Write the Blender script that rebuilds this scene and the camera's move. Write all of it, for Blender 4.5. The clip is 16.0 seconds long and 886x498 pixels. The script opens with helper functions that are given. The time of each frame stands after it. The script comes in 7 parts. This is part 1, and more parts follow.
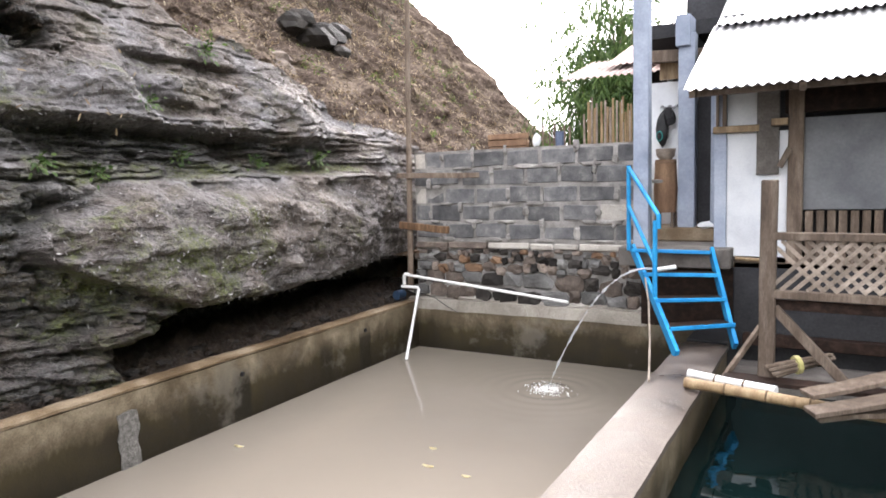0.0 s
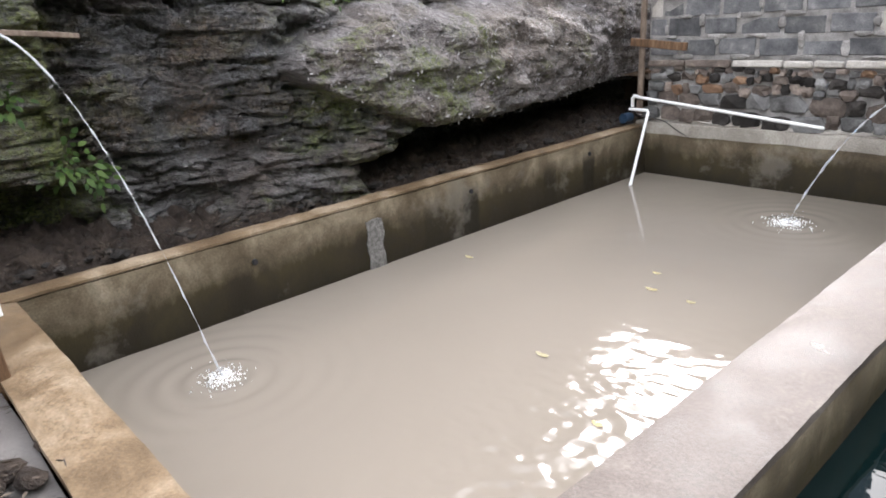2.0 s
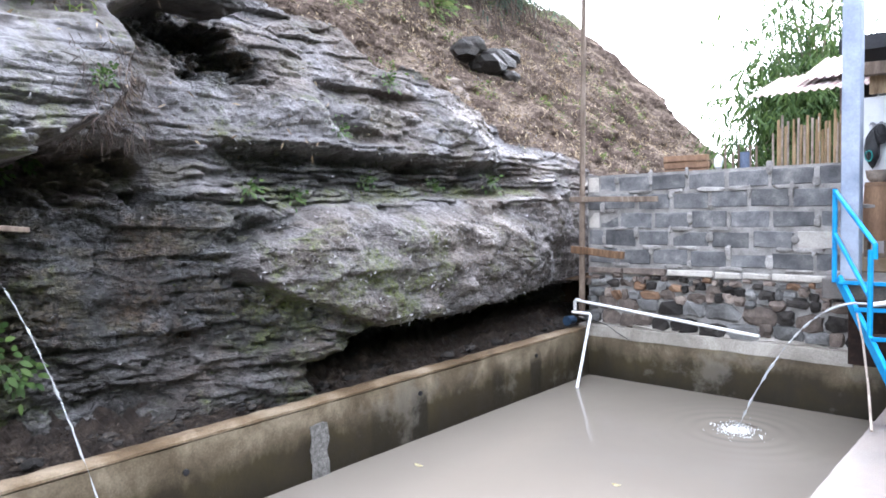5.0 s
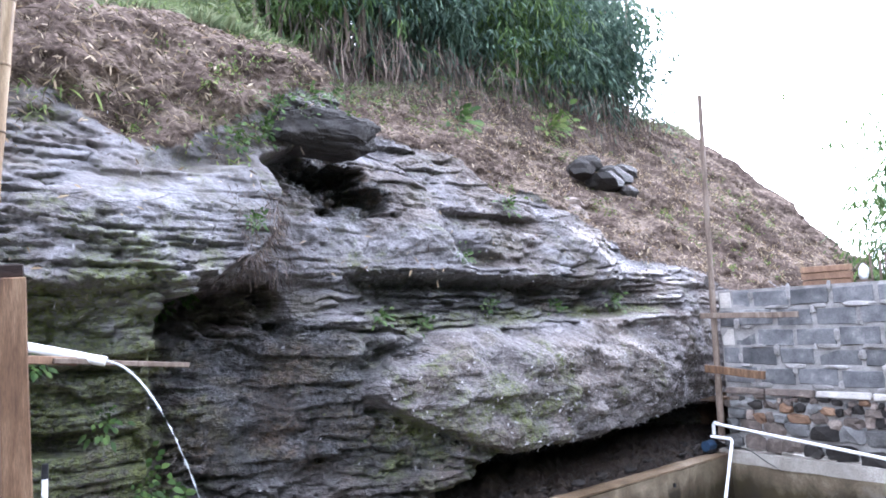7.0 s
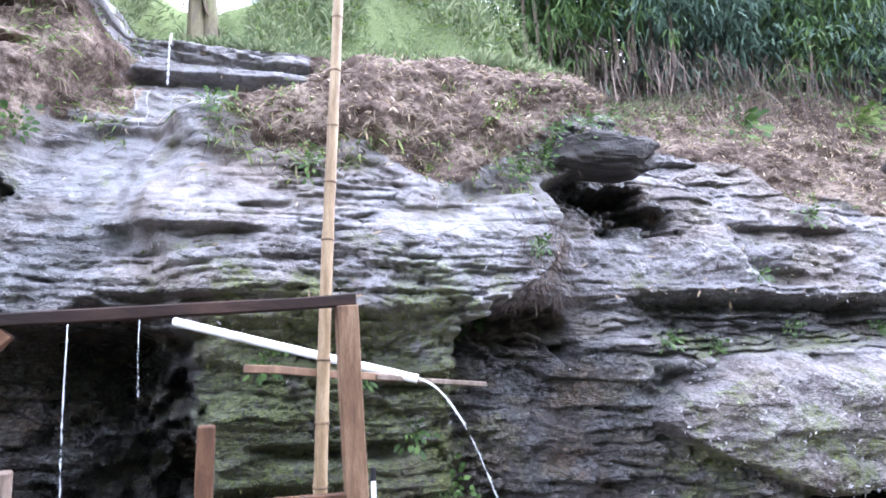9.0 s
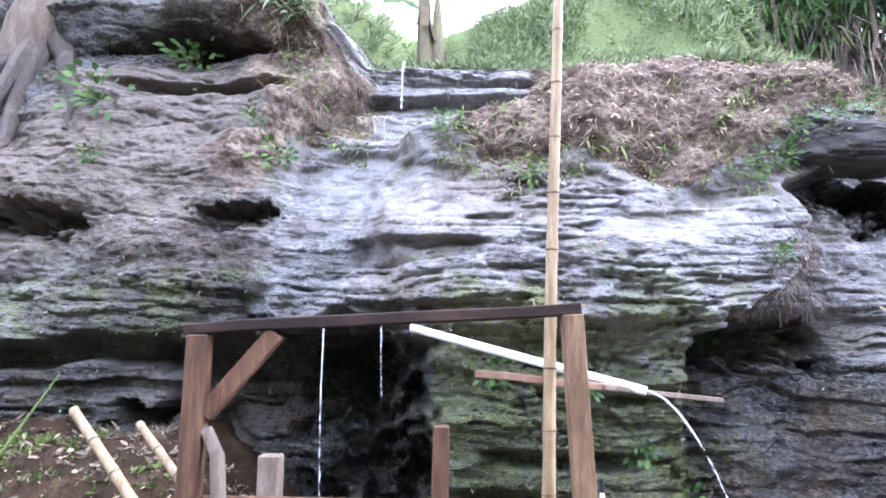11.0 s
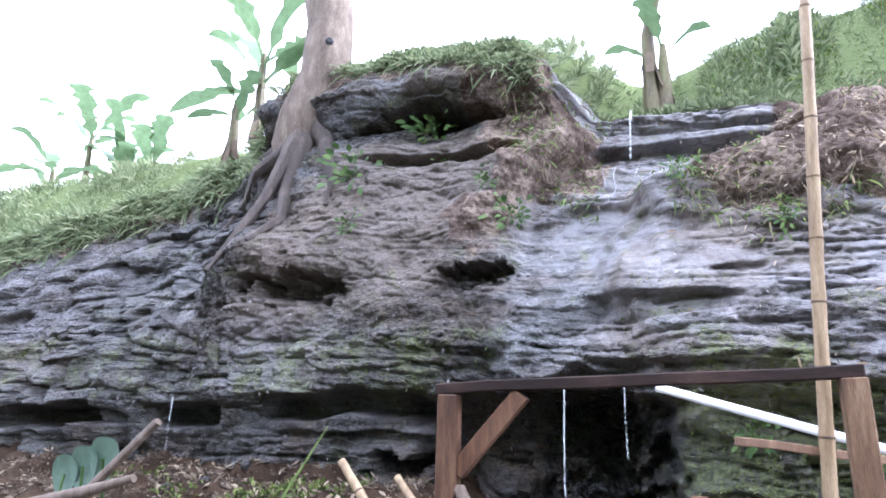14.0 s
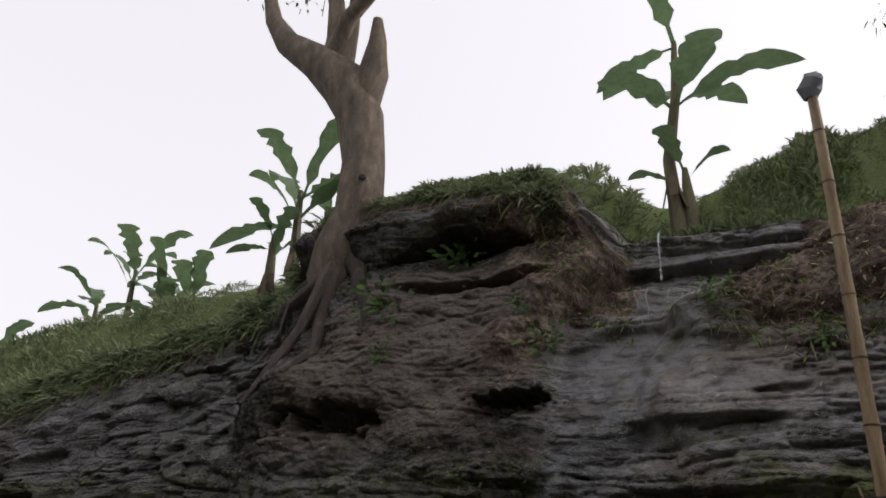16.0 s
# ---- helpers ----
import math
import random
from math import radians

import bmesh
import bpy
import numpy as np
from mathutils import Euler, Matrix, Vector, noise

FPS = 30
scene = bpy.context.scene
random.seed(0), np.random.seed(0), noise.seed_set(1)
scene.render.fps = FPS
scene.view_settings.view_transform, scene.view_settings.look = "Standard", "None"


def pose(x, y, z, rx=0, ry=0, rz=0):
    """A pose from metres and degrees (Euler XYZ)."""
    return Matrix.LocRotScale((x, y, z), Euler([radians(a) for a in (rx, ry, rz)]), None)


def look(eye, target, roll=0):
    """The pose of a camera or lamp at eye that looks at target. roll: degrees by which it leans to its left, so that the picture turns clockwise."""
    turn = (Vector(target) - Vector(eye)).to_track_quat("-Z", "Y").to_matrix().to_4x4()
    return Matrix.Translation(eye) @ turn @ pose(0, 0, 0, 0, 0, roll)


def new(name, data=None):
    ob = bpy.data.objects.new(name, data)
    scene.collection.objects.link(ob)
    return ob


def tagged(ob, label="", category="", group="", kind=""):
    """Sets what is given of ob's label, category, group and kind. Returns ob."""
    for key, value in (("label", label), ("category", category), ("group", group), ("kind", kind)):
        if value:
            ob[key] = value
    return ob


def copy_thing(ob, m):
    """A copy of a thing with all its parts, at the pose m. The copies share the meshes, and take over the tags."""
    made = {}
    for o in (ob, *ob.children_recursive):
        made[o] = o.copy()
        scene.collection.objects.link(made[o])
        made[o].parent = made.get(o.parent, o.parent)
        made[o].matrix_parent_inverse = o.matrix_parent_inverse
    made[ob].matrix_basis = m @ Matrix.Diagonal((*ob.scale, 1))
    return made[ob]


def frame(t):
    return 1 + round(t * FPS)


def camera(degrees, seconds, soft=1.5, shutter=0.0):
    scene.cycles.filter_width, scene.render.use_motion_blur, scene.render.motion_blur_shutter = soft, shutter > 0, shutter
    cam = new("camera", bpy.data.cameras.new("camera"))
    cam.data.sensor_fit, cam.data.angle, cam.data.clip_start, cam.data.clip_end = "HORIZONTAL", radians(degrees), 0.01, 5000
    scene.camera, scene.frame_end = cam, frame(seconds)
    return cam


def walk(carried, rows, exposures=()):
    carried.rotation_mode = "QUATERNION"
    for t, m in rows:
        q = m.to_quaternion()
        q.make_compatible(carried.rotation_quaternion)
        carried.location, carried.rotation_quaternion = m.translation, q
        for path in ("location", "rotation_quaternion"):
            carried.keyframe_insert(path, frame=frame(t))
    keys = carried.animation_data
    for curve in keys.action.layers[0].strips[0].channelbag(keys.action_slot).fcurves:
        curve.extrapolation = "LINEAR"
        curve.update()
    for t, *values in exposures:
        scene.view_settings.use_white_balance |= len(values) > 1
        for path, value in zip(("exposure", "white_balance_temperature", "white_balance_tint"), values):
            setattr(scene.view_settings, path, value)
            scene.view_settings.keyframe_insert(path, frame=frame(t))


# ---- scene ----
cam = camera(65.88, 16.0, 1.75)
ROWS = [
    (0.0, 4.407, -6.987, 1.995, 84.41, 1.61, 29.86),
    (0.5, 4.405, -6.979, 1.991, 81.81, 1.56, 33.95),
    (1.0, 4.412, -6.983, 1.989, 79.39, 2.31, 37.62),
    (1.5, 4.436, -7.012, 1.996, 75.15, 3.86, 43.14),
    (2.0, 4.348, -7.068, 1.965, 70.75, 3.62, 47.54),
    (2.5, 4.295, -7.086, 1.951, 68.96, 3.06, 49.37),
    (3.0, 4.231, -7.098, 1.942, 70.15, 1.65, 47.86),
    (3.5, 4.165, -7.107, 1.988, 73.50, 0.57, 44.92),
    (4.0, 4.167, -7.092, 1.990, 76.81, 0.58, 43.23),
    (4.5, 4.177, -7.097, 1.990, 83.37, 2.02, 42.58),
    (4.7, 4.174, -7.094, 1.999, 84.91, 2.00, 42.29),
    (6.8, 4.171, -7.180, 2.144, 95.29, 2.38, 49.83),
    (7.0, 4.186, -7.200, 2.146, 96.09, 2.57, 52.07),
    (7.5, 4.192, -7.259, 2.158, 97.38, 1.77, 56.97),
    (8.0, 4.197, -7.290, 2.146, 97.42, 2.31, 62.08),
    (8.5, 4.156, -7.311, 2.141, 97.65, 2.46, 66.52),
    (9.0, 4.194, -7.303, 2.163, 98.66, 1.80, 74.57),
    (9.5, 4.204, -7.291, 2.163, 99.08, 0.74, 78.87),
    (10.0, 4.216, -7.288, 2.170, 99.44, 1.70, 84.12),
    (10.2, 4.227, -7.292, 2.161, 99.89, 1.33, 86.00),
    (12.3, 4.252, -7.394, 2.162, 96.86, -0.82, 104.28),
    (12.5, 4.254, -7.404, 2.179, 97.04, -0.92, 105.78),
    (13.0, 4.254, -7.404, 2.187, 99.08, -1.14, 107.01),
    (13.5, 4.265, -7.396, 2.193, 100.86, -1.53, 109.81),
    (14.0, 4.274, -7.376, 2.204, 103.58, -1.59, 111.86),
    (14.5, 4.290, -7.355, 2.197, 105.80, -1.36, 112.67),
    (15.0, 4.308, -7.346, 2.198, 108.21, -1.23, 113.67),
    (15.5, 4.313, -7.342, 2.205, 110.53, -0.91, 113.90),
    (16.0, 4.318, -7.351, 2.213, 113.91, -0.94, 114.96),
]
EXPOSURES = [(0.0, 1.66, 6550, 15), (1.0, 1.88, 6400, 15), (2.0, 1.52, 6300, 14), (2.5, 1.42, 6200, 14), (3.5, 1.47, 6100, 14), (4.0, 1.62, 6000, 14), (4.7, 2.0, 5800, 14), (7.0, 2.15, 5400, 19), (9.0, 2.55, 5350, 21), (10.2, 2.6, 5300, 21), (13.0, 2.72, 5250, 21), (14.0, 2.17, 5350, 20), (14.5, 1.05, 5600, 20), (15.0, 0.35, 5800, 15), (15.5, -0.32, 6200, 15), (16.0, -0.57, 6600, 16)]
walk(cam, [(t, pose(x, y, z, rx, ry, rz)) for t, x, y, z, rx, ry, rz in ROWS], EXPOSURES)

# ---- light: hazy overcast sky, broad sun over the far end of the pool ----
SUN_EL, SUN_AZ = 34.0, 27.0          # degrees; azimuth from +y towards -x
world = bpy.data.worlds.new("sky")
scene.world = world
world.use_nodes = True
wn = world.node_tree
sky = wn.nodes.new("ShaderNodeTexSky")
sky.sky_type, sky.sun_disc = "NISHITA", False
sky.sun_elevation, sky.sun_rotation = radians(SUN_EL), radians(-SUN_AZ)
sky.air_density, sky.dust_density, sky.ozone_density = 1.0, 6.0, 1.0
hsv = wn.nodes.new("ShaderNodeHueSaturation")
hsv.inputs["Saturation"].default_value = 0.25
wn.links.new(sky.outputs[0], hsv.inputs["Color"])
bg = wn.nodes["Background"]
bg.inputs["Strength"].default_value = 0.1
wn.links.new(hsv.outputs[0], bg.inputs["Color"])
cloud = wn.nodes.new("ShaderNodeBackground")       # even cloud layer over the whole sky
cloud.inputs["Color"].default_value, cloud.inputs["Strength"].default_value = (0.95, 0.975, 1.0, 1), 1.15
both = wn.nodes.new("ShaderNodeAddShader")
wn.links.new(bg.outputs[0], both.inputs[0])
wn.links.new(cloud.outputs[0], both.inputs[1])
wn.links.new(both.outputs[0], wn.nodes["World Output"].inputs["Surface"])
sun = new("sun", bpy.data.lights.new("sun", "SUN"))
sun.data.energy, sun.data.angle, sun.data.color = 1.4, radians(16), (1.0, 0.96, 0.9)
_se, _sa = radians(SUN_EL), radians(SUN_AZ)
sun.matrix_world = look((-math.sin(_sa) * math.cos(_se) * 40, math.cos(_sa) * math.cos(_se) * 40, math.sin(_se) * 40), (0, 0, 0))

# ---- helpers for meshes and materials ----


def mixed(h):
    h = (h ^ (h >> np.uint32(13))) * np.uint32(1274126177)
    return ((h ^ (h >> np.uint32(16))) & np.uint32(0xFFFF)).astype(np.float32) * np.float32(2 / 65535.0) - np.float32(1)


def lat(ix, iy, iz, seed):
    h = sum(np.atleast_1d(i).astype(np.int64).astype(np.uint32) * np.uint32(k) for i, k in ((ix, 374761393), (iy, 668265263), (iz, 2147483647)))
    return mixed(h + np.uint32(seed * 974634977 & 0xFFFFFFFF))


def vnoise(x, y, z, seed=0):
    """Smooth value noise, -1 to 1, of arrays."""
    axes = []
    for c, k in ((x, 374761393), (y, 668265263), (z, 2147483647)):
        flat = np.ndim(c) == 0
        c = np.atleast_1d(np.asarray(c, float))
        f = np.floor(c)
        u = (c - f).astype(np.float32)
        h = f.astype(np.int64).astype(np.uint32) * np.uint32(k)
        if flat and u[0] == 0:
            axes.append(((h, None),))
        else:
            w = u * u * (3 - 2 * u)
            axes.append(((h, 1 - w), (h + np.uint32(k), w)))
    s = np.uint32(seed * 974634977 & 0xFFFFFFFF)
    out = 0
    for hx, wx in axes[0]:
        for hy, wy in axes[1]:
            for hz, wz in axes[2]:
                v = mixed(hx + hy + hz + s)
                for w in (wx, wy, wz):
                    v = v if w is None else v * w
                out = out + v
    return out


def fbm(x, y, z, octaves=4, seed=0, gain=0.5):
    out, amp = 0, 1.0
    for k in range(octaves):
        out = out + amp * vnoise(x * 2 ** k, y * 2 ** k, z * 2 ** k, seed + k)
        amp *= gain
    return out


def step(a, b, x):
    t = np.clip((np.asarray(x, float) - a) / (b - a), 0, 1)
    return t * t * (3 - 2 * t)


def grid_mesh(name, X, Y, Z, mat, smooth=True, attrs=None):
    """One mesh from 2D arrays of coordinates."""
    n, m = X.shape
    me = bpy.data.meshes.new(name)
    me.vertices.add(n * m)
    me.vertices.foreach_set("co", np.stack([X, Y, Z], -1).astype(np.float32).ravel())
    i = np.arange(n * m).reshape(n, m)
    q = np.stack([i[:-1, :-1], i[1:, :-1], i[1:, 1:], i[:-1, 1:]], -1).reshape(-1, 4)
    me.loops.add(q.size)
    me.loops.foreach_set("vertex_index", q.ravel().astype(np.int32))
    me.polygons.add(len(q))
    me.polygons.foreach_set("loop_start", np.arange(0, q.size, 4, dtype=np.int32))
    me.polygons.foreach_set("use_smooth", np.full(len(q), smooth))
    for k, v in (attrs or {}).items():
        a = me.attributes.new(k, "FLOAT", "POINT")
        a.data.foreach_set("value", np.asarray(v, np.float32).ravel())
    me.update(calc_edges=True)
    me.materials.append(mat)
    return new(name, me)


def base_of(ob):
    v = Vector((0, 0, 0))
    while ob:
        v += ob.location
        ob = ob.parent
    return v


def thing(name, at, label, category, group="", kind=""):
    ob = new(name)
    ob.location, ob.empty_display_size = at, 0.1
    return tagged(ob, label, category, group, kind)


def part(name, bm, material, parent=None, label="", smooth=False):
    """Links a bmesh, built in world coordinates, as one mesh object under its parent."""
    me = bpy.data.meshes.new(name)
    if parent:
        bmesh.ops.translate(bm, verts=bm.verts, vec=-base_of(parent))
    bm.normal_update()
    bm.to_mesh(me)
    bm.free()
    if smooth:
        me.polygons.foreach_set("use_smooth", np.full(len(me.polygons), True))
        me.set_sharp_from_angle(angle=radians(42))
    me.materials.append(material)
    ob = new(name, me)
    if parent:
        ob.parent = parent
    return tagged(ob, label)


def single(name, bm, material, label, category, group="", kind="", smooth=False):
    return tagged(part(name, bm, material, None, label, smooth), label, category, group, kind)


def box(lo, hi, bevel=0.0, bm=None, jitter=0.0):
    own = bm is None
    b = bmesh.new()
    vs = [b.verts.new((x, y, z)) for x in (lo[0], hi[0]) for y in (lo[1], hi[1]) for z in (lo[2], hi[2])]
    for f in ((0, 1, 3, 2), (4, 6, 7, 5), (0, 4, 5, 1), (2, 3, 7, 6), (0, 2, 6, 4), (1, 5, 7, 3)):
        b.faces.new([vs[k] for k in f])
    if jitter:
        for v in vs:
            v.co += Vector([random.uniform(-jitter, jitter) for _ in range(3)])
    if bevel:
        bmesh.ops.bevel(b, geom=b.edges[:], offset=bevel, segments=1, affect="EDGES")
    if own:
        return b
    return merge(bm, b)


def merge(bm, b):
    me = bpy.data.meshes.new("tmp")
    b.to_mesh(me)
    b.free()
    bm.from_mesh(me)
    bpy.data.meshes.remove(me)
    return bm


def beam(p, q, w, h, bevel=0.004, up=(0, 0, 1), bm=None, cuts=0, wobble=0.0):
    """A squared timber from p to q, w wide and h high."""
    p, q = Vector(p), Vector(q)
    d = q - p
    n = d.normalized()
    s = n.cross(Vector(up))
    s = s.normalized() if s.length > 1e-3 else Vector((1, 0, 0))
    u = s.cross(n)
    b = bmesh.new()
    rings = []
    for k in range(cuts + 2):
        c = p + d * (k / (cuts + 1))
        if wobble:
            c = c + s * random.uniform(-wobble, wobble) + u * random.uniform(-wobble, wobble)
        j = 1 + (random.uniform(-wobble, wobble) * 6 if wobble else 0)
        rings.append([b.verts.new(c + s * a * w / 2 * j + u * e * h / 2 * j) for a, e in ((-1, -1), (1, -1), (1, 1), (-1, 1))])
    for a, e in zip(rings, rings[1:]):
        for k in range(4):
            b.faces.new((a[k], a[(k + 1) % 4], e[(k + 1) % 4], e[k]))
    b.faces.new(rings[0][::-1])
    b.faces.new(rings[-1])
    if bevel:
        bmesh.ops.bevel(b, geom=b.edges[:], offset=bevel, segments=1, affect="EDGES")
    bmesh.ops.recalc_face_normals(b, faces=b.faces[:])
    return b if bm is None else merge(bm, b)


def tube(pts, radii, sides=10, bm=None, caps=True, wob=0.0):
    """A round bar through points, with a radius each (or one for all)."""
    pts = [Vector(p) for p in pts]
    radii = [radii] * len(pts) if isinstance(radii, (int, float)) else radii
    b = bmesh.new()
    rings, ref = [], None
    for k, p in enumerate(pts):
        n = (pts[min(k + 1, len(pts) - 1)] - pts[max(k - 1, 0)]).normalized()
        if ref is None:
            ref = n.orthogonal().normalized()
        ref = (ref - n * ref.dot(n)).normalized()
        o = n.cross(ref)
        rings.append([b.verts.new(p + (ref * math.cos(a) + o * math.sin(a)) * radii[k] * (1 + (random.uniform(-wob, wob) if wob else 0)))
                      for a in [2 * math.pi * i / sides for i in range(sides)]])
    for a, e in zip(rings, rings[1:]):
        for i in range(sides):
            b.faces.new((a[i], a[(i + 1) % sides], e[(i + 1) % sides], e[i]))
    if caps:
        b.faces.new(rings[0][::-1])
        b.faces.new(rings[-1])
    bmesh.ops.recalc_face_normals(b, faces=b.faces[:])
    return b if bm is None else merge(bm, b)


def node_mat(name):
    m = bpy.data.materials.new(name)
    m.use_nodes = True
    nt = m.node_tree
    return m, nt, nt.nodes["Principled BSDF"]


def coords(nt, stretch=(1, 1, 1), turn=(0, 0, 0)):
    mp = nt.nodes.new("ShaderNodeMapping")
    mp.inputs["Scale"].default_value = stretch
    mp.inputs["Rotation"].default_value = turn
    geo = nt.nodes.new("ShaderNodeNewGeometry")
    nt.links.new(geo.outputs["Position"], mp.inputs["Vector"])
    return mp.outputs[0]


def noise_tex(nt, vec, scale, detail=6, rough=0.6, warp=0.0):
    n = nt.nodes.new("ShaderNodeTexNoise")
    n.inputs["Scale"].default_value, n.inputs["Detail"].default_value, n.inputs["Roughness"].default_value = scale, detail, rough
    n.inputs["Distortion"].default_value = warp
    nt.links.new(vec, n.inputs["Vector"])
    return n.outputs["Fac"]


def ramp(nt, fac, stops):
    r = nt.nodes.new("ShaderNodeValToRGB")
    el = r.color_ramp.elements
    while len(el) < len(stops):
        el.new(0.5)
    for e, (p, c) in zip(el, stops):
        e.position = p
        e.color = (*c, 1) if len(c) == 3 else c
    nt.links.new(fac, r.inputs["Fac"])
    return r.outputs["Color"]


def mixc(nt, fac, a, b, mode="MIX"):
    m = nt.nodes.new("ShaderNodeMix")
    m.data_type, m.blend_type = "RGBA", mode
    for sock, v in ((m.inputs[0], fac), (m.inputs[6], a), (m.inputs[7], b)):
        if isinstance(v, (int, float)):
            sock.default_value = v
        elif isinstance(v, tuple):
            sock.default_value = (*v, 1)
        else:
            nt.links.new(v, sock)
    return m.outputs[2]


def mathn(nt, op, a, b=0.0, clamp=False):
    m = nt.nodes.new("ShaderNodeMath")
    m.operation, m.use_clamp = op, clamp
    for sock, v in zip(m.inputs, (a, b)):
        if isinstance(v, (int, float)):
            sock.default_value = v
        else:
            nt.links.new(v, sock)
    return m.outputs[0]


def mrange(nt, v, a, b, c=0.0, d=1.0):
    m = nt.nodes.new("ShaderNodeMapRange")
    for k, x in zip(("From Min", "From Max", "To Min", "To Max"), (a, b, c, d)):
        m.inputs[k].default_value = x
    nt.links.new(v, m.inputs["Value"])
    return m.outputs[0]


def bump_on(nt, bsdf, height, strength, dist=0.02):
    b = nt.nodes.new("ShaderNodeBump")
    b.inputs["Strength"].default_value, b.inputs["Distance"].default_value = strength, dist
    nt.links.new(height, b.inputs["Height"])
    nt.links.new(b.outputs[0], bsdf.inputs["Normal"])


def attr(nt, name):
    a = nt.nodes.new("ShaderNodeAttribute")
    a.attribute_name = name
    return a.outputs["Fac"]


def surf(name, cols, scale=5.0, fine=60.0, stretch=(1, 1, 1), rough=(0.6, 0.9), bump=0.4, dist=0.01, metal=0.0, vary=0.25, fine_amt=0.35, island=False, warp=0.0, spec=0.28):
    """A two-scale procedural surface: large patches from cols, fine grain over them, each object a little different."""
    m, nt, p = node_mat(name)
    vec = coords(nt, stretch)
    info = nt.nodes.new("ShaderNodeObjectInfo")
    rnd = info.outputs["Random"]
    if island:
        g = nt.nodes.new("ShaderNodeNewGeometry")
        rnd = g.outputs["Random Per Island"]
    big = noise_tex(nt, vec, scale, 6, 0.62, warp)
    n = len(cols)
    c = ramp(nt, big, [(0.28 + 0.44 * k / max(1, n - 1), col) for k, col in enumerate(cols)])
    small = noise_tex(nt, vec, fine, 4, 0.7)
    c = mixc(nt, fine_amt, c, ramp(nt, small, [(0.3, (0.12, 0.12, 0.12)), (0.7, (0.88, 0.88, 0.88))]), "OVERLAY")
    hs = nt.nodes.new("ShaderNodeHueSaturation")
    nt.links.new(mrange(nt, rnd, 0, 1, 1 - vary, 1 + vary), hs.inputs["Value"])
    nt.links.new(c, hs.inputs["Color"])
    nt.links.new(hs.outputs[0], p.inputs["Base Color"])
    nt.links.new(mrange(nt, big, 0.3, 0.7, *rough), p.inputs["Roughness"])
    p.inputs["Metallic"].default_value = metal
    p.inputs["Specular IOR Level"].default_value = spec
    if bump:
        bump_on(nt, p, mathn(nt, "ADD", mathn(nt, "MULTIPLY", big, 0.6), small), bump, dist)
    return m

# ---- materials ----


def voronoi(nt, vec, scale, feature="F1", rand=1.0):
    n = nt.nodes.new("ShaderNodeTexVoronoi")
    n.feature = feature
    n.inputs["Scale"].default_value, n.inputs["Randomness"].default_value = scale, rand
    nt.links.new(vec, n.inputs["Vector"])
    return n.outputs["Distance"]


def warped(nt, vec, scale, amount):
    """Coordinates pushed about by noise, so that cells and cracks lose their regular look."""
    n = nt.nodes.new("ShaderNodeTexNoise")
    n.inputs["Scale"].default_value, n.inputs["Detail"].default_value = scale, 4
    nt.links.new(vec, n.inputs["Vector"])
    m = nt.nodes.new("ShaderNodeVectorMath")
    m.operation = "MULTIPLY_ADD"
    nt.links.new(n.outputs["Color"], m.inputs[0])
    m.inputs[1].default_value = (amount, amount, amount)
    nt.links.new(vec, m.inputs[2])
    return m.outputs[0]


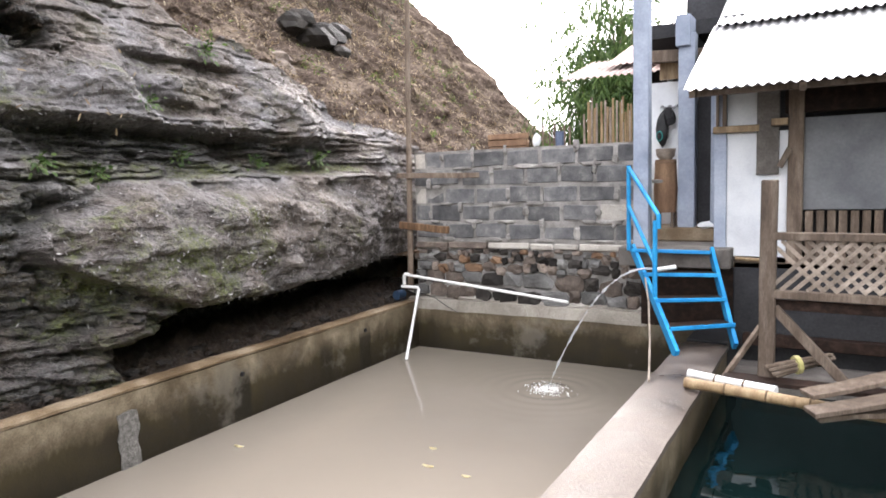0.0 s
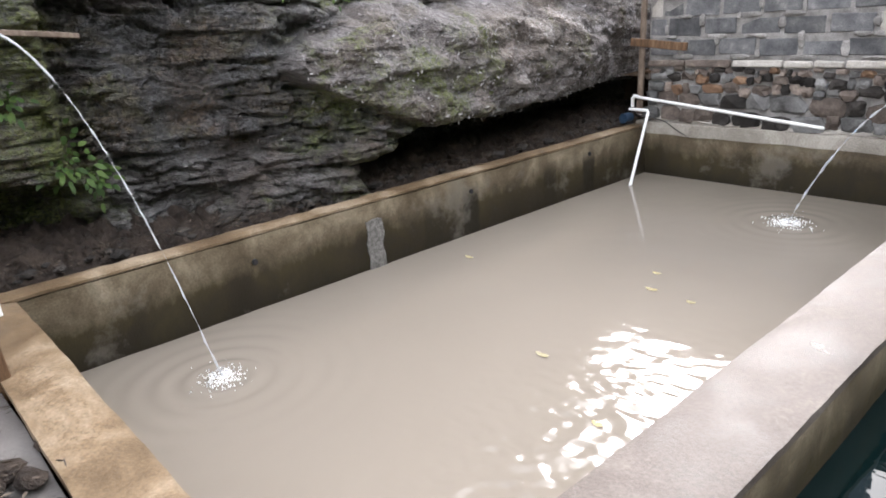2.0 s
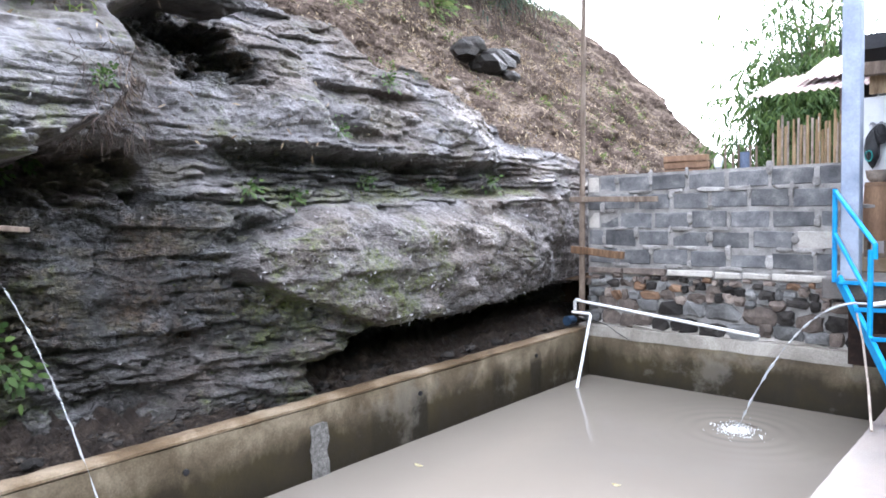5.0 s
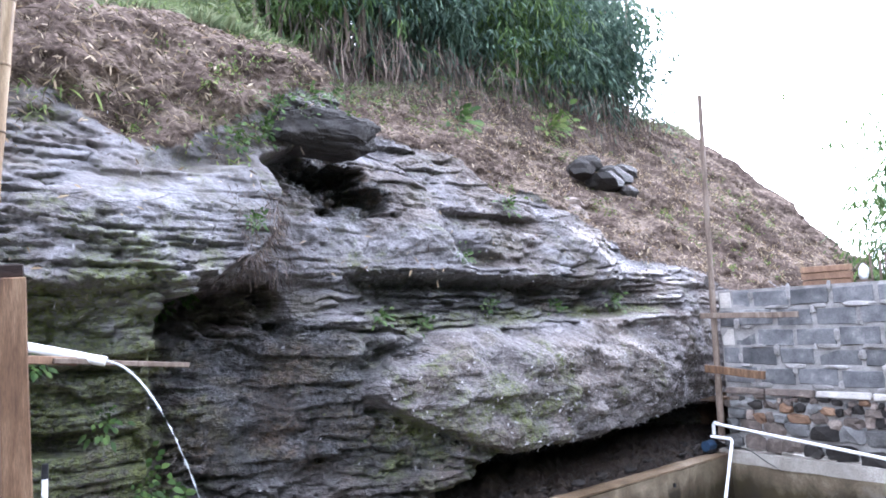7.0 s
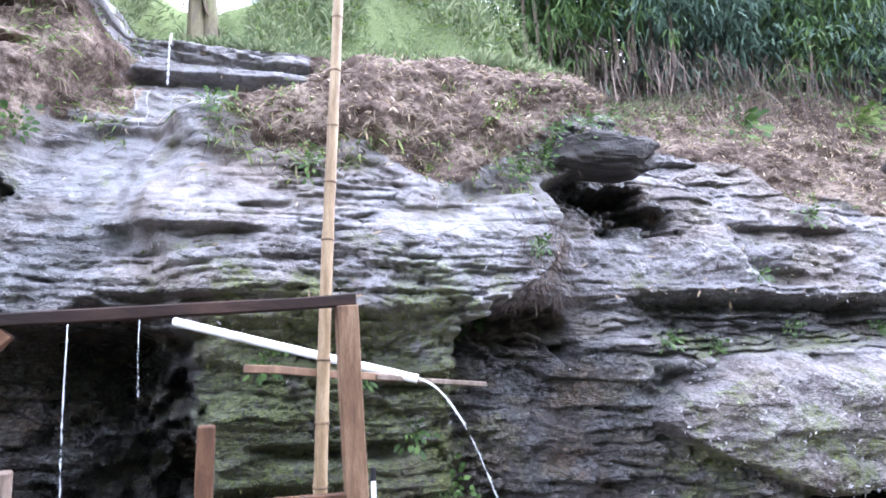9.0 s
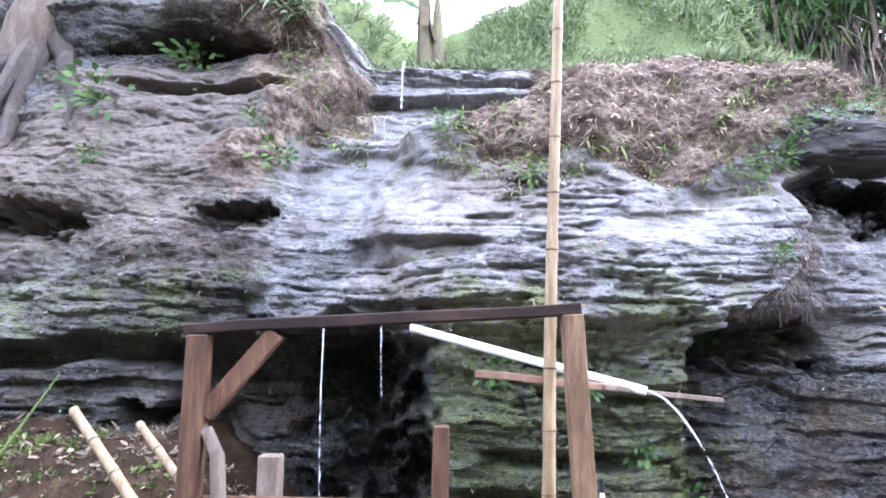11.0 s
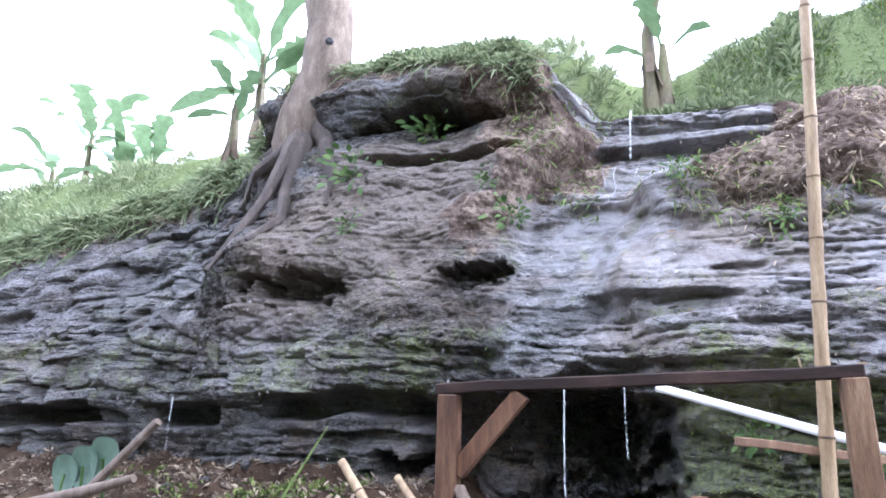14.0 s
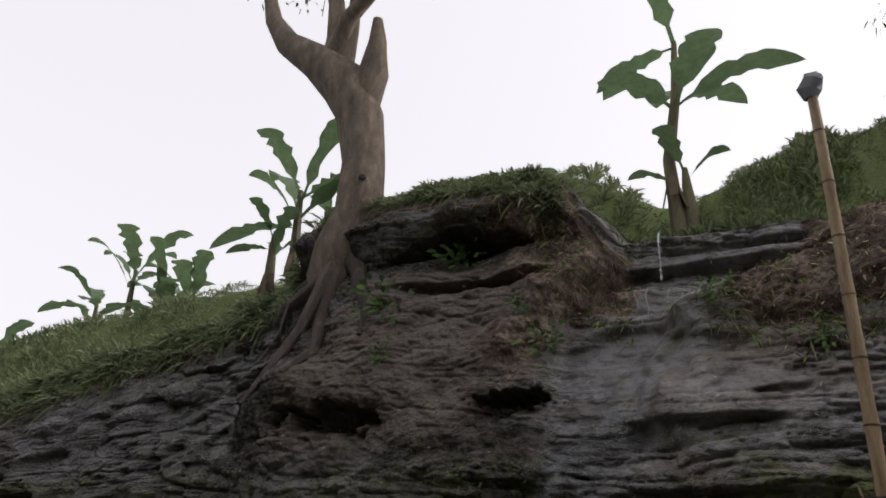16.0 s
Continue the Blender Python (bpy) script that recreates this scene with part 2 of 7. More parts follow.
def rock_material():
    """Grey tuff in thin beds: smooth wet sheets with painted gleam, crumbly ledges, brown stains, dark wet rock, crack
    and recess shade put into the colour, moss on the damp parts, leaf litter and soil on the slopes.
    """
    m, nt, p = node_mat("layered_rock")
    vec = coords(nt)
    beds = coords(nt, (0.6, 0.6, 8.0), (radians(4), 0, 0))
    rug = attr(nt, "rug")
    big = noise_tex(nt, vec, 0.9, 5, 0.62, 0.4)
    big2 = noise_tex(nt, coords(nt, (1, 1, 1.4), (0.3, 0.2, 0)), 1.9, 6, 0.7, 0.6)
    mid = noise_tex(nt, vec, 3.2, 10, 0.68, 0.3)
    fine = mrange(nt, noise_tex(nt, vec, 30.0, 4, 0.66), 0.3, 0.7)
    lump = noise_tex(nt, coords(nt, (1, 1, 1.7)), 11.0, 5, 0.6, 0.4)
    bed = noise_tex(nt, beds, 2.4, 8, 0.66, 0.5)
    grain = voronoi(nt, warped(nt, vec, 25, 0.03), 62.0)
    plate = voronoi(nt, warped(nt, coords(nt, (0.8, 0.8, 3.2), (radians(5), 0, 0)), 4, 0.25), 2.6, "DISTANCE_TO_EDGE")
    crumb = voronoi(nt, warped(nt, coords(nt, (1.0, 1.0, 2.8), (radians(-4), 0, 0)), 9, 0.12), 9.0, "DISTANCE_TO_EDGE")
    c = ramp(nt, mid, [(0.33, (0.085, 0.076, 0.074)), (0.5, (0.18, 0.169, 0.172)), (0.66, (0.28, 0.268, 0.278))])
    stain = mixc(nt, mrange(nt, mid, 0.35, 0.65), (0.07, 0.053, 0.042), (0.21, 0.168, 0.138))
    c = mixc(nt, mrange(nt, big, 0.45, 0.6, 0, 0.75), c, stain)
    c = mixc(nt, mrange(nt, big2, 0.53, 0.63, 0, 0.55), c, mixc(nt, mid, (0.075, 0.068, 0.05), (0.23, 0.21, 0.16)))
    c = mixc(nt, mathn(nt, "MULTIPLY", attr(nt, "brown"), 0.8), c, mixc(nt, mid, (0.07, 0.055, 0.045), (0.18, 0.148, 0.123)))
    # dark bed lines, and plate and crumb cracks below, paint in fissure shade
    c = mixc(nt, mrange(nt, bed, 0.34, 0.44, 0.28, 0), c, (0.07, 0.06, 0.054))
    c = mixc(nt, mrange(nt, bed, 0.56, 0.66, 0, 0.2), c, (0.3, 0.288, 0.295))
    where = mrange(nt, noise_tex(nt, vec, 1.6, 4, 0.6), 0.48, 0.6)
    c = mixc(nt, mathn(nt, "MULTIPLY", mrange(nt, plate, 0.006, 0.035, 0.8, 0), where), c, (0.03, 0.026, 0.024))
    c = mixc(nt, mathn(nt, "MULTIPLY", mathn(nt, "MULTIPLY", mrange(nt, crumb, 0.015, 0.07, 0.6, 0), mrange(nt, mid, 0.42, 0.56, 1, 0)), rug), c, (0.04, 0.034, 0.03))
    c = mixc(nt, mrange(nt, rug, 0, 1, 0.12, 0.42), c, ramp(nt, fine, [(0.22, (0.1, 0.1, 0.1)), (0.78, (0.9, 0.9, 0.9))]), "OVERLAY")
    c = mixc(nt, mathn(nt, "MULTIPLY", mrange(nt, grain, 0.55, 0.8, 0, 0.4), rug), c, (0.04, 0.036, 0.034))
    fleck = noise_tex(nt, coords(nt, (1, 1, 1.6), (0.5, 0, 0)), 70.0, 3, 0.7)
    c = mixc(nt, mathn(nt, "MULTIPLY", mrange(nt, fleck, 0.62, 0.68, 0, 0.55), rug), c, (0.46, 0.445, 0.46))
    # near-black mix: wet rock, and shade painted into gaps, hollows and undercuts
    damp_shade = attr(nt, "damp_shade")
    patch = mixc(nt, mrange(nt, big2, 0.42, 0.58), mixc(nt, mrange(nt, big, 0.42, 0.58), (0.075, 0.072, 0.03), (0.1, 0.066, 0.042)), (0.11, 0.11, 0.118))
    wet_shade_col = mixc(nt, mrange(nt, mathn(nt, "ADD", mathn(nt, "MULTIPLY", mid, 1.4), mathn(nt, "ADD", mathn(nt, "MULTIPLY", fine, 0.6), lump)), 1.25, 1.8), (0.007, 0.006, 0.005), patch)
    c = mixc(nt, mathn(nt, "MULTIPLY", damp_shade, 0.92), c, wet_shade_col)
    # pale mix puts the water film's gleam into the rock colour
    film_gleam = attr(nt, "film_gleam")
    c = mixc(nt, mathn(nt, "MULTIPLY", mathn(nt, "MULTIPLY", film_gleam, mrange(nt, mid, 0.4, 0.56, 0.25, 1)), 0.6), c, mixc(nt, mid, (0.14, 0.14, 0.145), (0.245, 0.246, 0.256)))
    mossn = mathn(nt, "ADD", noise_tex(nt, vec, 2.6, 9, 0.76, 0.5), mathn(nt, "MULTIPLY", attr(nt, "moss"), 0.19))
    mossf = mathn(nt, "MULTIPLY", mrange(nt, mossn, 0.56, 0.69, 0, 0.85), mrange(nt, fine, 0.3, 0.55, 0.3, 1))
    c = mixc(nt, mossf, c, mixc(nt, fine, (0.035, 0.046, 0.012), (0.16, 0.18, 0.06)))
    soil = attr(nt, "soil")
    sn = mrange(nt, mathn(nt, "ADD", soil, mathn(nt, "MULTIPLY", mathn(nt, "SUBTRACT", mid, 0.5), 2.0)), 0.4, 0.6)
    sc = ramp(nt, mixc(nt, 0.35, noise_tex(nt, vec, 22, 6, 0.75), mrange(nt, big2, 0.3, 0.7)), [(0.34, (0.048, 0.035, 0.028)), (0.5, (0.122, 0.092, 0.076)), (0.64, (0.28, 0.222, 0.176))])
    c = mixc(nt, sn, c, sc)
    gr = attr(nt, "grass")
    c = mixc(nt, gr, c, mixc(nt, mid, (0.09, 0.115, 0.05), (0.2, 0.235, 0.11)))
    nt.links.new(c, p.inputs["Base Color"])
    wet = mathn(nt, "MAXIMUM", mathn(nt, "MULTIPLY", damp_shade, 0.9), film_gleam)
    r = mathn(nt, "SUBTRACT", mrange(nt, mid, 0.3, 0.7, 0.62, 0.42), mathn(nt, "MULTIPLY", wet, 0.3))
    cover = mathn(nt, "MAXIMUM", sn, gr)
    nt.links.new(mathn(nt, "MAXIMUM", r, mathn(nt, "MULTIPLY", cover, 0.95)), p.inputs["Roughness"])
    nt.links.new(mathn(nt, "MULTIPLY", mathn(nt, "ADD", mrange(nt, big2, 0.35, 0.62, 0.3, 0.12), mathn(nt, "MULTIPLY", damp_shade, 0.45)), mathn(nt, "SUBTRACT", 1.0, mathn(nt, "MAXIMUM", cover, mathn(nt, "MULTIPLY", attr(nt, "brown"), 0.7)))), p.inputs["Specular IOR Level"])
    hgt = mathn(nt, "ADD", mathn(nt, "MULTIPLY", bed, 0.3), mathn(nt, "ADD", mathn(nt, "MULTIPLY", noise_tex(nt, vec, 5.0, 5, 0.58, 0.3), 0.9), mathn(nt, "ADD", mathn(nt, "MULTIPLY", lump, 0.9), mathn(nt, "MULTIPLY", fine, 0.3))))
    hgt = mathn(nt, "SUBTRACT", hgt, mathn(nt, "MULTIPLY", grain, 0.22))
    hgt = mathn(nt, "ADD", hgt, mathn(nt, "MULTIPLY", mrange(nt, crumb, 0.0, 0.12), 0.2))
    hgt = mathn(nt, "ADD", hgt, mathn(nt, "MULTIPLY", mrange(nt, plate, 0.0, 0.03), 0.25))
    b = nt.nodes.new("ShaderNodeBump")
    b.inputs["Distance"].default_value = 0.05
    nt.links.new(mrange(nt, rug, 0, 1, 0.25, 1.0), b.inputs["Strength"])
    nt.links.new(hgt, b.inputs["Height"])
    nt.links.new(b.outputs[0], p.inputs["Normal"])
    return m


def plaster_material(name, cols, stain=(0.05, 0.045, 0.03), line=None, rough=(0.5, 0.85), drains=(), spec=0.22):
    """Cement render with damp stains; line: the height under which it is dark and algae-stained."""
    m, nt, p = node_mat(name)
    vec = coords(nt)
    run = coords(nt, (1.6, 1.6, 0.7))
    big = noise_tex(nt, vec, 2.4, 7, 0.65, 0.4)
    fine = noise_tex(nt, vec, 70, 5, 0.7)
    c = ramp(nt, big, [(0.3, cols[0]), (0.5, cols[1]), (0.68, cols[2])])
    c = mixc(nt, 0.4, c, ramp(nt, fine, [(0.3, (0.15, 0.15, 0.15)), (0.7, (0.85, 0.85, 0.85))]), "OVERLAY")
    if line is not None:
        sep = nt.nodes.new("ShaderNodeSeparateXYZ")
        nt.links.new(vec, sep.inputs[0])
        runs = noise_tex(nt, run, 2.0, 7, 0.7, 0.2)
        h = mathn(nt, "ADD", sep.outputs["Z"], mathn(nt, "MULTIPLY", mathn(nt, "SUBTRACT", runs, 0.5), 0.42))
        f = mrange(nt, h, line - 0.14, line + 0.08, 0.95, 0)
        sc = mixc(nt, mrange(nt, big, 0.4, 0.6), stain, (0.04, 0.031, 0.012))
        c = mixc(nt, f, c, sc)
        c = mixc(nt, mrange(nt, h, -0.02, 0.3, 0.8, 0), c, (0.014, 0.011, 0.007))
        side = mrange(nt, sep.outputs["X"], 0.05, 0.1, 1, 0)          # runs below the drains of the side wall
        for k, y0 in enumerate(drains):
            off = mathn(nt, "ABSOLUTE", mathn(nt, "ADD", mathn(nt, "SUBTRACT", sep.outputs["Y"], y0), mathn(nt, "MULTIPLY", mathn(nt, "SUBTRACT", big, 0.5), 0.12)))
            wide = mathn(nt, "MULTIPLY", mrange(nt, off, 0.085, 0.12, 1, 0), mrange(nt, sep.outputs["Z"], 0.34, 0.46, 1, 0))
            c = mixc(nt, mathn(nt, "MULTIPLY", mathn(nt, "MULTIPLY", wide, side), 0.85 if k < 2 else 0.5), c, (0.016, 0.013, 0.008))
        pale = mrange(nt, noise_tex(nt, vec, 1.1, 6, 0.7), 0.56, 0.66, 0, 0.35)
        c = mixc(nt, pale, c, (0.24, 0.22, 0.185))
    nt.links.new(c, p.inputs["Base Color"])
    nt.links.new(mrange(nt, big, 0.3, 0.7, *rough), p.inputs["Roughness"])
    p.inputs["Specular IOR Level"].default_value = spec
    bump_on(nt, p, mathn(nt, "ADD", mathn(nt, "MULTIPLY", big, 1.5), fine), 0.45, 0.008)
    return m


def water_material(name, deep, rough, bump, scale, spec=0.5):
    m, nt, p = node_mat(name)
    vec = coords(nt)
    n = noise_tex(nt, vec, scale, 3, 0.5, 0.3)
    big = noise_tex(nt, vec, 0.7, 4, 0.5)
    nt.links.new(mixc(nt, big, deep, tuple(c * 1.12 for c in deep)), p.inputs["Base Color"])
    p.inputs["Roughness"].default_value = rough
    p.inputs["IOR"].default_value = 1.33
    p.inputs["Specular IOR Level"].default_value = spec
    bump_on(nt, p, n, bump, 0.02)
    return m


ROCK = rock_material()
SOIL = surf("damp_soil", [(0.012, 0.007, 0.004), (0.032, 0.02, 0.012), (0.075, 0.05, 0.032)], 4, 40, rough=(0.7, 0.95), bump=0.8, dist=0.03, spec=0.08)
SOIL_WET = surf("wet_black_soil", [(0.01, 0.0065, 0.0045), (0.03, 0.02, 0.014), (0.075, 0.054, 0.04)], 7, 40, rough=(0.35, 0.7), bump=1.0, dist=0.04, spec=0.3)
BANK_GREEN = surf("unseen_bank_green", [(0.02, 0.03, 0.012), (0.04, 0.06, 0.022), (0.08, 0.1, 0.04)], 1.2, 12, rough=(0.8, 0.95), bump=0.9, dist=0.2)
LITTER_WET = surf("wet_litter", [(0.03, 0.022, 0.016), (0.07, 0.052, 0.038), (0.16, 0.13, 0.1)], 9, 60, vary=0.3, island=True, bump=0)
BASIN = plaster_material("stained_render", [(0.075, 0.056, 0.033), (0.16, 0.128, 0.085), (0.3, 0.25, 0.18)], stain=(0.026, 0.02, 0.012), line=0.41, drains=(-2.88, -1.1, -1.75, -3.35))
RIM = plaster_material("worn_rim_cement", [(0.07, 0.046, 0.026), (0.165, 0.116, 0.07), (0.3, 0.24, 0.17)], rough=(0.3, 0.7))
RIM_GREY = plaster_material("wet_rim_cement", [(0.045, 0.034, 0.027), (0.092, 0.073, 0.062), (0.17, 0.145, 0.128)], rough=(0.25, 0.8), spec=0.3)
WET_SLAB = plaster_material("wet_muddy_concrete", [(0.05, 0.045, 0.041), (0.09, 0.083, 0.078), (0.15, 0.14, 0.132)], rough=(0.12, 0.5), spec=0.45)
SLAB = plaster_material("dirty_concrete", [(0.075, 0.066, 0.058), (0.15, 0.135, 0.124), (0.26, 0.238, 0.22)])
BLOCK = surf("concrete_block", [(0.06, 0.061, 0.065), (0.11, 0.11, 0.114), (0.165, 0.164, 0.166), (0.3, 0.29, 0.28)], 6.0, 90, rough=(0.8, 0.95), bump=0.6, vary=0.3)
BLOCK_PALE = surf("pale_block", [(0.33, 0.3, 0.27), (0.45, 0.42, 0.38), (0.55, 0.52, 0.48)], 6, 90, rough=(0.8, 0.95), bump=0.5, vary=0.15)
MORTAR = surf("mortar", [(0.16, 0.148, 0.14), (0.29, 0.275, 0.262), (0.42, 0.4, 0.38)], 7, 80, rough=(0.85, 0.97), bump=0.8)
RUBBLE = surf("rubble_stone", [(0.06, 0.048, 0.042), (0.14, 0.112, 0.095), (0.27, 0.225, 0.19)], 5, 50, rough=(0.7, 0.95), bump=0.9, vary=0.5)
RUBBLE_RED = surf("ochre_rubble", [(0.07, 0.04, 0.025), (0.15, 0.09, 0.055), (0.26, 0.17, 0.11)], 5, 50, rough=(0.7, 0.95), bump=0.9, vary=0.4)
RUBBLE_GREY = surf("grey_rubble", [(0.08, 0.078, 0.076), (0.15, 0.147, 0.143), (0.26, 0.255, 0.25)], 5, 50, rough=(0.7, 0.95), bump=0.9, vary=0.4)
TIMBER = surf("grey_timber", [(0.07, 0.05, 0.038), (0.14, 0.105, 0.08), (0.23, 0.185, 0.15)], 5, 50, stretch=(3, 3, 0.6), rough=(0.65, 0.9), bump=0.5, vary=0.25)
TIMBER_TAN = surf("tan_timber", [(0.06, 0.03, 0.016), (0.15, 0.085, 0.045), (0.27, 0.175, 0.105)], 4, 45, stretch=(5, 5, 0.7), rough=(0.55, 0.8), bump=0.35, vary=0.2)
TIMBER_NEW = surf("raw_timber", [(0.035, 0.015, 0.008), (0.085, 0.04, 0.02), (0.165, 0.09, 0.048)], 4, 45, stretch=(5, 5, 0.7), rough=(0.55, 0.8), bump=0.35, vary=0.2)
TIMBER_WET = surf("wet_dark_timber", [(0.01, 0.006, 0.005), (0.022, 0.013, 0.01), (0.05, 0.03, 0.023)], 5, 45, stretch=(3, 0.6, 3), rough=(0.55, 0.8), bump=0.4, spec=0.15)
BAMBOO = surf("yellow_bamboo", [(0.13, 0.08, 0.04), (0.28, 0.195, 0.11), (0.4, 0.3, 0.185)], 3, 40, stretch=(6, 6, 0.8), rough=(0.35, 0.6), bump=0.15, vary=0.15)
BAMBOO_NODE = surf("bamboo_joint", [(0.04, 0.026, 0.014), (0.1, 0.065, 0.035), (0.18, 0.12, 0.07)], 20, 80, rough=(0.5, 0.8), bump=0.2)
BLUE = surf("blue_enamel", [(0.012, 0.2, 0.47), (0.018, 0.28, 0.6), (0.03, 0.36, 0.7)], 6, 60, rough=(0.3, 0.5), bump=0.1, vary=0.05, fine_amt=0.15)
STEEL = surf("blue_grey_paint", [(0.2, 0.235, 0.3), (0.3, 0.34, 0.42), (0.4, 0.44, 0.51)], 2.5, 50, rough=(0.5, 0.7), bump=0.15, vary=0.1, fine_amt=0.15)
LIME = surf("lime_wash", [(0.52, 0.54, 0.58), (0.68, 0.7, 0.73), (0.78, 0.79, 0.81)], 2.0, 60, rough=(0.75, 0.95), bump=0.3, vary=0.05, fine_amt=0.15)
ZINC = surf("corrugated_zinc", [(0.36, 0.36, 0.37), (0.55, 0.55, 0.56), (0.7, 0.7, 0.71)], 1.6, 40, rough=(0.35, 0.6), bump=0.1, metal=0.55, vary=0.1, fine_amt=0.15)
ZINC_OLD = surf("rusty_zinc", [(0.16, 0.08, 0.06), (0.32, 0.22, 0.2), (0.5, 0.46, 0.45)], 2.5, 40, rough=(0.5, 0.8), bump=0.2, metal=0.25)
PVC = surf("white_pvc", [(0.72, 0.72, 0.71), (0.8, 0.8, 0.79), (0.84, 0.84, 0.83)], 4, 60, rough=(0.25, 0.4), bump=0.05, vary=0.03, fine_amt=0.1)
PVC_BLACK = surf("black_plastic", [(0.012, 0.012, 0.013), (0.02, 0.02, 0.022), (0.035, 0.035, 0.038)], 10, 60, rough=(0.3, 0.5), bump=0.1)
# near-black: dark things, and shade painted indoors and under the house
DARK = surf("dark_and_shade", [(0.02, 0.02, 0.022), (0.035, 0.035, 0.038), (0.05, 0.05, 0.055)], 3, 40, rough=(0.8, 0.95), bump=0.2)
BROWN = surf("brown_board", [(0.13, 0.075, 0.045), (0.2, 0.12, 0.075), (0.28, 0.18, 0.11)], 3, 40, stretch=(4, 4, 0.6), rough=(0.6, 0.85), bump=0.3)
POND = water_material("silty_water", (0.19, 0.166, 0.138), 0.06, 0.12, 3.0)
GREEN_POND = water_material("dark_green_water", (0.0025, 0.0075, 0.0075), 0.03, 0.1, 5.0)


def foam_material():
    m, nt, p = node_mat("running_water")
    p.inputs["Base Color"].default_value = (0.9, 0.92, 0.94, 1)
    p.inputs["Roughness"].default_value = 0.12
    p.inputs["Transmission Weight"].default_value = 0.65
    p.inputs["IOR"].default_value = 1.33
    return m


CHIP = surf("pale_chips", [(0.16, 0.15, 0.15), (0.3, 0.29, 0.29), (0.46, 0.44, 0.43)], 9, 60, rough=(0.4, 0.7), vary=0.4, island=True, bump=0)
LATTICE = surf("grey_split_bamboo", [(0.16, 0.125, 0.1), (0.28, 0.23, 0.19), (0.4, 0.34, 0.29)], 6, 50, rough=(0.6, 0.85), bump=0.3, vary=0.25)
PANEL = surf("dull_zinc", [(0.1, 0.105, 0.115), (0.17, 0.175, 0.185), (0.25, 0.255, 0.265)], 1.6, 40, rough=(0.5, 0.75), bump=0.1, metal=0.2, vary=0.1, fine_amt=0.15)
SPRAY = foam_material()

# ---- the rock face along the pool, one sheet from the foot to the crest ----
PROFILES = {  # height: how far the face stands, for five stretches of the cliff
    "slope": ((0.2, 1.0, 1.6, 2.2, 2.6, 3.2, 4.2, 5.2, 6.5, 8.0), (-0.5, -0.4, -0.35, -0.5, -0.85, -1.4, -2.4, -3.4, -4.8, -6.5)),
    "bulge": ((0.2, 1.0, 1.5, 1.95, 2.1, 2.5, 2.6, 3.0, 3.5, 4.2, 5.2, 6.5, 8.0), (-0.5, -0.35, -0.30, -0.5, -0.6, -0.9, -0.8, -0.95, -1.3, -2.1, -3.4, -5.0, -7.0)),
    "block": ((0.2, 1.6, 2.3, 2.5, 3.0, 3.8, 4.1, 4.6, 5.0, 5.3, 6.5), (-0.75, -0.6, -0.45, -0.25, -0.4, -0.95, -1.0, -1.3, -1.9, -3.0, -5.0)),
    "gully": ((0.2, 2.3, 2.5, 3.2, 3.9, 4.3, 4.6, 4.68, 4.9, 4.97, 5.34, 5.6, 6.5), (-1.0, -0.8, -0.55, -0.9, -1.5, -1.85, -2.1, -2.45, -2.72, -2.5, -2.7, -3.5, -5.0)),
    "crag": ((0.2, 1.6, 2.1, 2.35, 3.2, 4.0, 4.8, 5.15, 5.55, 6.0, 6.5), (-1.2, -1.1, -1.05, -0.85, -0.95, -1.3, -1.6, -1.85, -1.6, -1.9, -2.8)),
    "tail": ((0.2, 1.8, 2.2, 3.0, 3.6, 4.2, 4.7, 5.2, 5.6), (-1.0, -1.0, -0.85, -1.15, -1.45, -1.8, -2.1, -2.5, -3.2)),
}
ORDER = ("tail", "crag", "gully", "block", "bulge", "slope")
SPANS = ((-13.4, -11.9), (-9.0, -8.6), (-8.0, -7.5), (-5.9, -5.3), (-1.5, 0.5))   # where each stretch passes into the next
CREST_Y = (-26, -18, -16.9, -15.4, -14.3, -13.2, -12.3, -11.8, -11.3, -9.7, -9.3, -8.95, -8.45, -7.9, -7.4, -6.9, -6.2, -5.2, -4.2, -3.6, -3.0, 0, 9.5)
CREST_Z = (3.5, 4.05, 4.25, 4.5, 4.85, 5.1, 5.3, 6.2, 6.4, 6.2, 6.05, 5.8, 5.5, 5.48, 5.45, 5.35, 5.2, 5.1, 5.0, 5.05, 5.25, 6.3, 6.8)
TOP_Y = (-26, -23, -20, -15.7, -13, -11.8, -10, -9.5, -9, -8.4, -8.0, -7.6, -6.5, -5, -3, 9.5)
TOP_Z = (4.7, 5.1, 5.95, 6.4, 6.5, 7.2, 7.4, 7.35, 7.25, 7.1, 7.05, 7.2, 7.5, 7.4, 7.4, 8.6)
SOIL_Y = (-7.8, -7.55, -7.25, -6.9, -6.46, -6.1, -5.89, -5.6, -5.2, -4.6, -3.9, -3.3, -2.5, -1.6, -0.7, 0.16, 1.0, 2.5)   # lower edge of the leaf litter
SOIL_Z = (4.3, 3.92, 3.72, 3.74, 3.8, 3.55, 3.38, 3.5, 3.78, 4.12, 4.2, 4.25, 4.05, 3.72, 3.32, 2.78, 2.55, 2.4)
FOOT_Y, FOOT_Z = (-26, -9.5, -8.6, -7.5, -6.5, 9.5), (1.2, 1.2, 0.4, 0.35, 0.45, 0.45)


def bump_at(y, z, cy, cz, ry, rz, soft=1.0):
    return np.exp(-(((y - cy) / ry) ** 2 + ((z - cz) / rz) ** 2) ** soft)


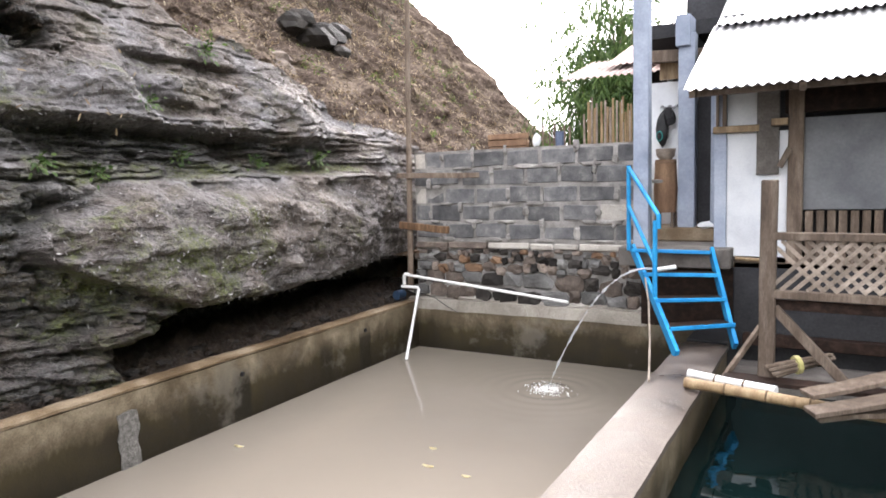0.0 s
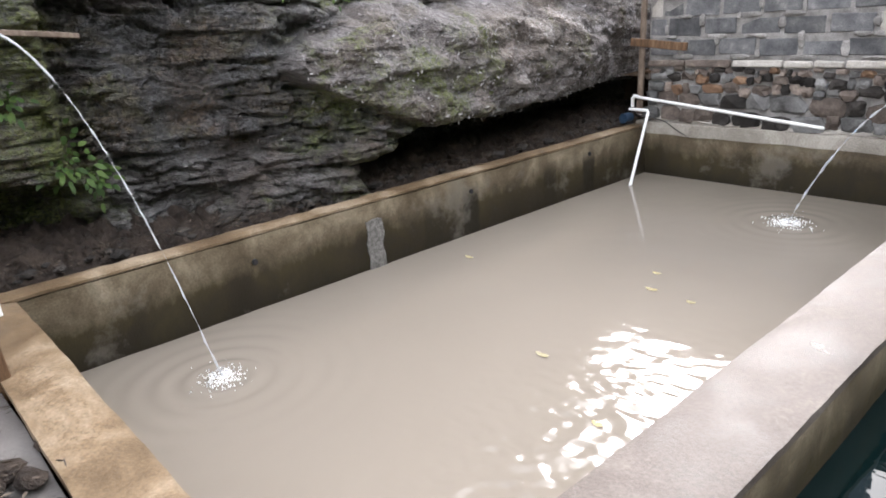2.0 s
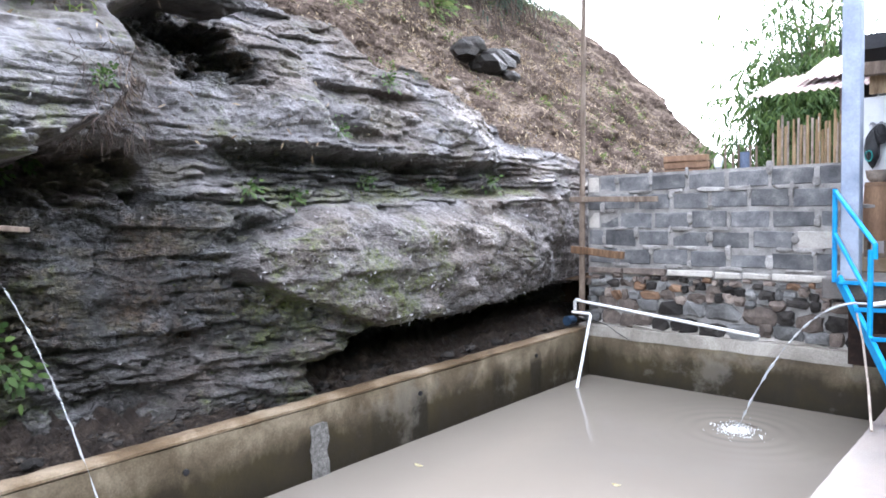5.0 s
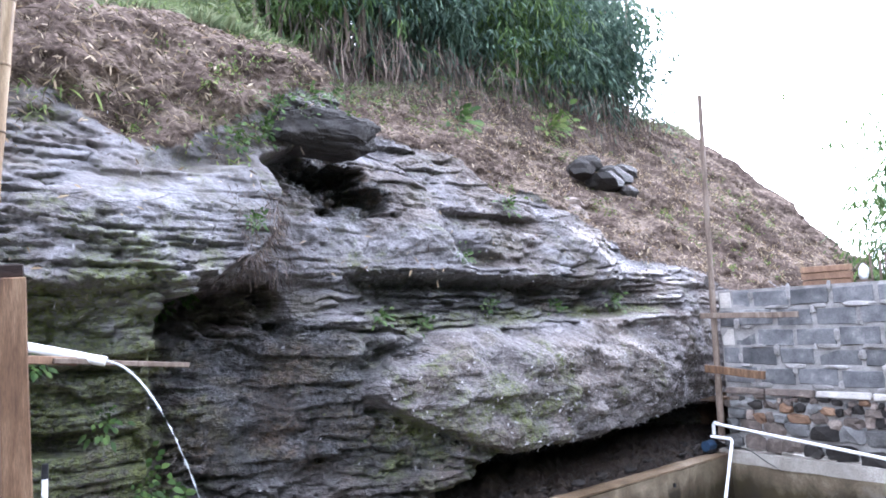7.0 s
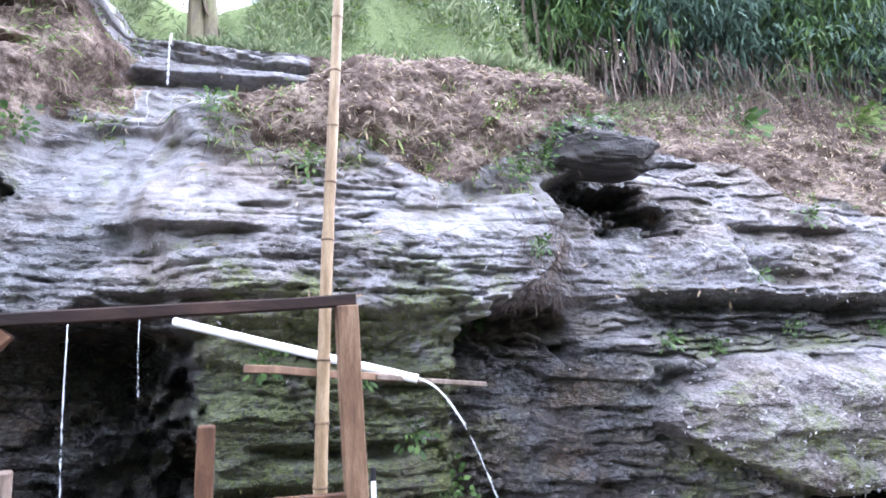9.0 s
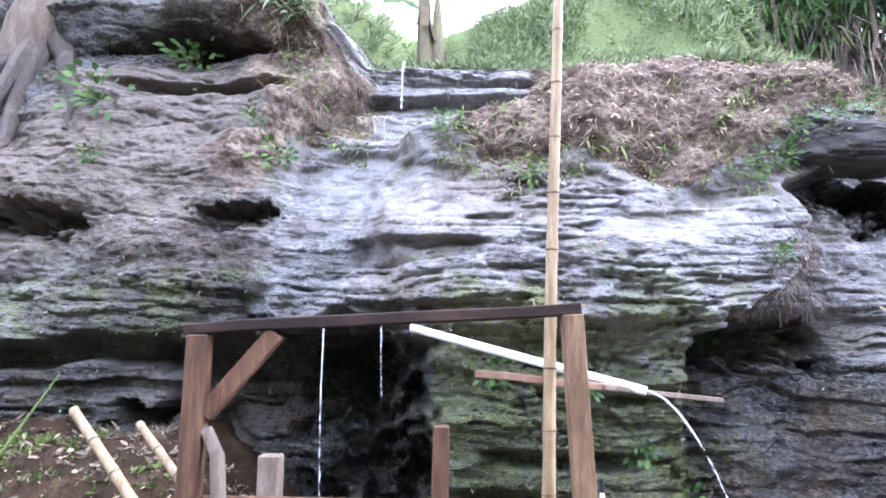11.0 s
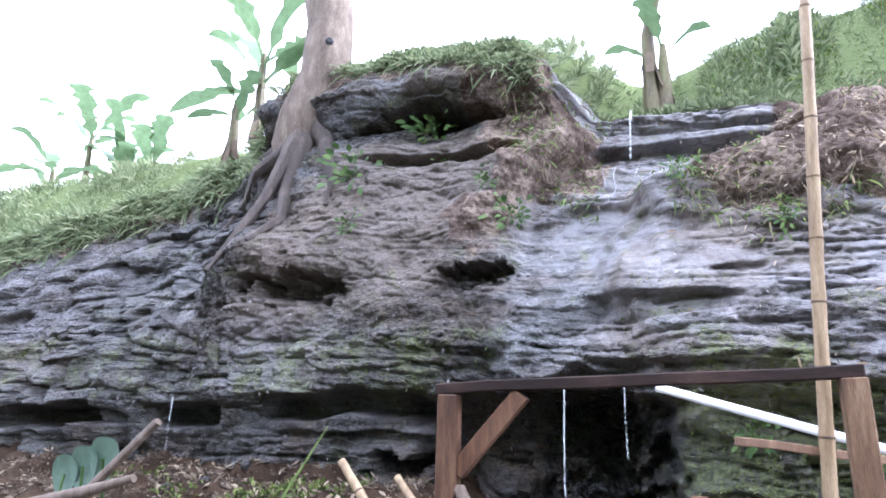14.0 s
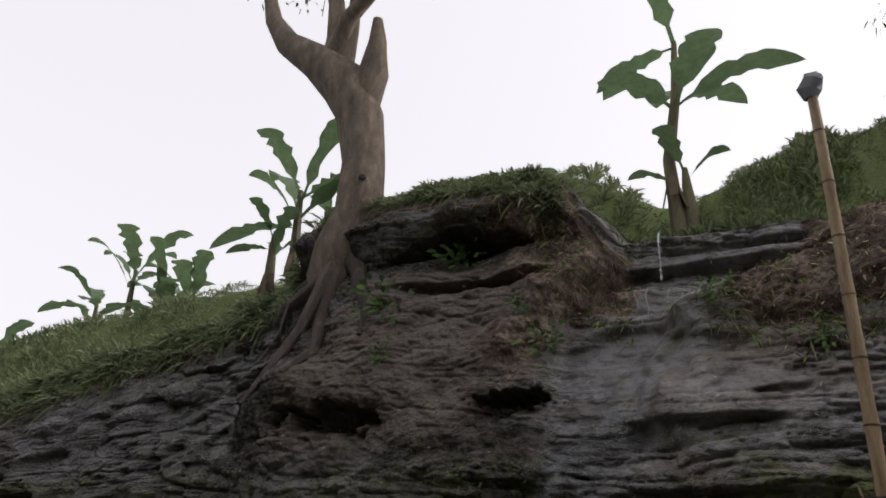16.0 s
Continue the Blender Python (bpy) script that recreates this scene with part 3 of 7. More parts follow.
def chunks(y, z, sy, sz, seed):
    """Broken rock: each uneven cell stands proud or back and tilts; also how near a place is to a joint."""
    u, v = y / sy + 0.35 * fbm(y * 1.2, z * 1.2, 0, 3, seed + 7), z / sz + 0.35 * fbm(y * 1.2, z * 1.2, 4, 3, seed + 8)
    iu, iv = np.floor(u), np.floor(v)
    f1, f2, out = np.full(u.shape, 9.0), np.full(u.shape, 9.0), np.zeros(u.shape)
    for a in (-1, 0, 1):
        for b in (-1, 0, 1):
            cu, cv = iu + a, iv + b
            du = cu + 0.5 + 0.42 * lat(cu, cv, cu * 0, seed) - u
            dv = cv + 0.5 + 0.42 * lat(cu, cv, cu * 0, seed + 1) - v
            d = np.hypot(du, dv)
            val = lat(cu, cv, cu * 0, seed + 2) + 1.1 * du * lat(cu, cv, cu * 0, seed + 3) + 1.3 * dv * (0.4 + lat(cu, cv, cu * 0, seed + 4))
            first = d < f1
            f2 = np.where(first, f1, np.minimum(f2, d))
            out = np.where(first, val, out)
            f1 = np.where(first, d, f1)
    return out, f2 - f1


def strata(y, bed, thick, run, seed):
    """Thin broken beds: each ledge is undercut at its foot and slopes back above, in short runs of uneven reach; 0 to 1."""
    q = bed / thick + 0.55 * fbm(y * 0.7, bed * 1.5, 3, 4, seed) + 0.3 * fbm(y * 4.5, bed * 5, 7, 3, seed + 4, 0.6)
    i = np.floor(q)
    f = q - i
    reach = 0.5 + 0.5 * vnoise(y / run + 0.35 * fbm(y * 9, bed * 9, 1, 3, seed + 5, 0.65), i * 7.31, 0.3, seed + 1)
    seam = 0.14 + 0.12 * vnoise(y / run * 0.7, i * 3.17, 2.2, seed + 2)
    return step(0.22, 0.6, reach) * (0.4 + 0.6 * reach) * step(seam - 0.06, seam + 0.08, f) * (1.1 - 0.7 * f)


def hollow(y, z, cy, cz, ry, rz, seed):
    """1 inside an uneven hollow, 0 outside."""
    u, v = y - cy + 0.35 * ry * fbm(y * 6, z * 6, 0, 4, seed, 0.65), z - cz + 0.4 * rz * fbm(y * 7, z * 7, 3, 4, seed + 1, 0.65)
    r = (np.abs(u / ry) ** 3 + np.abs(v / rz) ** 3) ** (1 / 3)
    rough = 0.75 + 0.35 * fbm(y * 9, z * 14, 1, 3, seed + 2)
    return np.where(v > 0, step(1.06, 0.8, r), step(1.25, 0.35, r)) * np.clip(rough, 0.3, 1.1)


def cliff_x(y, z):
    """The face's x at places (y, z), with its zones."""
    face = {k: np.interp(z, *PROFILES[k]) for k in ORDER}
    face["bulge"] = face["bulge"] - 0.5 * step(-4.1, -5.5, y) * step(2.75, 2.25, z) + 0.1 * step(-4.3, -3.6, y) * step(2.0, 1.7, z)
    x = face["tail"]
    for k, (a, b) in zip(ORDER[1:], SPANS):
        if k == "bulge":   # the block ends in a sharp upright edge that reaches further out above
            edge = np.where(z < 2.4, -5.85 + 0.1 * vnoise(z * 2, 0.5, 0, 3), -4.95 - 0.6 * step(2.9, 2.4, z)) + 0.85 * step(3.5, 3.9, z)
            w = step(-0.09, 0.09, y - edge + 0.06 * fbm(y * 3, z * 3, 1.0, 3, 11))
        else:
            back = 0.95 * step(4.0, 4.75, z) if k == "block" else 0.0     # the mound's shoulder leaves the top ledge of the gully free
            w = step(a, b, y - back + 0.35 * fbm(y * 0.8, z * 0.8, 2.0, 3, 5) + 0.12 * fbm(y * 3, z * 3.5, 4.0, 3, 6))
        x = x * (1 - w) + face[k] * w
    x = x - 0.6 * step(6.5, 9.5, y) ** 2 * (y - 6.5)
    # slopes of soil and leaf litter
    top = np.interp(y, CREST_Y, CREST_Z)
    rim = np.interp(y, SOIL_Y, SOIL_Z) + 0.1 * fbm(y * 2.2, z * 2.2, 0, 4, 101, 0.6) + 0.3 * step(-2.6, -1.5, y) * fbm(y * 1.1, z * 1.2, 3, 3, 102)
    soil = step(-0.05, 0.2, z - rim) * step(-7.8, -7.6, y - 0.95 * step(4.0, 4.75, z))
    soil = np.maximum(soil, 0.9 * step(0.65, 0.2, np.abs(y + 9.05) + 0.3 * fbm(y * 2, z * 2, 1, 4, 107)) * step(3.3, 3.9, z) * step(5.9, 5.5, z))
    soil = np.maximum(soil, 0.8 * step(-12.2, -13.4, y) * step(0.9, 0.2, top - z))
    bed = z + 0.05 * y + 0.06 * fbm(y * 0.5, z * 0.5, 0, 3, 7)
    lobe_y = np.interp(z, (0.9, 1.02, 1.2, 1.35, 1.5, 1.61, 1.75, 1.86, 2.0), (-2.9, -3.19, -3.62, -3.98, -4.24, -4.33, -4.27, -4.08, -3.75)) + 0.05 * fbm(y * 4, z * 4, 0, 3, 87)
    inb = step(-0.1, 0.05, y - lobe_y) * step(2.3, 2.0, z)          # the smooth lower bulge has fewer beds
    soil = soil * (1 - 0.85 * step(0.1, 0.5, fbm(y * 1.3, z * 1.5, 12, 5, 103, 0.65)) * step(-3.4, -2.9, y) * step(4.7, 4.2, z) * step(0.6, -0.4, y))   # bare rock shows through the litter
    soil = soil * (1 - step(1.25, 0.9, np.hypot((y + 4.1) / 0.65, (z - 3.85) / 0.3)))
    rocky = (1 - 0.75 * inb) * (1 - 0.9 * soil)
    calm = step(-0.45, 0.35, fbm(y * 0.5, z * 0.7, 6, 3, 25))       # some faces are smooth, others crumbly
    slab = step(-8.9, -8.6, y) * step(-4.6, -5.2, y) * step(2.55, 2.8, z)            # smooth sloping sheets above the beds
    crag = step(-11.9, -11.5, y) * step(-8.7, -9.1, y) * step(2.7, 3.0, z)
    tail = step(-11.6, -12.2, y)
    flat = (1 - 0.65 * slab) * (1 - 0.7 * crag)
    low_face = step(-8.0, -7.6, y) * step(1.25, 1.05, z + 0.1 * fbm(y, z, 0, 2, 315))
    groove = step(-5.2, -4.4, y) * step(0.08, -0.02, np.abs(z - 2.33 + 0.03 * y) - 0.22 - 0.06 * fbm(y * 1.2, 0, 0, 3, 317))
    bedded = np.maximum(np.maximum(low_face, groove), step(-8.9, -8.6, y) * step(-4.9, -5.4, y) * step(3.1, 2.7, z + 0.2 * fbm(y * 1.3, z, 4, 3, 319)))
    bedded = np.maximum(np.maximum(bedded, 0.75 * step(-8.5, -9.0, y) * (1 - 0.75 * crag)), 0.8 * step(0.25, 0.6, fbm(y * 0.7, z * 1.5, 7, 4, 323, 0.6)) * (1 - 0.8 * crag))
    hummock = (1 - bedded) * (1 - 0.8 * soil)
    crumbly = np.maximum(step(0.0, 0.45, fbm(y * 0.8, z * 1.3, 16, 4, 27, 0.6)), 0.8 * low_face) * (0.1 + 0.9 * bedded)
    for sy, sz, amp, notch, sd in ((0.75, 0.19, 0.045, 0.05, 21), (0.27, 0.09, 0.042, 0.04, 31), (0.1, 0.045, 0.02, 0.014, 51)):
        out, joint = chunks(y, bed, sy * (1 - 0.4 * tail), sz * (1 + 0.5 * tail), sd)
        k = rocky * flat * (0.4 + 0.6 * calm) * (1 + 0.8 * tail)
        if sd == 31:
            k = rocky * (0.15 + 0.85 * crumbly) * (1 - 0.6 * crag)
        if sd == 51:
            k = (1 - 0.9 * soil) * (0.1 + 0.9 * crumbly)
        x = x + k * (amp * out - notch * step(0.16, 0.03, joint) * step(-0.4, 0.3, vnoise(y * 1.7, z * 3, 2, sd + 9)))
    for per, amp, sd in ((4.6, 0.034, 23), (13.0, 0.016, 33)):   # beds: thick and thin, with short open seams
        q = bed * per + 0.6 * fbm(y * 0.45, z * 0.5, 3, 4, sd)
        i = np.floor(q)
        x = x + rocky * (0.1 + 0.9 * bedded) * flat * (1 - 0.7 * tail) * amp * vnoise(y * 0.8, i * 7.31, 0.3, sd + 3)
        x = x - rocky * (0.25 + 0.75 * bedded) * (1 - 0.6 * crag) * amp * 2.6 * np.exp(-((q - i - 0.06) / 0.09) ** 2) * step(0.2, 0.5, vnoise(y * 2.2, i * 3.3, 5, sd + 6))
    crack = step(0.3, 0.5, vnoise(y * 0.6, bed * 4.2, 9.0, 41)) * step(-0.1, 0.3, vnoise(y * 0.9, z, 4.0, 43))
    x = x - rocky * 0.16 * (1 - 0.6 * crag) * crack + soil * (0.1 * fbm(y * 2.5, z * 2.5, 5, 5, 45, 0.6))
    x = x + 0.11 * (1 - 0.45 * slab) * fbm(y * 1.1, z * 1.4, 0, 3, 51) + (1 - 0.6 * slab) * (0.035 * fbm(y * 4, z * 6, 0, 3, 61) + 0.009 * fbm(y * 17, z * 22, 0, 3, 71, 0.65))
    x = x + hummock * (1 - 0.7 * slab) * (0.035 * fbm(y * 5.5, z * 6.5, 2, 4, 421, 0.58) + 0.012 * np.abs(fbm(y * 14, z * 15, 5, 3, 423, 0.6)))
    for per, deep, sd in ((6.5, 0.045, 351), (11.0, 0.03, 353)):   # thin open cracks along the beds of the smooth sheets
        q = bed * per + 0.5 * fbm(y * 0.8, z * 0.9, 3, 4, sd) + 0.12 * fbm(y * 5, z * 5, 3, 3, sd + 1)
        i = np.floor(q)
        x = x - (1 - soil) * np.maximum(slab, 0.8 * crag) * deep * np.exp(-((q - i - 0.12) / 0.1) ** 2) * step(0.25, 0.5, vnoise(y * 1.6 + 0.3 * fbm(y * 6, z * 6, 0, 2, sd + 3), i * 3.3, 5, sd + 2))
    wetface = step(-6.0, -5.6, y) * step(0.1, -0.1, y - lobe_y) * step(2.3, 2.0, z) * step(0.95, 1.15, z)
    x = x + wetface * (0.05 * np.abs(fbm(y * 3.2, z * 4.2, 9, 4, 425, 0.6)) + 0.016 * fbm(y * 13, z * 15, 4, 3, 427, 0.65))
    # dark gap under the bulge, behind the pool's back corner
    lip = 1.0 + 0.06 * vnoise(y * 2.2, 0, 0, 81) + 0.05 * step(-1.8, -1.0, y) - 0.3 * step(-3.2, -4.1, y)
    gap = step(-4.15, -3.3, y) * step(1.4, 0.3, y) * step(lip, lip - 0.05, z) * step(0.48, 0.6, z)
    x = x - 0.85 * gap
    # stepped, crumbling beds low on the bulge's far end
    low = step(-3.2, -4.0, y) * step(-6.0, -5.7, y)
    x = x + low * (0.14 * step(1.12, 0.92, z + 0.1 * fbm(y * 1.5, 0, 0, 2, 83)) + 0.22 * step(0.85, 0.62, z + 0.06 * fbm(y * 2.5, 0, 0, 3, 84)))
    x = x + (0.075 * strata(y, z - 0.03 * y, 0.052, 0.5, 311) + 0.03 * strata(y, z - 0.03 * y, 0.023, 0.25, 313)) * step(-3.0, -3.6, y) * step(-7.9, -7.6, y) * step(1.3, 1.05, z + 0.1 * fbm(y, z, 0, 2, 315)) * step(0.5, 0.6, z)
    x = x + (0.055 * strata(y, bed, 0.1, 0.7, 321) + 0.025 * strata(y, bed, 0.04, 0.35, 325)) * (0.1 + 0.8 * step(3.2, 2.75, z)) * (1 - soil) * step(-9.2, -8.8, y) * step(-5.3, -5.6, y - 0.9 * step(2.4, 2.8, z)) * step(1.2, 1.5, z)
    x = x + 0.022 * strata(y, bed, 0.19, 0.9, 327) * (1 - soil) * slab
    x = x + 0.03 * strata(y, bed, 0.13, 0.5, 331) * rocky * bedded * step(-4.6, -4.0, y) * step(2.4, 2.6, z)
    x = x + (0.045 - 0.035 * crag - 0.033 * tail) * strata(y, bed, 0.11, 0.5, 341) * rocky * step(-8.9, -9.2, y)
    # pale lobe with a rounded edge, hollows beside it
    x = x + 0.24 * step(-0.04, 0.05, y - lobe_y) * step(2.05, 1.85, z) * step(-1.3, -2.0, y) * step(0.9, 1.1, z) - 0.07
    x = x - 0.16 * bump_at(y, z, -1.95, 1.62, 0.22, 0.25) + 0.12 * bump_at(y, z, -1.0, 1.4, 0.8, 0.4)
    x = x - 0.2 * bump_at(y, z, -2.6, 2.02, 0.09, 0.06) - 0.22 * bump_at(y, z, -3.55, 2.02, 0.1, 0.16) - 0.3 * bump_at(y, z, -3.98, 1.86, 0.2, 0.07)
    # upper dark band over the green ledge
    band = step(-4.6, -3.6, y) * step(0.2, -0.6, y) * step(2.1, 2.2, z - 0.02 * y) * step(2.5, 2.36, z + 0.04 * y)
    x = x - 0.2 * band + 0.15 * strata(y, z - 0.01 * y, 0.06, 0.35, 301) * step(-4.9, -4.2, y) * step(0.6, 0.0, y) * step(2.02, 2.12, z) * step(2.75, 2.5, z) - 0.05 * band
    x = x - 0.12 * band * step(0.1, 0.5, vnoise(y * 1.1, z * 2, 3, 305))
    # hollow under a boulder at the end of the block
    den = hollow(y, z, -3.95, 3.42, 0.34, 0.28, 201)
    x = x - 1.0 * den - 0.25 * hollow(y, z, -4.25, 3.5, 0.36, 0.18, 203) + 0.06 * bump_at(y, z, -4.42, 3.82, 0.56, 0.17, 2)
    x = x - 0.6 * hollow(y, z, -5.25, 2.36, 0.5, 0.2, 211)
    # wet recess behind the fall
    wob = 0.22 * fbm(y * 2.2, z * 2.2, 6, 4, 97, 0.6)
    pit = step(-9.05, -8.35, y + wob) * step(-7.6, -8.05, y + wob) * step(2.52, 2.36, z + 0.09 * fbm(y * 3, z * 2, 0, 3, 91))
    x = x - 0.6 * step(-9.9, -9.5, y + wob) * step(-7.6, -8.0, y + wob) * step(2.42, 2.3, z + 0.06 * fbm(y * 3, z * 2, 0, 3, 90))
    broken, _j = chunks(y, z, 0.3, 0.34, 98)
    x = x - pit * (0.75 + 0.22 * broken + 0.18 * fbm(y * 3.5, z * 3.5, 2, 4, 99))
    x = x - 0.4 * step(-8.0, -7.7, y) * step(-6.5, -7.2, y) * step(1.35, 1.2, z) - 0.5 * step(-7.2, -6.9, y) * step(-5.75, -6.1, y + 0.2 * fbm(y * 3, z * 3, 0, 3, 92)) * step(1.12, 0.98, z + 0.08 * fbm(y * 3, z, 0, 3, 94))
    # long undercut on the far side, and its hollows
    cut = 2.33 + 0.06 * (y + 9.5) + 0.05 * vnoise(y * 2.5, 0, 0, 93)
    x = x - 0.45 * step(-8.9, -9.3, y) * step(0.13, 0.06, np.abs(z - cut)) * step(-0.5, 0.1, vnoise(y * 1.3, 2.2, 0, 95))
    x = x - 0.5 * hollow(y, z, -11.2, 3.32, 0.5, 0.17, 205) + 0.25 * bump_at(y, z, -11.3, 3.75, 0.8, 0.3)
    x = x - 0.35 * hollow(y, z, -9.35, 3.36, 0.36, 0.12, 207) - 0.9 * hollow(y, z, -9.9, 1.75, 0.2, 0.13, 209)
    x = x - 0.75 * step(-11.2, -10.9, y) * step(-9.0, -9.4, y) * step(5.1, 5.16, z + 0.06 * fbm(y * 5, z * 5, 0, 3, 431)) * step(5.38, 5.31, z + 0.07 * fbm(y * 4, z * 4, 3, 3, 433) + 0.25 * (np.abs(y + 10.1) / 1.1) ** 2)
    x = x - 0.25 * step(-10.8, -10.4, y) * step(-8.9, -9.3, y) * step(0.09, 0.04, np.abs(z - 4.72))
    # wet and green zones, with recess shade and film gleam painted in
    film_gleam = step(0.75, 0.3, np.abs(y + 8.3 - 0.25 * (z - 4.0))) * step(2.4, 2.6, z) * step(5.7, 5.4, z)
    film_gleam = np.maximum(film_gleam, step(0.6, 0.2, np.abs(y + 12.1 + 0.9 * (4.0 - z))) * step(2.3, 2.6, z) * 0.9)
    film_gleam = np.maximum(film_gleam, 0.5 * slab * (1 - soil) + 0.35 * tail * step(2.3, 2.8, z))
    film_gleam = film_gleam * step(-0.35, 0.35, fbm(y * 2.5, z * 7, 2, 4, 173))
    # undercut band darkened: its shade goes into the colour
    damp_shade = np.maximum(0.75 * band * step(2.18, 2.26, z), 0)
    # the gap's own shade is put into its colour
    damp_shade = np.maximum(damp_shade, gap)
    # recess behind the fall: wet rock plus its shade, painted near black
    damp_shade = np.maximum(damp_shade, (0.93 + 0.07 * step(-8.9, -8.4, y + wob)) * step(-9.7, -9.2, y + wob) * step(-7.3, -7.9, y + wob) * step(2.5, 2.4, z))
    damp_shade = np.maximum(damp_shade, 0.9 * (0.55 + 0.45 * step(0.9, 1.15, z)) * step(-6.1, -5.8, y) * step(0.06, -0.1, y - lobe_y + 0.15 * fbm(y * 3, z * 3, 0, 3, 171)) * step(2.35, 1.95, z + 0.25 * fbm(y * 1.5, z * 1.5, 0, 3, 175)))
    damp_shade = np.maximum(damp_shade, 0.84 * step(-8.0, -7.5, y) * step(-5.7, -6.05, y) * step(2.3, 1.8, z) * (0.6 + 0.4 * step(-0.3, 0.3, fbm(y * 1.6, z * 1.6, 3, 4, 183))))
    damp_shade = np.maximum(damp_shade, 0.75 * step(-13.6, -12.8, y + 0.6 * (4.2 - z)) * step(-11.0, -11.9, y + 0.6 * (4.2 - z)) * step(2.2, 2.6, z))
    # shade under the crag's cap and in the wet recess below, painted in
    damp_shade = np.maximum(damp_shade, 0.85 * step(-8.8, -9.3, y) * step(4.9, 5.05, z) * step(5.6, 5.4, z) * step(-12, -11.5, y) + 0.75 * step(-8.8, -9.2, y) * step(-10.8, -10.2, y) * step(2.45, 2.3, z))
    damp_shade = np.maximum(damp_shade, 0.85 * step(1.25, 0.85, z) * (1 - 0.3 * step(-6.2, -5.6, y) * step(-3.2, -3.8, y)))
    damp_shade = np.maximum(damp_shade, 0.7 * step(-6.9, -7.4, y + wob) * step(-12.5, -11.5, y) * step(2.35, 2.15, z))
    damp_shade = np.maximum(damp_shade, 0.6 * step(-9.0, -9.5, y) * step(2.3, 2.1, z) + 0.5 * step(-7.4, -8.0, y) * step(0.3, 0.15, np.abs(z - 2.45)))
    # low hollow at the block's foot, shade put into the colour
    damp_shade = np.maximum(damp_shade, 0.95 * step(1.15, 1.0, z) * step(-8.0, -7.6, y) * step(-5.6, -6.0, y))
    moss = np.maximum(step(-7.9, -7.4, y) * step(-5.5, -6.0, y) * step(3.3, 2.2, z), 0.8 * band * step(2.3, 2.2, z) + 0.55 * step(-4.5, -4.0, y) * step(-2.0, -2.6, y) * step(2.2, 1.4, z))
    moss = np.maximum(moss, 0.5 * step(-8.6, -9.2, y) * step(0.4, 0.2, np.abs(z - 2.6)))
    crown = step(-12.2, -11.8, y) * step(-8.7, -9.0, y) * step(5.6, 5.85, z + 0.12 * fbm(y * 3, z * 3, 0, 3, 199))
    grass = step(-12.6, -13.4, y) * step(0.45, 0.1, top - z - 0.15 * vnoise(y * 3, 0, 0, 5))
    soil, grass = np.maximum(soil, crown), np.maximum(grass, 0.7 * crown * step(5.8, 6.1, z))
    brown = np.maximum(step(-12.2, -11.6, y) * step(-8.7, -9.1, y + 0.2 * fbm(y, z, 0, 3, 177)) * step(2.6, 3.2, z), 0.6 * step(-2.1, -1.8, y) * step(-0.2, -0.5, y) * step(1.8, 1.6, z) * step(1.0, 1.1, z))
    damp_shade = np.maximum(damp_shade, 0.72 * step(-11.2, -10.0, y + wob) * step(-8.5, -8.8, y + wob) * step(2.25, 2.4, z) * step(3.9, 3.1, z + 0.3 * fbm(y * 1.5, z * 1.5, 3, 3, 185)))
    damp_shade = np.maximum(damp_shade, 0.8 * step(0.3, 0.12, np.hypot(y + 8.5, (z - 3.05) * 0.7) + 0.1 * fbm(y * 4, z * 4, 0, 3, 179)))
    # shade of the hollow under the boulder, painted near black
    damp_shade = np.maximum(damp_shade, 0.97 * np.maximum(step(0.1, 0.4, den), step(1.2, 0.9, np.hypot((y + 4.0) / 0.5, (z - 3.45) / 0.33))))
    damp_shade = np.maximum(damp_shade, 0.85 * step(1.2, 0.8, np.hypot((y + 4.3) / 0.62, (z - 3.88) / 0.4)))
    rug = np.clip(0.45 + 0.55 * np.maximum(np.maximum(low_face, tail), np.maximum(damp_shade, band)) - 0.35 * slab * step(2.9, 3.2, z) - 0.2 * crag + 0.3 * inb * step(2.1, 1.8, z), 0, 1)
    brown = np.maximum(brown, 0.4 * inb * step(2.15, 1.95, z) * step(-5.0, -4.4, y))
    brown = np.maximum(brown, 0.9 * step(-6.15, -5.98, y) * step(-5.6, -5.78, y) * step(2.25, 2.05, z) * step(1.0, 1.15, z))
    return x, dict(rug=rug, brown=brown, soil=soil, film_gleam=film_gleam, damp_shade=damp_shade, moss=moss, grass=grass)


ys = np.concatenate([np.arange(-26, -13, 0.07), np.arange(-13, 1.2, 0.016), np.arange(1.2, 9.5, 0.05)])
vs = np.linspace(0, 1, 380)
YY, VV = np.meshgrid(ys, vs, indexing="ij")
FOOT, CREST = np.interp(YY, FOOT_Y, FOOT_Z), np.interp(YY, CREST_Y, CREST_Z) + 0.07 * fbm(YY * 1.8, 0, 0, 4, 401, 0.6)
ZZ = FOOT + VV * (CREST - FOOT)
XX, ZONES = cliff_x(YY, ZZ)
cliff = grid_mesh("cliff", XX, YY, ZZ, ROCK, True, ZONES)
tagged(cliff, "weathered grey layered rock face with moss, wet seams, litter and painted shade", "cliff", kind="structure")

# hill top behind the crest, rising to a plateau and running far back
bs = np.concatenate([np.linspace(0, 5, 60), np.linspace(5.4, 12, 14), np.array([20, 40, 90, 200])])
hy = ys[::4]
HY, HB = np.meshgrid(hy, bs, indexing="ij")
cz, tz = np.interp(HY, CREST_Y, CREST_Z) + 0.07 * fbm(HY * 1.8, 0, 0, 4, 401, 0.6), np.interp(HY, TOP_Y, TOP_Z)
soft = np.convolve(np.pad(XX[:, -1], 30, mode="edge"), np.ones(61) / 61, mode="valid")[::4]
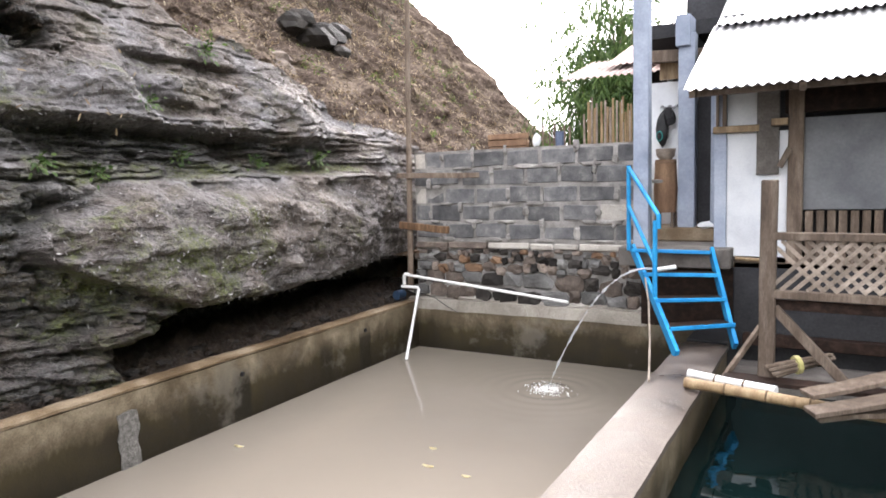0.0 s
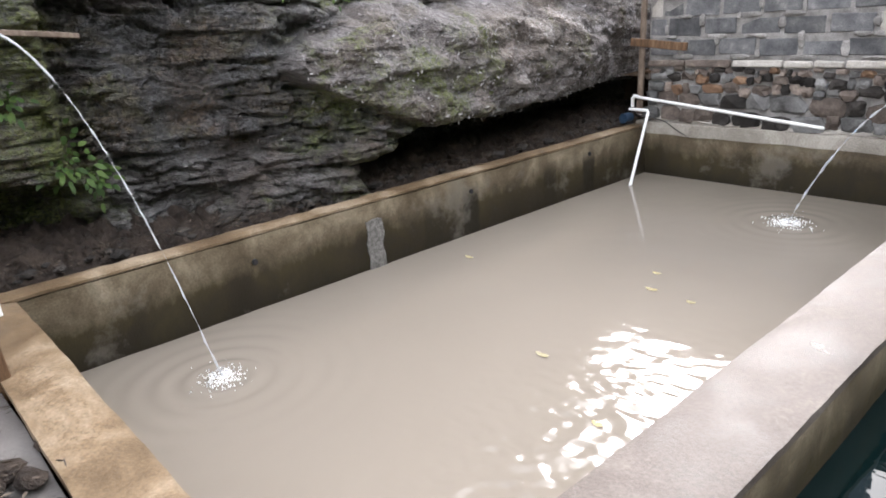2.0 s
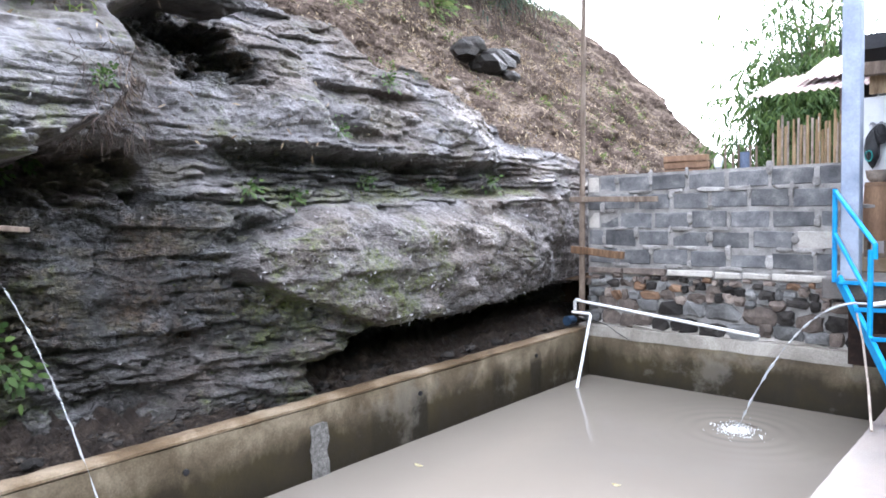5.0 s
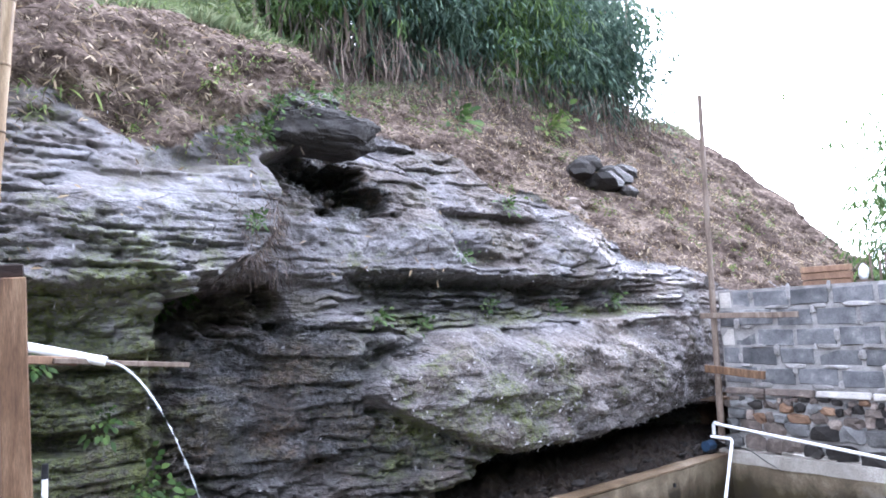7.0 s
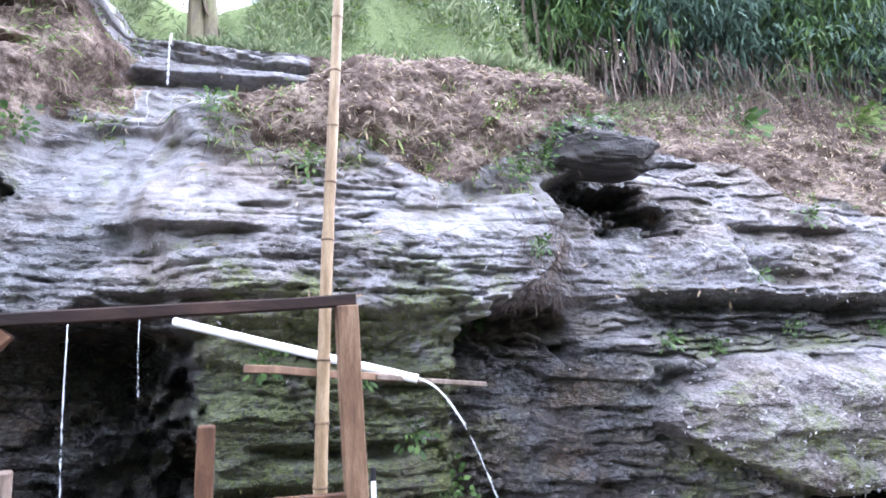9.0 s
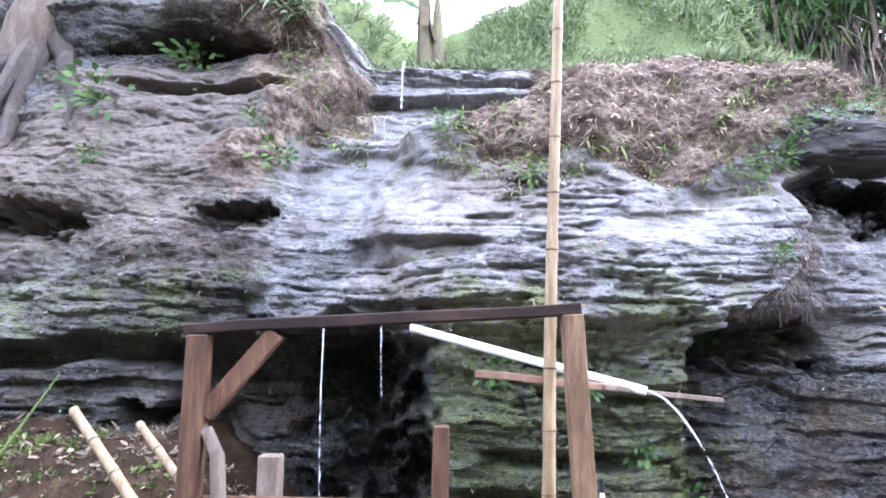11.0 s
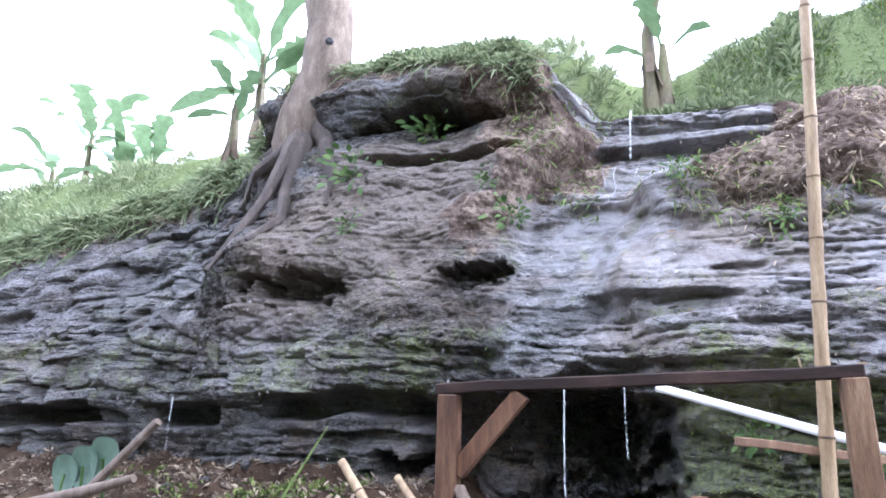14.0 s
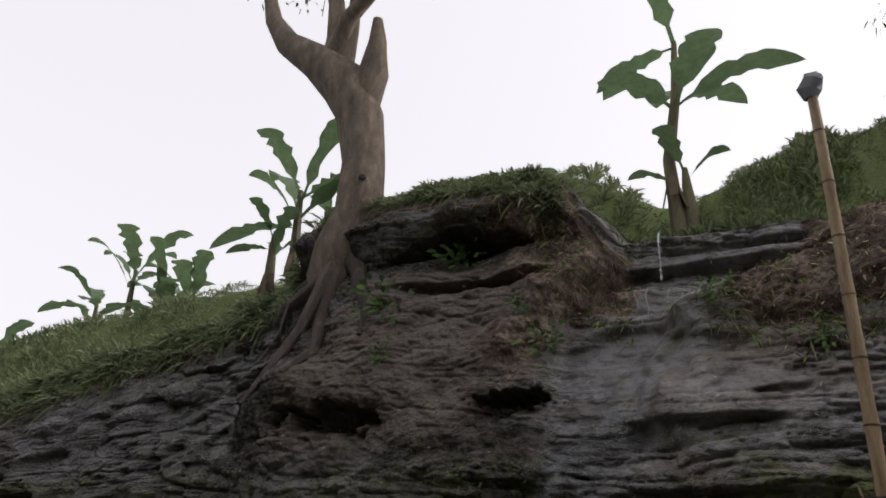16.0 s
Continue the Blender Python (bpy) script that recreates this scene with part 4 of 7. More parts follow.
cx = soft[:, None] + (XX[::4, -1] - soft)[:, None] * step(1.0, 0.0, HB)
HZ = cz + (tz - cz) * step(0, 2.6, HB) + 0.06 * fbm(HY * 1.5, HB * 1.5, 0, 3, 111) * step(0, 0.5, HB) + 0.1 * np.maximum(HB - 3, 0) * step(-4, -2, HY)
hsoil = step(-7.8, -7.2, HY) * step(0.7, 0.2, HB) * (HY < -3.4) + step(-3.6, -3.2, HY) * step(2.0, 1.2, HB)
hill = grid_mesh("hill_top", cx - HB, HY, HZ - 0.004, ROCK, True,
                 dict(rug=HB * 0 + 0.5, brown=HB * 0, soil=np.clip(hsoil, 0, 1), grass=1 - np.clip(hsoil, 0, 1), damp_shade=HB * 0, film_gleam=HB * 0, moss=HB * 0))
tagged(hill, "grassy hill top above the rock face", "hill", kind="structure")

# ---- ground: one sheet that reaches the horizon, lower than the ponds ----
gx = np.concatenate([np.array([-300, -60, -20, -8, -4]), np.arange(-3, 9.01, 0.08), np.array([12, 20, 60, 300])])
gy = np.concatenate([np.array([-300, -80, -40, -26, -20]), np.arange(-15, -6.7, 0.08), np.array([-6.72, -6.3, -3, 0.6, 0.9, 4, 10, 40, 300])])
GX, GY = np.meshgrid(gx, gy, indexing="ij")
bank = step(1.9, -0.9, GX + 0.25 * fbm(GX * 1.1, GY * 1.1, 0, 3, 121)) * step(-8.2, -9.6, GY)
GZ = 0.5 + 1.15 * bank + 0.1 * bank * fbm(GX * 3, GY * 3, 0, 5, 123, 0.65) + 0.012 * fbm(GX * 5, GY * 5, 0, 3, 125)
hole = (GY > -6.7) & (GX > -3) & (GX < 12)
GZ = GZ - 0.12 * step(-0.6, -0.2, GX) * step(-8.4, -7.9, GY)
GZ = np.where(hole & (GY < 0.7), -1.2, GZ)
GZ = np.where((GY > 0.75) & (GX > -6) & (GX < 30), 1.1, GZ)
ground = grid_mesh("ground", GX, GY, GZ, SOIL)
tagged(ground, "damp brown soil with litter, banked against the rock", "ground", kind="structure")
BX, BY = np.meshgrid(np.linspace(11.5, 40, 40), np.linspace(-40, 25, 60), indexing="ij")   # plain unseen slope, added to cut the low sky light on the cliff
BZ = 0.45 + 13.5 * step(11.5, 25, BX) + 0.25 * (BX - 25) * step(24, 26, BX) + 0.5 * fbm(BX * 0.4, BY * 0.4, 0, 4, 127) * step(11.5, 14, BX)
tagged(grid_mesh("valley_side", BX, BY, BZ, BANK_GREEN), "unseen dark green bank added to block low sky light", "hill", kind="structure")
strip_y = np.arange(-6.9, 1.0, 0.025)
strip_x = np.linspace(-1.6, -0.14, 60)
SX, SY = np.meshgrid(strip_x, strip_y, indexing="ij")
SZ = 0.52 + 0.07 * np.abs(fbm(SX * 7, SY * 7, 0, 4, 131, 0.7)) * step(-0.16, -0.26, SX) + 0.13 * step(-0.25, -0.8, SX)
tagged(grid_mesh("soil_strip", SX, SY, SZ, SOIL_WET), "narrow strip of wet rubble and soil between pool and rock", "ground", kind="structure")

FILLET = plaster_material("pale_cement", [(0.2, 0.18, 0.155), (0.33, 0.3, 0.26), (0.46, 0.43, 0.38)])
# ---- the pool ----
pool = thing("pool_basin", (1.6, -3.2, -0.9), "rectangular cement-rendered fish pond with stained walls", "fish pond", kind="structure")


def worn_box(lo, hi, cell=0.06, wear=0.012, seed=0):
    """A cast wall: a box with a fine skin whose edges are rounded and uneven."""
    b = box(lo, hi)
    for ax in range(3):
        n = int((hi[ax] - lo[ax]) / cell)
        for k in range(1, n):
            c = [0, 0, 0]
            c[ax] = lo[ax] + (hi[ax] - lo[ax]) * k / n
            d = [0, 0, 0]
            d[ax] = 1
            bmesh.ops.bisect_plane(b, geom=b.verts[:] + b.edges[:] + b.faces[:], plane_co=c, plane_no=d)
    for v in b.verts:
        n = noise.noise(v.co * 2.2 + Vector((seed, 0, 0))) * wear + noise.noise(v.co * 9 + Vector((0, seed, 0))) * wear * 0.4
        rim = max(0.0, 1 - (hi[2] - v.co.z) / 0.03)
        v.co += Vector((n, n * 0.7, n * 0.5))
        if rim > 0.5:
            for ax in (0, 1):
                for e, s in ((lo[ax], 1), (hi[ax], -1)):
                    if abs(v.co[ax] - e) < 0.03:
                        v.co.z -= 0.012 + 0.008 * noise.noise(v.co * 7)
    return b


part("side_wall", worn_box((-0.15, -6.78, -0.6), (0.0, 0.0, 0.555), 0.11, 0.01, 1), BASIN, pool, smooth=True)
part("side_wall", worn_box((3.285, -6.53, -0.6), (3.63, -0.9, 0.54), 0.11, 0.008, 2), BASIN, pool, smooth=True)
part("end_wall", worn_box((0.0, -6.76, -0.6), (3.65, -6.53, 0.54), 0.11, 0.008, 3), BASIN, pool, smooth=True)
part("end_wall", worn_box((-0.15, 0.0, -0.6), (3.65, 0.3, 0.6), 0.11, 0.012, 4), BASIN, pool, smooth=True)
part("coping", worn_box((-0.175, -6.8, 0.553), (0.004, 0.0, 0.582), 0.05, 0.018, 5), RIM, pool, "ochre-stained cement coping", smooth=True)
part("coping", worn_box((0.0, -6.79, 0.535), (3.3, -6.52, 0.58), 0.07, 0.01, 6), RIM, pool, "ochre-stained cement coping", smooth=True)
part("coping", worn_box((3.275, -6.79, 0.535), (3.65, -0.95, 0.582), 0.07, 0.008, 7), RIM_GREY, pool, "wet grey cement coping", smooth=True)
part("coping", worn_box((-0.14, -0.014, 0.47), (2.75, 0.26, 0.612), 0.05, 0.02, 8), FILLET, pool, "pale cement band", smooth=True)
part("floor", box((-0.1, -6.7, -0.7), (3.4, 0.2, -0.6)), SLAB, pool)

wx, wy = np.arange(0.0, 3.31, 0.02), np.arange(-6.55, 0.01, 0.02)
WX, WY = np.meshgrid(wx, wy, indexing="ij")


def rings(cx_, cy_, amp, freq, reach):
    r = np.hypot(WX - cx_, WY - cy_)
    return amp * np.sin(r * freq) * np.exp(-r / reach)


WZ = rings(2.06, -1.01, 0.013, 42, 0.22) + rings(0.76, -5.72, 0.015, 40, 0.28) + 0.0012 * fbm(WX * 3, WY * 3, 0, 3, 141) + 0.0075 * fbm(WX * 14, WY * 20, 0, 2, 143) * np.exp(-((WX - 2.75) / 0.6) ** 2 - ((WY + 4.9) / 1.0) ** 2)
water = grid_mesh("pond_water", WX, WY, WZ, POND)
tagged(water, "still milky brown pond water with ripples", "water", kind="structure")

# slab in front of the pool and the green pond beside it
slab = single("front_slab", worn_box((-0.3, -10.5, 0.3), (9.0, -6.795, 0.535), 0.25, 0.012, 9), WET_SLAB, "rough grey concrete slab with puddled mud", "paving", kind="structure", smooth=True)
px_, py_ = np.arange(3.6, 9.0, 0.05), np.arange(-6.8, 0.3, 0.05)
PX, PY = np.meshgrid(px_, py_, indexing="ij")
tagged(grid_mesh("green_water", PX, PY, 0.22 + 0.0015 * fbm(PX * 4, PY * 4, 0, 3, 151), GREEN_POND), "dark green fish pond water", "water", kind="structure")

# ---- wall across the far end: rubble footing, flat slabs, five courses of concrete blocks ----
wall = thing("end_wall_masonry", (1.4, 0.1, 0.6), "unplastered concrete block wall on a rubble footing", "wall", kind="structure")
part("mortar_bed", box((-0.02, 0.05, 0.58), (2.75, 0.2, 2.35)), MORTAR, wall, "pale crumbly mortar")
rnd = random.Random(4)


def slab_piece(lo, hi, bevel=0.008, jit=0.004):
    b = box(lo, hi)
    for v in b.verts:
        v.co += Vector((rnd.uniform(-jit, jit), rnd.uniform(-jit, jit), rnd.uniform(-jit, jit)))
    bmesh.ops.bevel(b, geom=b.edges[:], offset=bevel, segments=1, affect="EDGES")
    return b


# ---- stairs, column and house over the green pond ----
post = single("steel_column", box((2.735, -0.47, 1.2), (2.875, -0.33, 5.2), 0.006), STEEL, "blue-grey painted steel column", "column")
LT, LB, RT, RB = (2.74, -0.52, 1.33), (3.34, -1.5, 0.585), (3.43, -0.46, 1.32), (3.72, -1.1, 0.6)
stairs = thing("metal_stairs", (3.35, -1.0, 0.58), "bright blue painted steel stairs with plank-thin treads", "stairs")
part("stringer", beam(LT, LB, 0.035, 0.09), BLUE, stairs)
part("stringer", beam(RT, RB, 0.035, 0.09), BLUE, stairs)
for k in range(4):
    f = 0.02 + 0.25 * k
    a, b = Vector(LT).lerp(Vector(LB), f), Vector(RT).lerp(Vector(RB), f)
    tread = part("tread", beam(a, b, 0.19, 0.018, up=(0, 0, 1)), TIMBER_WET if k else TIMBER, stairs, "dark worn tread plate")
    n_ = (b - a).cross(Vector((0, 0, 1))).normalized() * 0.1
    n_ = n_ if n_.y < 0 else -n_
    part("nosing", beam(a + n_, b + n_, 0.012, 0.034), BLUE, tread, "blue painted steel edge")
rail = thing("stair_rail", (2.7, -0.52, 1.3), "bright blue steel tube handrail", "handrail")
part("post", tube([(2.7, -0.5, 1.3), (2.7, -0.5, 2.1)], 0.02), BLUE, rail)
low = Vector(LT).lerp(Vector(LB), 0.55)
part("post", tube([low, (low.x, low.y, 1.62)], 0.02), BLUE, rail)
part("handrail", tube([(2.7, -0.5, 2.08), (low.x + 0.03, low.y, 1.66), (low.x + 0.03, low.y, 1.55)], 0.02), BLUE, rail)
part("mid_rail", tube([(2.7, -0.5, 1.72), (low.x, low.y, 1.25)], 0.018), BLUE, rail)
deck = single("landing", box((2.6, -0.5, 1.15), (3.6, 1.2, 1.33), 0.01), SLAB, "worn concrete landing at the stair head", "landing", kind="structure")
single("landing_step", box((2.62, 0.2, 1.33), (3.6, 1.2, 1.47), 0.012), RIM, "worn beige cement step", "step", kind="structure")
# plinth colour carries the shade under the house
single("plinth_wall", box((3.6, -0.3, -0.3), (9.0, -0.18, 1.2), 0.01), DARK, "plinth wall coloured near black as the shade under the house", "wall", kind="structure")
house = thing("house", (4.5, 0.5, 1.2), "white-washed pond-side house with corrugated zinc eaves", "house")
part("pillar", box((3.43, -0.32, 1.2), (3.535, -0.2, 2.75), 0.005), STEEL, house, "light blue painted corner strip")
part("wall", box((3.535, -0.3, 1.2), (4.03, -0.18, 2.36), 0.005), LIME, house, "white-washed wall")
part("wall", box((3.535, -0.29, 2.42), (3.78, -0.18, 3.0), 0.005), LIME, house)
part("ledge", box((3.42, -0.36, 2.36), (3.8, -0.18, 2.42), 0.006), BAMBOO, house, "pale timber ledge")
part("pillar", box((3.78, -0.335, 1.98), (3.96, -0.301, 3.0), 0.005), SLAB, house, "grey cement strip")
part("pillar", box((3.0, 0.25, 1.33), (3.16, 0.4, 3.4), 0.005), STEEL, house, "blue-grey column")
# near-black walls paint in the room's shade
part("back_wall", box((2.9, 1.2, 1.0), (9.0, 1.32, 4.2)), DARK, house, "interior wall coloured near black as room shade")
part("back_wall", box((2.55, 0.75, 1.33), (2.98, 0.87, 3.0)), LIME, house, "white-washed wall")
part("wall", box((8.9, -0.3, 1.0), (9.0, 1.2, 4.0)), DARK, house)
part("floor", box((3.6, -0.3, 1.15), (9.0, 1.2, 1.25)), TIMBER, house)
part("post", box((4.03, -0.36, 1.2), (4.15, -0.24, 2.95), 0.006), TIMBER, house)
part("panel", box((4.15, -0.28, 1.67), (6.2, -0.25, 2.46), 0.003), PANEL, house, "flat grey zinc panel")
part("beam", box((4.0, -0.34, 2.5), (6.5, -0.2, 2.72), 0.006), TIMBER_WET, house)


def corrugated(lo, hi, x0, x1, pitch=0.076, amp=0.011, thick=0.002):
    """A wavy sheet whose lower edge lies at lo=(y, z) and upper at hi."""
    n = int((x1 - x0) / pitch * 8)
    xs = np.linspace(x0, x1, n)
    wave = amp * np.sin((xs - x0) / pitch * 2 * np.pi)
    verts, faces = [], []
    for off in (0, -thick):
        for y, z in (lo, hi):
            verts += [(x, y, z + w + off) for x, w in zip(xs, wave)]
    for i in range(n - 1):
        faces += [(i, i + 1, n + i + 1, n + i), (2 * n + i + 1, 2 * n + i, 3 * n + i, 3 * n + i + 1), (i, 2 * n + i, 2 * n + i + 1, i + 1), (n + i, n + i + 1, 3 * n + i + 1, 3 * n + i)]
    b = bmesh.new()
    vv = [b.verts.new(v) for v in verts]
    for f in faces:
        b.faces.new([vv[k] for k in f])
    return b


part("eave_sheet", corrugated((-1.1, 2.68), (0.45, 3.46), 3.3, 7.5), ZINC, house, "bright corrugated zinc sheet", smooth=True)
part("roof_sheet", corrugated((0.3, 3.44), (2.2, 4.5), 3.35, 7.5), ZINC, house, "weathered corrugated zinc sheet", smooth=True)

# ---- lattice balustrade and timber stage at the green pond ----
stage = thing("timber_stage", (4.02, -2.0, 0.55), "weathered timber stage with a bamboo lattice balustrade", "stage")
part("post", beam((4.02, -2.0, 0.56), (4.02, -1.98, 1.95), 0.1, 0.1, 0.008, up=(0, 1, 0), cuts=3, wobble=0.004), TIMBER, stage)
part("top_rail", beam((4.05, -2.0, 1.58), (6.6, -2.0, 1.56), 0.07, 0.05), TIMBER, stage)
part("bottom_rail", beam((4.05, -2.0, 1.195), (6.6, -2.0, 1.16), 0.08, 0.05), TIMBER, stage)
part("joist", beam((4.05, -1.95, 1.12), (6.6, -1.95, 1.09), 0.06, 0.07), TIMBER_WET, stage)
part("brace", beam((4.06, -2.0, 1.1), (4.5, -2.02, 0.62), 0.05, 0.06), TIMBER, stage)
part("brace", beam((3.95, -1.7, 0.9), (3.76, -2.05, 0.6), 0.03, 0.04), TIMBER, stage)
for k in range(33):
    x = 4.02 + k * 0.078
    part("lattice_slat", beam((x, -2.005, 1.22), (x + 0.33, -2.005, 1.55), 0.012, 0.026, 0.0), LATTICE, stage)
    part("lattice_slat", beam((x + 0.33, -1.99, 1.22), (x, -1.99, 1.55), 0.012, 0.026, 0.0), LATTICE, stage)

# ---- timber frame, bamboo pole and pipes in front of the waterfall ----
frame_ob = thing("timber_stand", (1.0, -7.8, 0.5), "raw timber stand with a dark wet top beam", "stand")
part("post", beam((1.02, -8.65, 0.45), (1.02, -8.65, 2.3), 0.09, 0.1, 0.006, up=(0, 1, 0), cuts=4, wobble=0.003), TIMBER_NEW, frame_ob)
part("post", beam((1.02, -6.79, 0.45), (1.0, -6.885, 2.395), 0.1, 0.1, 0.006, up=(0, 1, 0), cuts=4, wobble=0.003), TIMBER_TAN, frame_ob)
part("top_beam", beam((1.0, -8.72, 2.328), (1.0, -6.84, 2.422), 0.09, 0.055, 0.006, cuts=6, wobble=0.005), TIMBER_WET, frame_ob, "dark wet top beam")
part("brace", beam((1.0, -8.61, 1.93), (1.0, -8.28, 2.31), 0.06, 0.085), TIMBER_NEW, frame_ob)
part("cross_rail", beam((0.98, -8.7, 1.52), (0.98, -6.86, 1.52), 0.05, 0.07, cuts=4, wobble=0.004), TIMBER_NEW, frame_ob)


def bamboo_pole(name, p, q, r0, r1, n, label, group="", mat=None):
    """A pole with swollen joints between p and q."""
    p, q = Vector(p), Vector(q)
    pole = thing(name, p, label, "bamboo pole", group)
    pts, rad = [], []
    for k in range(n * 4 + 1):
        f = k / (n * 4)
        pts.append(p.lerp(q, f) + Vector((0.006 * math.sin(f * 9), 0.006 * math.cos(f * 7), 0)))
        rad.append((r0 + (r1 - r0) * f) * (1.0 if k % 4 else 1.07))
    part("culm", tube(pts, rad, 12), mat or BAMBOO, pole, smooth=True)
    for k in range(1, n):
        c = pts[k * 4]
        d = (q - p).normalized()
        part("joint", tube([c - d * 0.006, c, c + d * 0.006], [rad[k * 4] * 1.03, rad[k * 4] * 1.1, rad[k * 4] * 1.03], 12), BAMBOO_NODE, pole, smooth=True)
    return pole


tall_pole = bamboo_pole("bamboo_pole", (0.42, -6.99, 0.5), (0.42, -6.82, 4.78), 0.038, 0.028, 13, "tall upright yellow bamboo pole with dark joints")
part("wrapped_top", tube([(0.42, -6.83, 4.68), (0.425, -6.83, 4.73), (0.415, -6.8, 4.79), (0.42, -6.78, 4.83), (0.42, -6.77, 4.85)], [0.034, 0.062, 0.068, 0.05, 0.02], 9, wob=0.2), PANEL, tall_pole, "grey plastic wrapped round the pole top")
pipe = thing("white_pipe", (0.2, -6.36, 2.03), "white plastic spout pipe carrying spring water", "pipe")
part("pipe_body", tube([(-0.2, -7.755, 2.4), (0.22, -6.367, 2.018)], 0.026, 16), PVC, pipe, smooth=True)

# ---- leaves, grass and trees ----


def leaf_material(name, cols, rough=0.5, trans=0.25):
    m, nt, p = node_mat(name)
    vec = coords(nt)
    g = nt.nodes.new("ShaderNodeNewGeometry")
    c = ramp(nt, g.outputs["Random Per Island"], [(0.0, cols[0]), (0.5, cols[1]), (1.0, cols[2])])
    c = mixc(nt, 0.35, c, ramp(nt, noise_tex(nt, vec, 9, 5, 0.65), [(0.3, (0.15, 0.15, 0.15)), (0.7, (0.85, 0.85, 0.85))]), "OVERLAY")
    nt.links.new(c, p.inputs["Base Color"])
    p.inputs["Roughness"].default_value, p.inputs["Specular IOR Level"].default_value = rough, 0.18
    tl = nt.nodes.new("ShaderNodeBsdfTranslucent")
    nt.links.new(c, tl.inputs["Color"])
    mx = nt.nodes.new("ShaderNodeMixShader")
    mx.inputs[0].default_value = trans
    nt.links.new(p.outputs[0], mx.inputs[1])
    nt.links.new(tl.outputs[0], mx.inputs[2])
    nt.links.new(mx.outputs[0], nt.nodes["Material Output"].inputs["Surface"])
    return m


LEAF_DARK = leaf_material("dark_foliage", [(0.04, 0.072, 0.055), (0.085, 0.135, 0.095), (0.15, 0.215, 0.145)])
LEAF_MID = leaf_material("green_foliage", [(0.035, 0.07, 0.02), (0.07, 0.12, 0.035), (0.12, 0.18, 0.05)])
LEAF_LIGHT = leaf_material("fresh_foliage", [(0.08, 0.13, 0.035), (0.15, 0.21, 0.06), (0.26, 0.31, 0.1)])
LEAF_MOSS = leaf_material("moss_tufts", [(0.035, 0.055, 0.012), (0.08, 0.105, 0.025), (0.16, 0.18, 0.055)], 0.7, 0.2)
LEAF_BANANA = leaf_material("banana_leaf", [(0.1, 0.16, 0.085), (0.15, 0.22, 0.11), (0.2, 0.28, 0.14)], 0.4, 0.45)
GRASS = leaf_material("grass_blades", [(0.1, 0.132, 0.065), (0.185, 0.222, 0.115), (0.31, 0.335, 0.195)], 0.6, 0.4)
STRAW = leaf_material("dry_straw", [(0.05, 0.036, 0.026), (0.12, 0.09, 0.066), (0.33, 0.265, 0.185)], 0.8, 0.15)
PALE_LEAF = leaf_material("pale_dead_leaf", [(0.22, 0.15, 0.09), (0.4, 0.31, 0.2), (0.6, 0.5, 0.36)], 0.7, 0.2)
BARK = surf("pale_bark", [(0.1, 0.075, 0.055), (0.2, 0.155, 0.12), (0.33, 0.27, 0.21)], 4, 40, stretch=(2, 2, 0.7), rough=(0.75, 0.95), bump=0.9, dist=0.03)
BARK_DARK = surf("dark_bark", [(0.035, 0.028, 0.025), (0.07, 0.056, 0.048), (0.13, 0.105, 0.09)], 5, 40, stretch=(2, 2, 0.6), rough=(0.75, 0.95), bump=0.8)
STEM = surf("banana_stem", [(0.06, 0.045, 0.035), (0.13, 0.11, 0.06), (0.17, 0.18, 0.09)], 4, 30, stretch=(2, 2, 0.5), rough=(0.5, 0.8), bump=0.4)


def leaves(centres, dirs, size, width, droop, rng):
    """Bent pointed leaves, one island of two quads and two triangles each."""
    n = len(centres)
    d = dirs / np.maximum(np.linalg.norm(dirs, axis=1, keepdims=True), 1e-6)
    r = rng.normal(size=(n, 3))
    s = np.cross(d, r)
    s /= np.maximum(np.linalg.norm(s, axis=1, keepdims=True), 1e-6)
    L = (size * rng.uniform(0.6, 1.3, n))[:, None]
    W = L * width
    down = np.array([0, 0, -1.0]) * droop * L
    p0 = centres
    p1, p2, p3 = p0 + d * L * 0.35 + down * 0.15, p0 + d * L * 0.7 + down * 0.5, p0 + d * L + down
    v = np.stack([p0, p1 - s * W / 2, p1 + s * W / 2, p2 - s * W * 0.4, p2 + s * W * 0.4, p3], 1).reshape(-1, 3)
    b = (np.arange(n) * 6)[:, None]
    t = np.concatenate([b + [0, 1, 2], b + [3, 5, 4]], 0)
    q = b + [1, 3, 4, 2]
    return v, t, q


def leaf_object(name, v, t, q, mat):
    me = bpy.data.meshes.new(name)
    me.from_pydata(v.tolist(), [], t.tolist() + q.tolist())
    me.materials.append(mat)
    return new(name, me)


def foliage(name, centres, dirs, size, width, droop, mat, parent=None, seed=0, label=""):
    rng = np.random.default_rng(seed)
    c = np.asarray(centres, float)
    if parent:
        c = c - np.array(base_of(parent))
    ob = leaf_object(name, *leaves(c, np.asarray(dirs, float), size, width, droop, rng), mat)
    if parent:
        ob.parent = parent
    return tagged(ob, label)


def clumps(rng, n_clump, n_leaf, spread, clump, squash=0.7):
    """Leaf places in uneven clumps round the origin, and outward directions."""
    cc = rng.normal(size=(n_clump, 3)) * np.array(spread)
    c = np.repeat(cc, n_leaf, axis=0)
    off = rng.normal(size=c.shape) * clump * rng.uniform(0.4, 1.3, (n_clump, 1)).repeat(n_leaf, axis=0)
    off[:, 2] *= squash
    return c + off, off + rng.normal(size=c.shape) * clump * 0.7


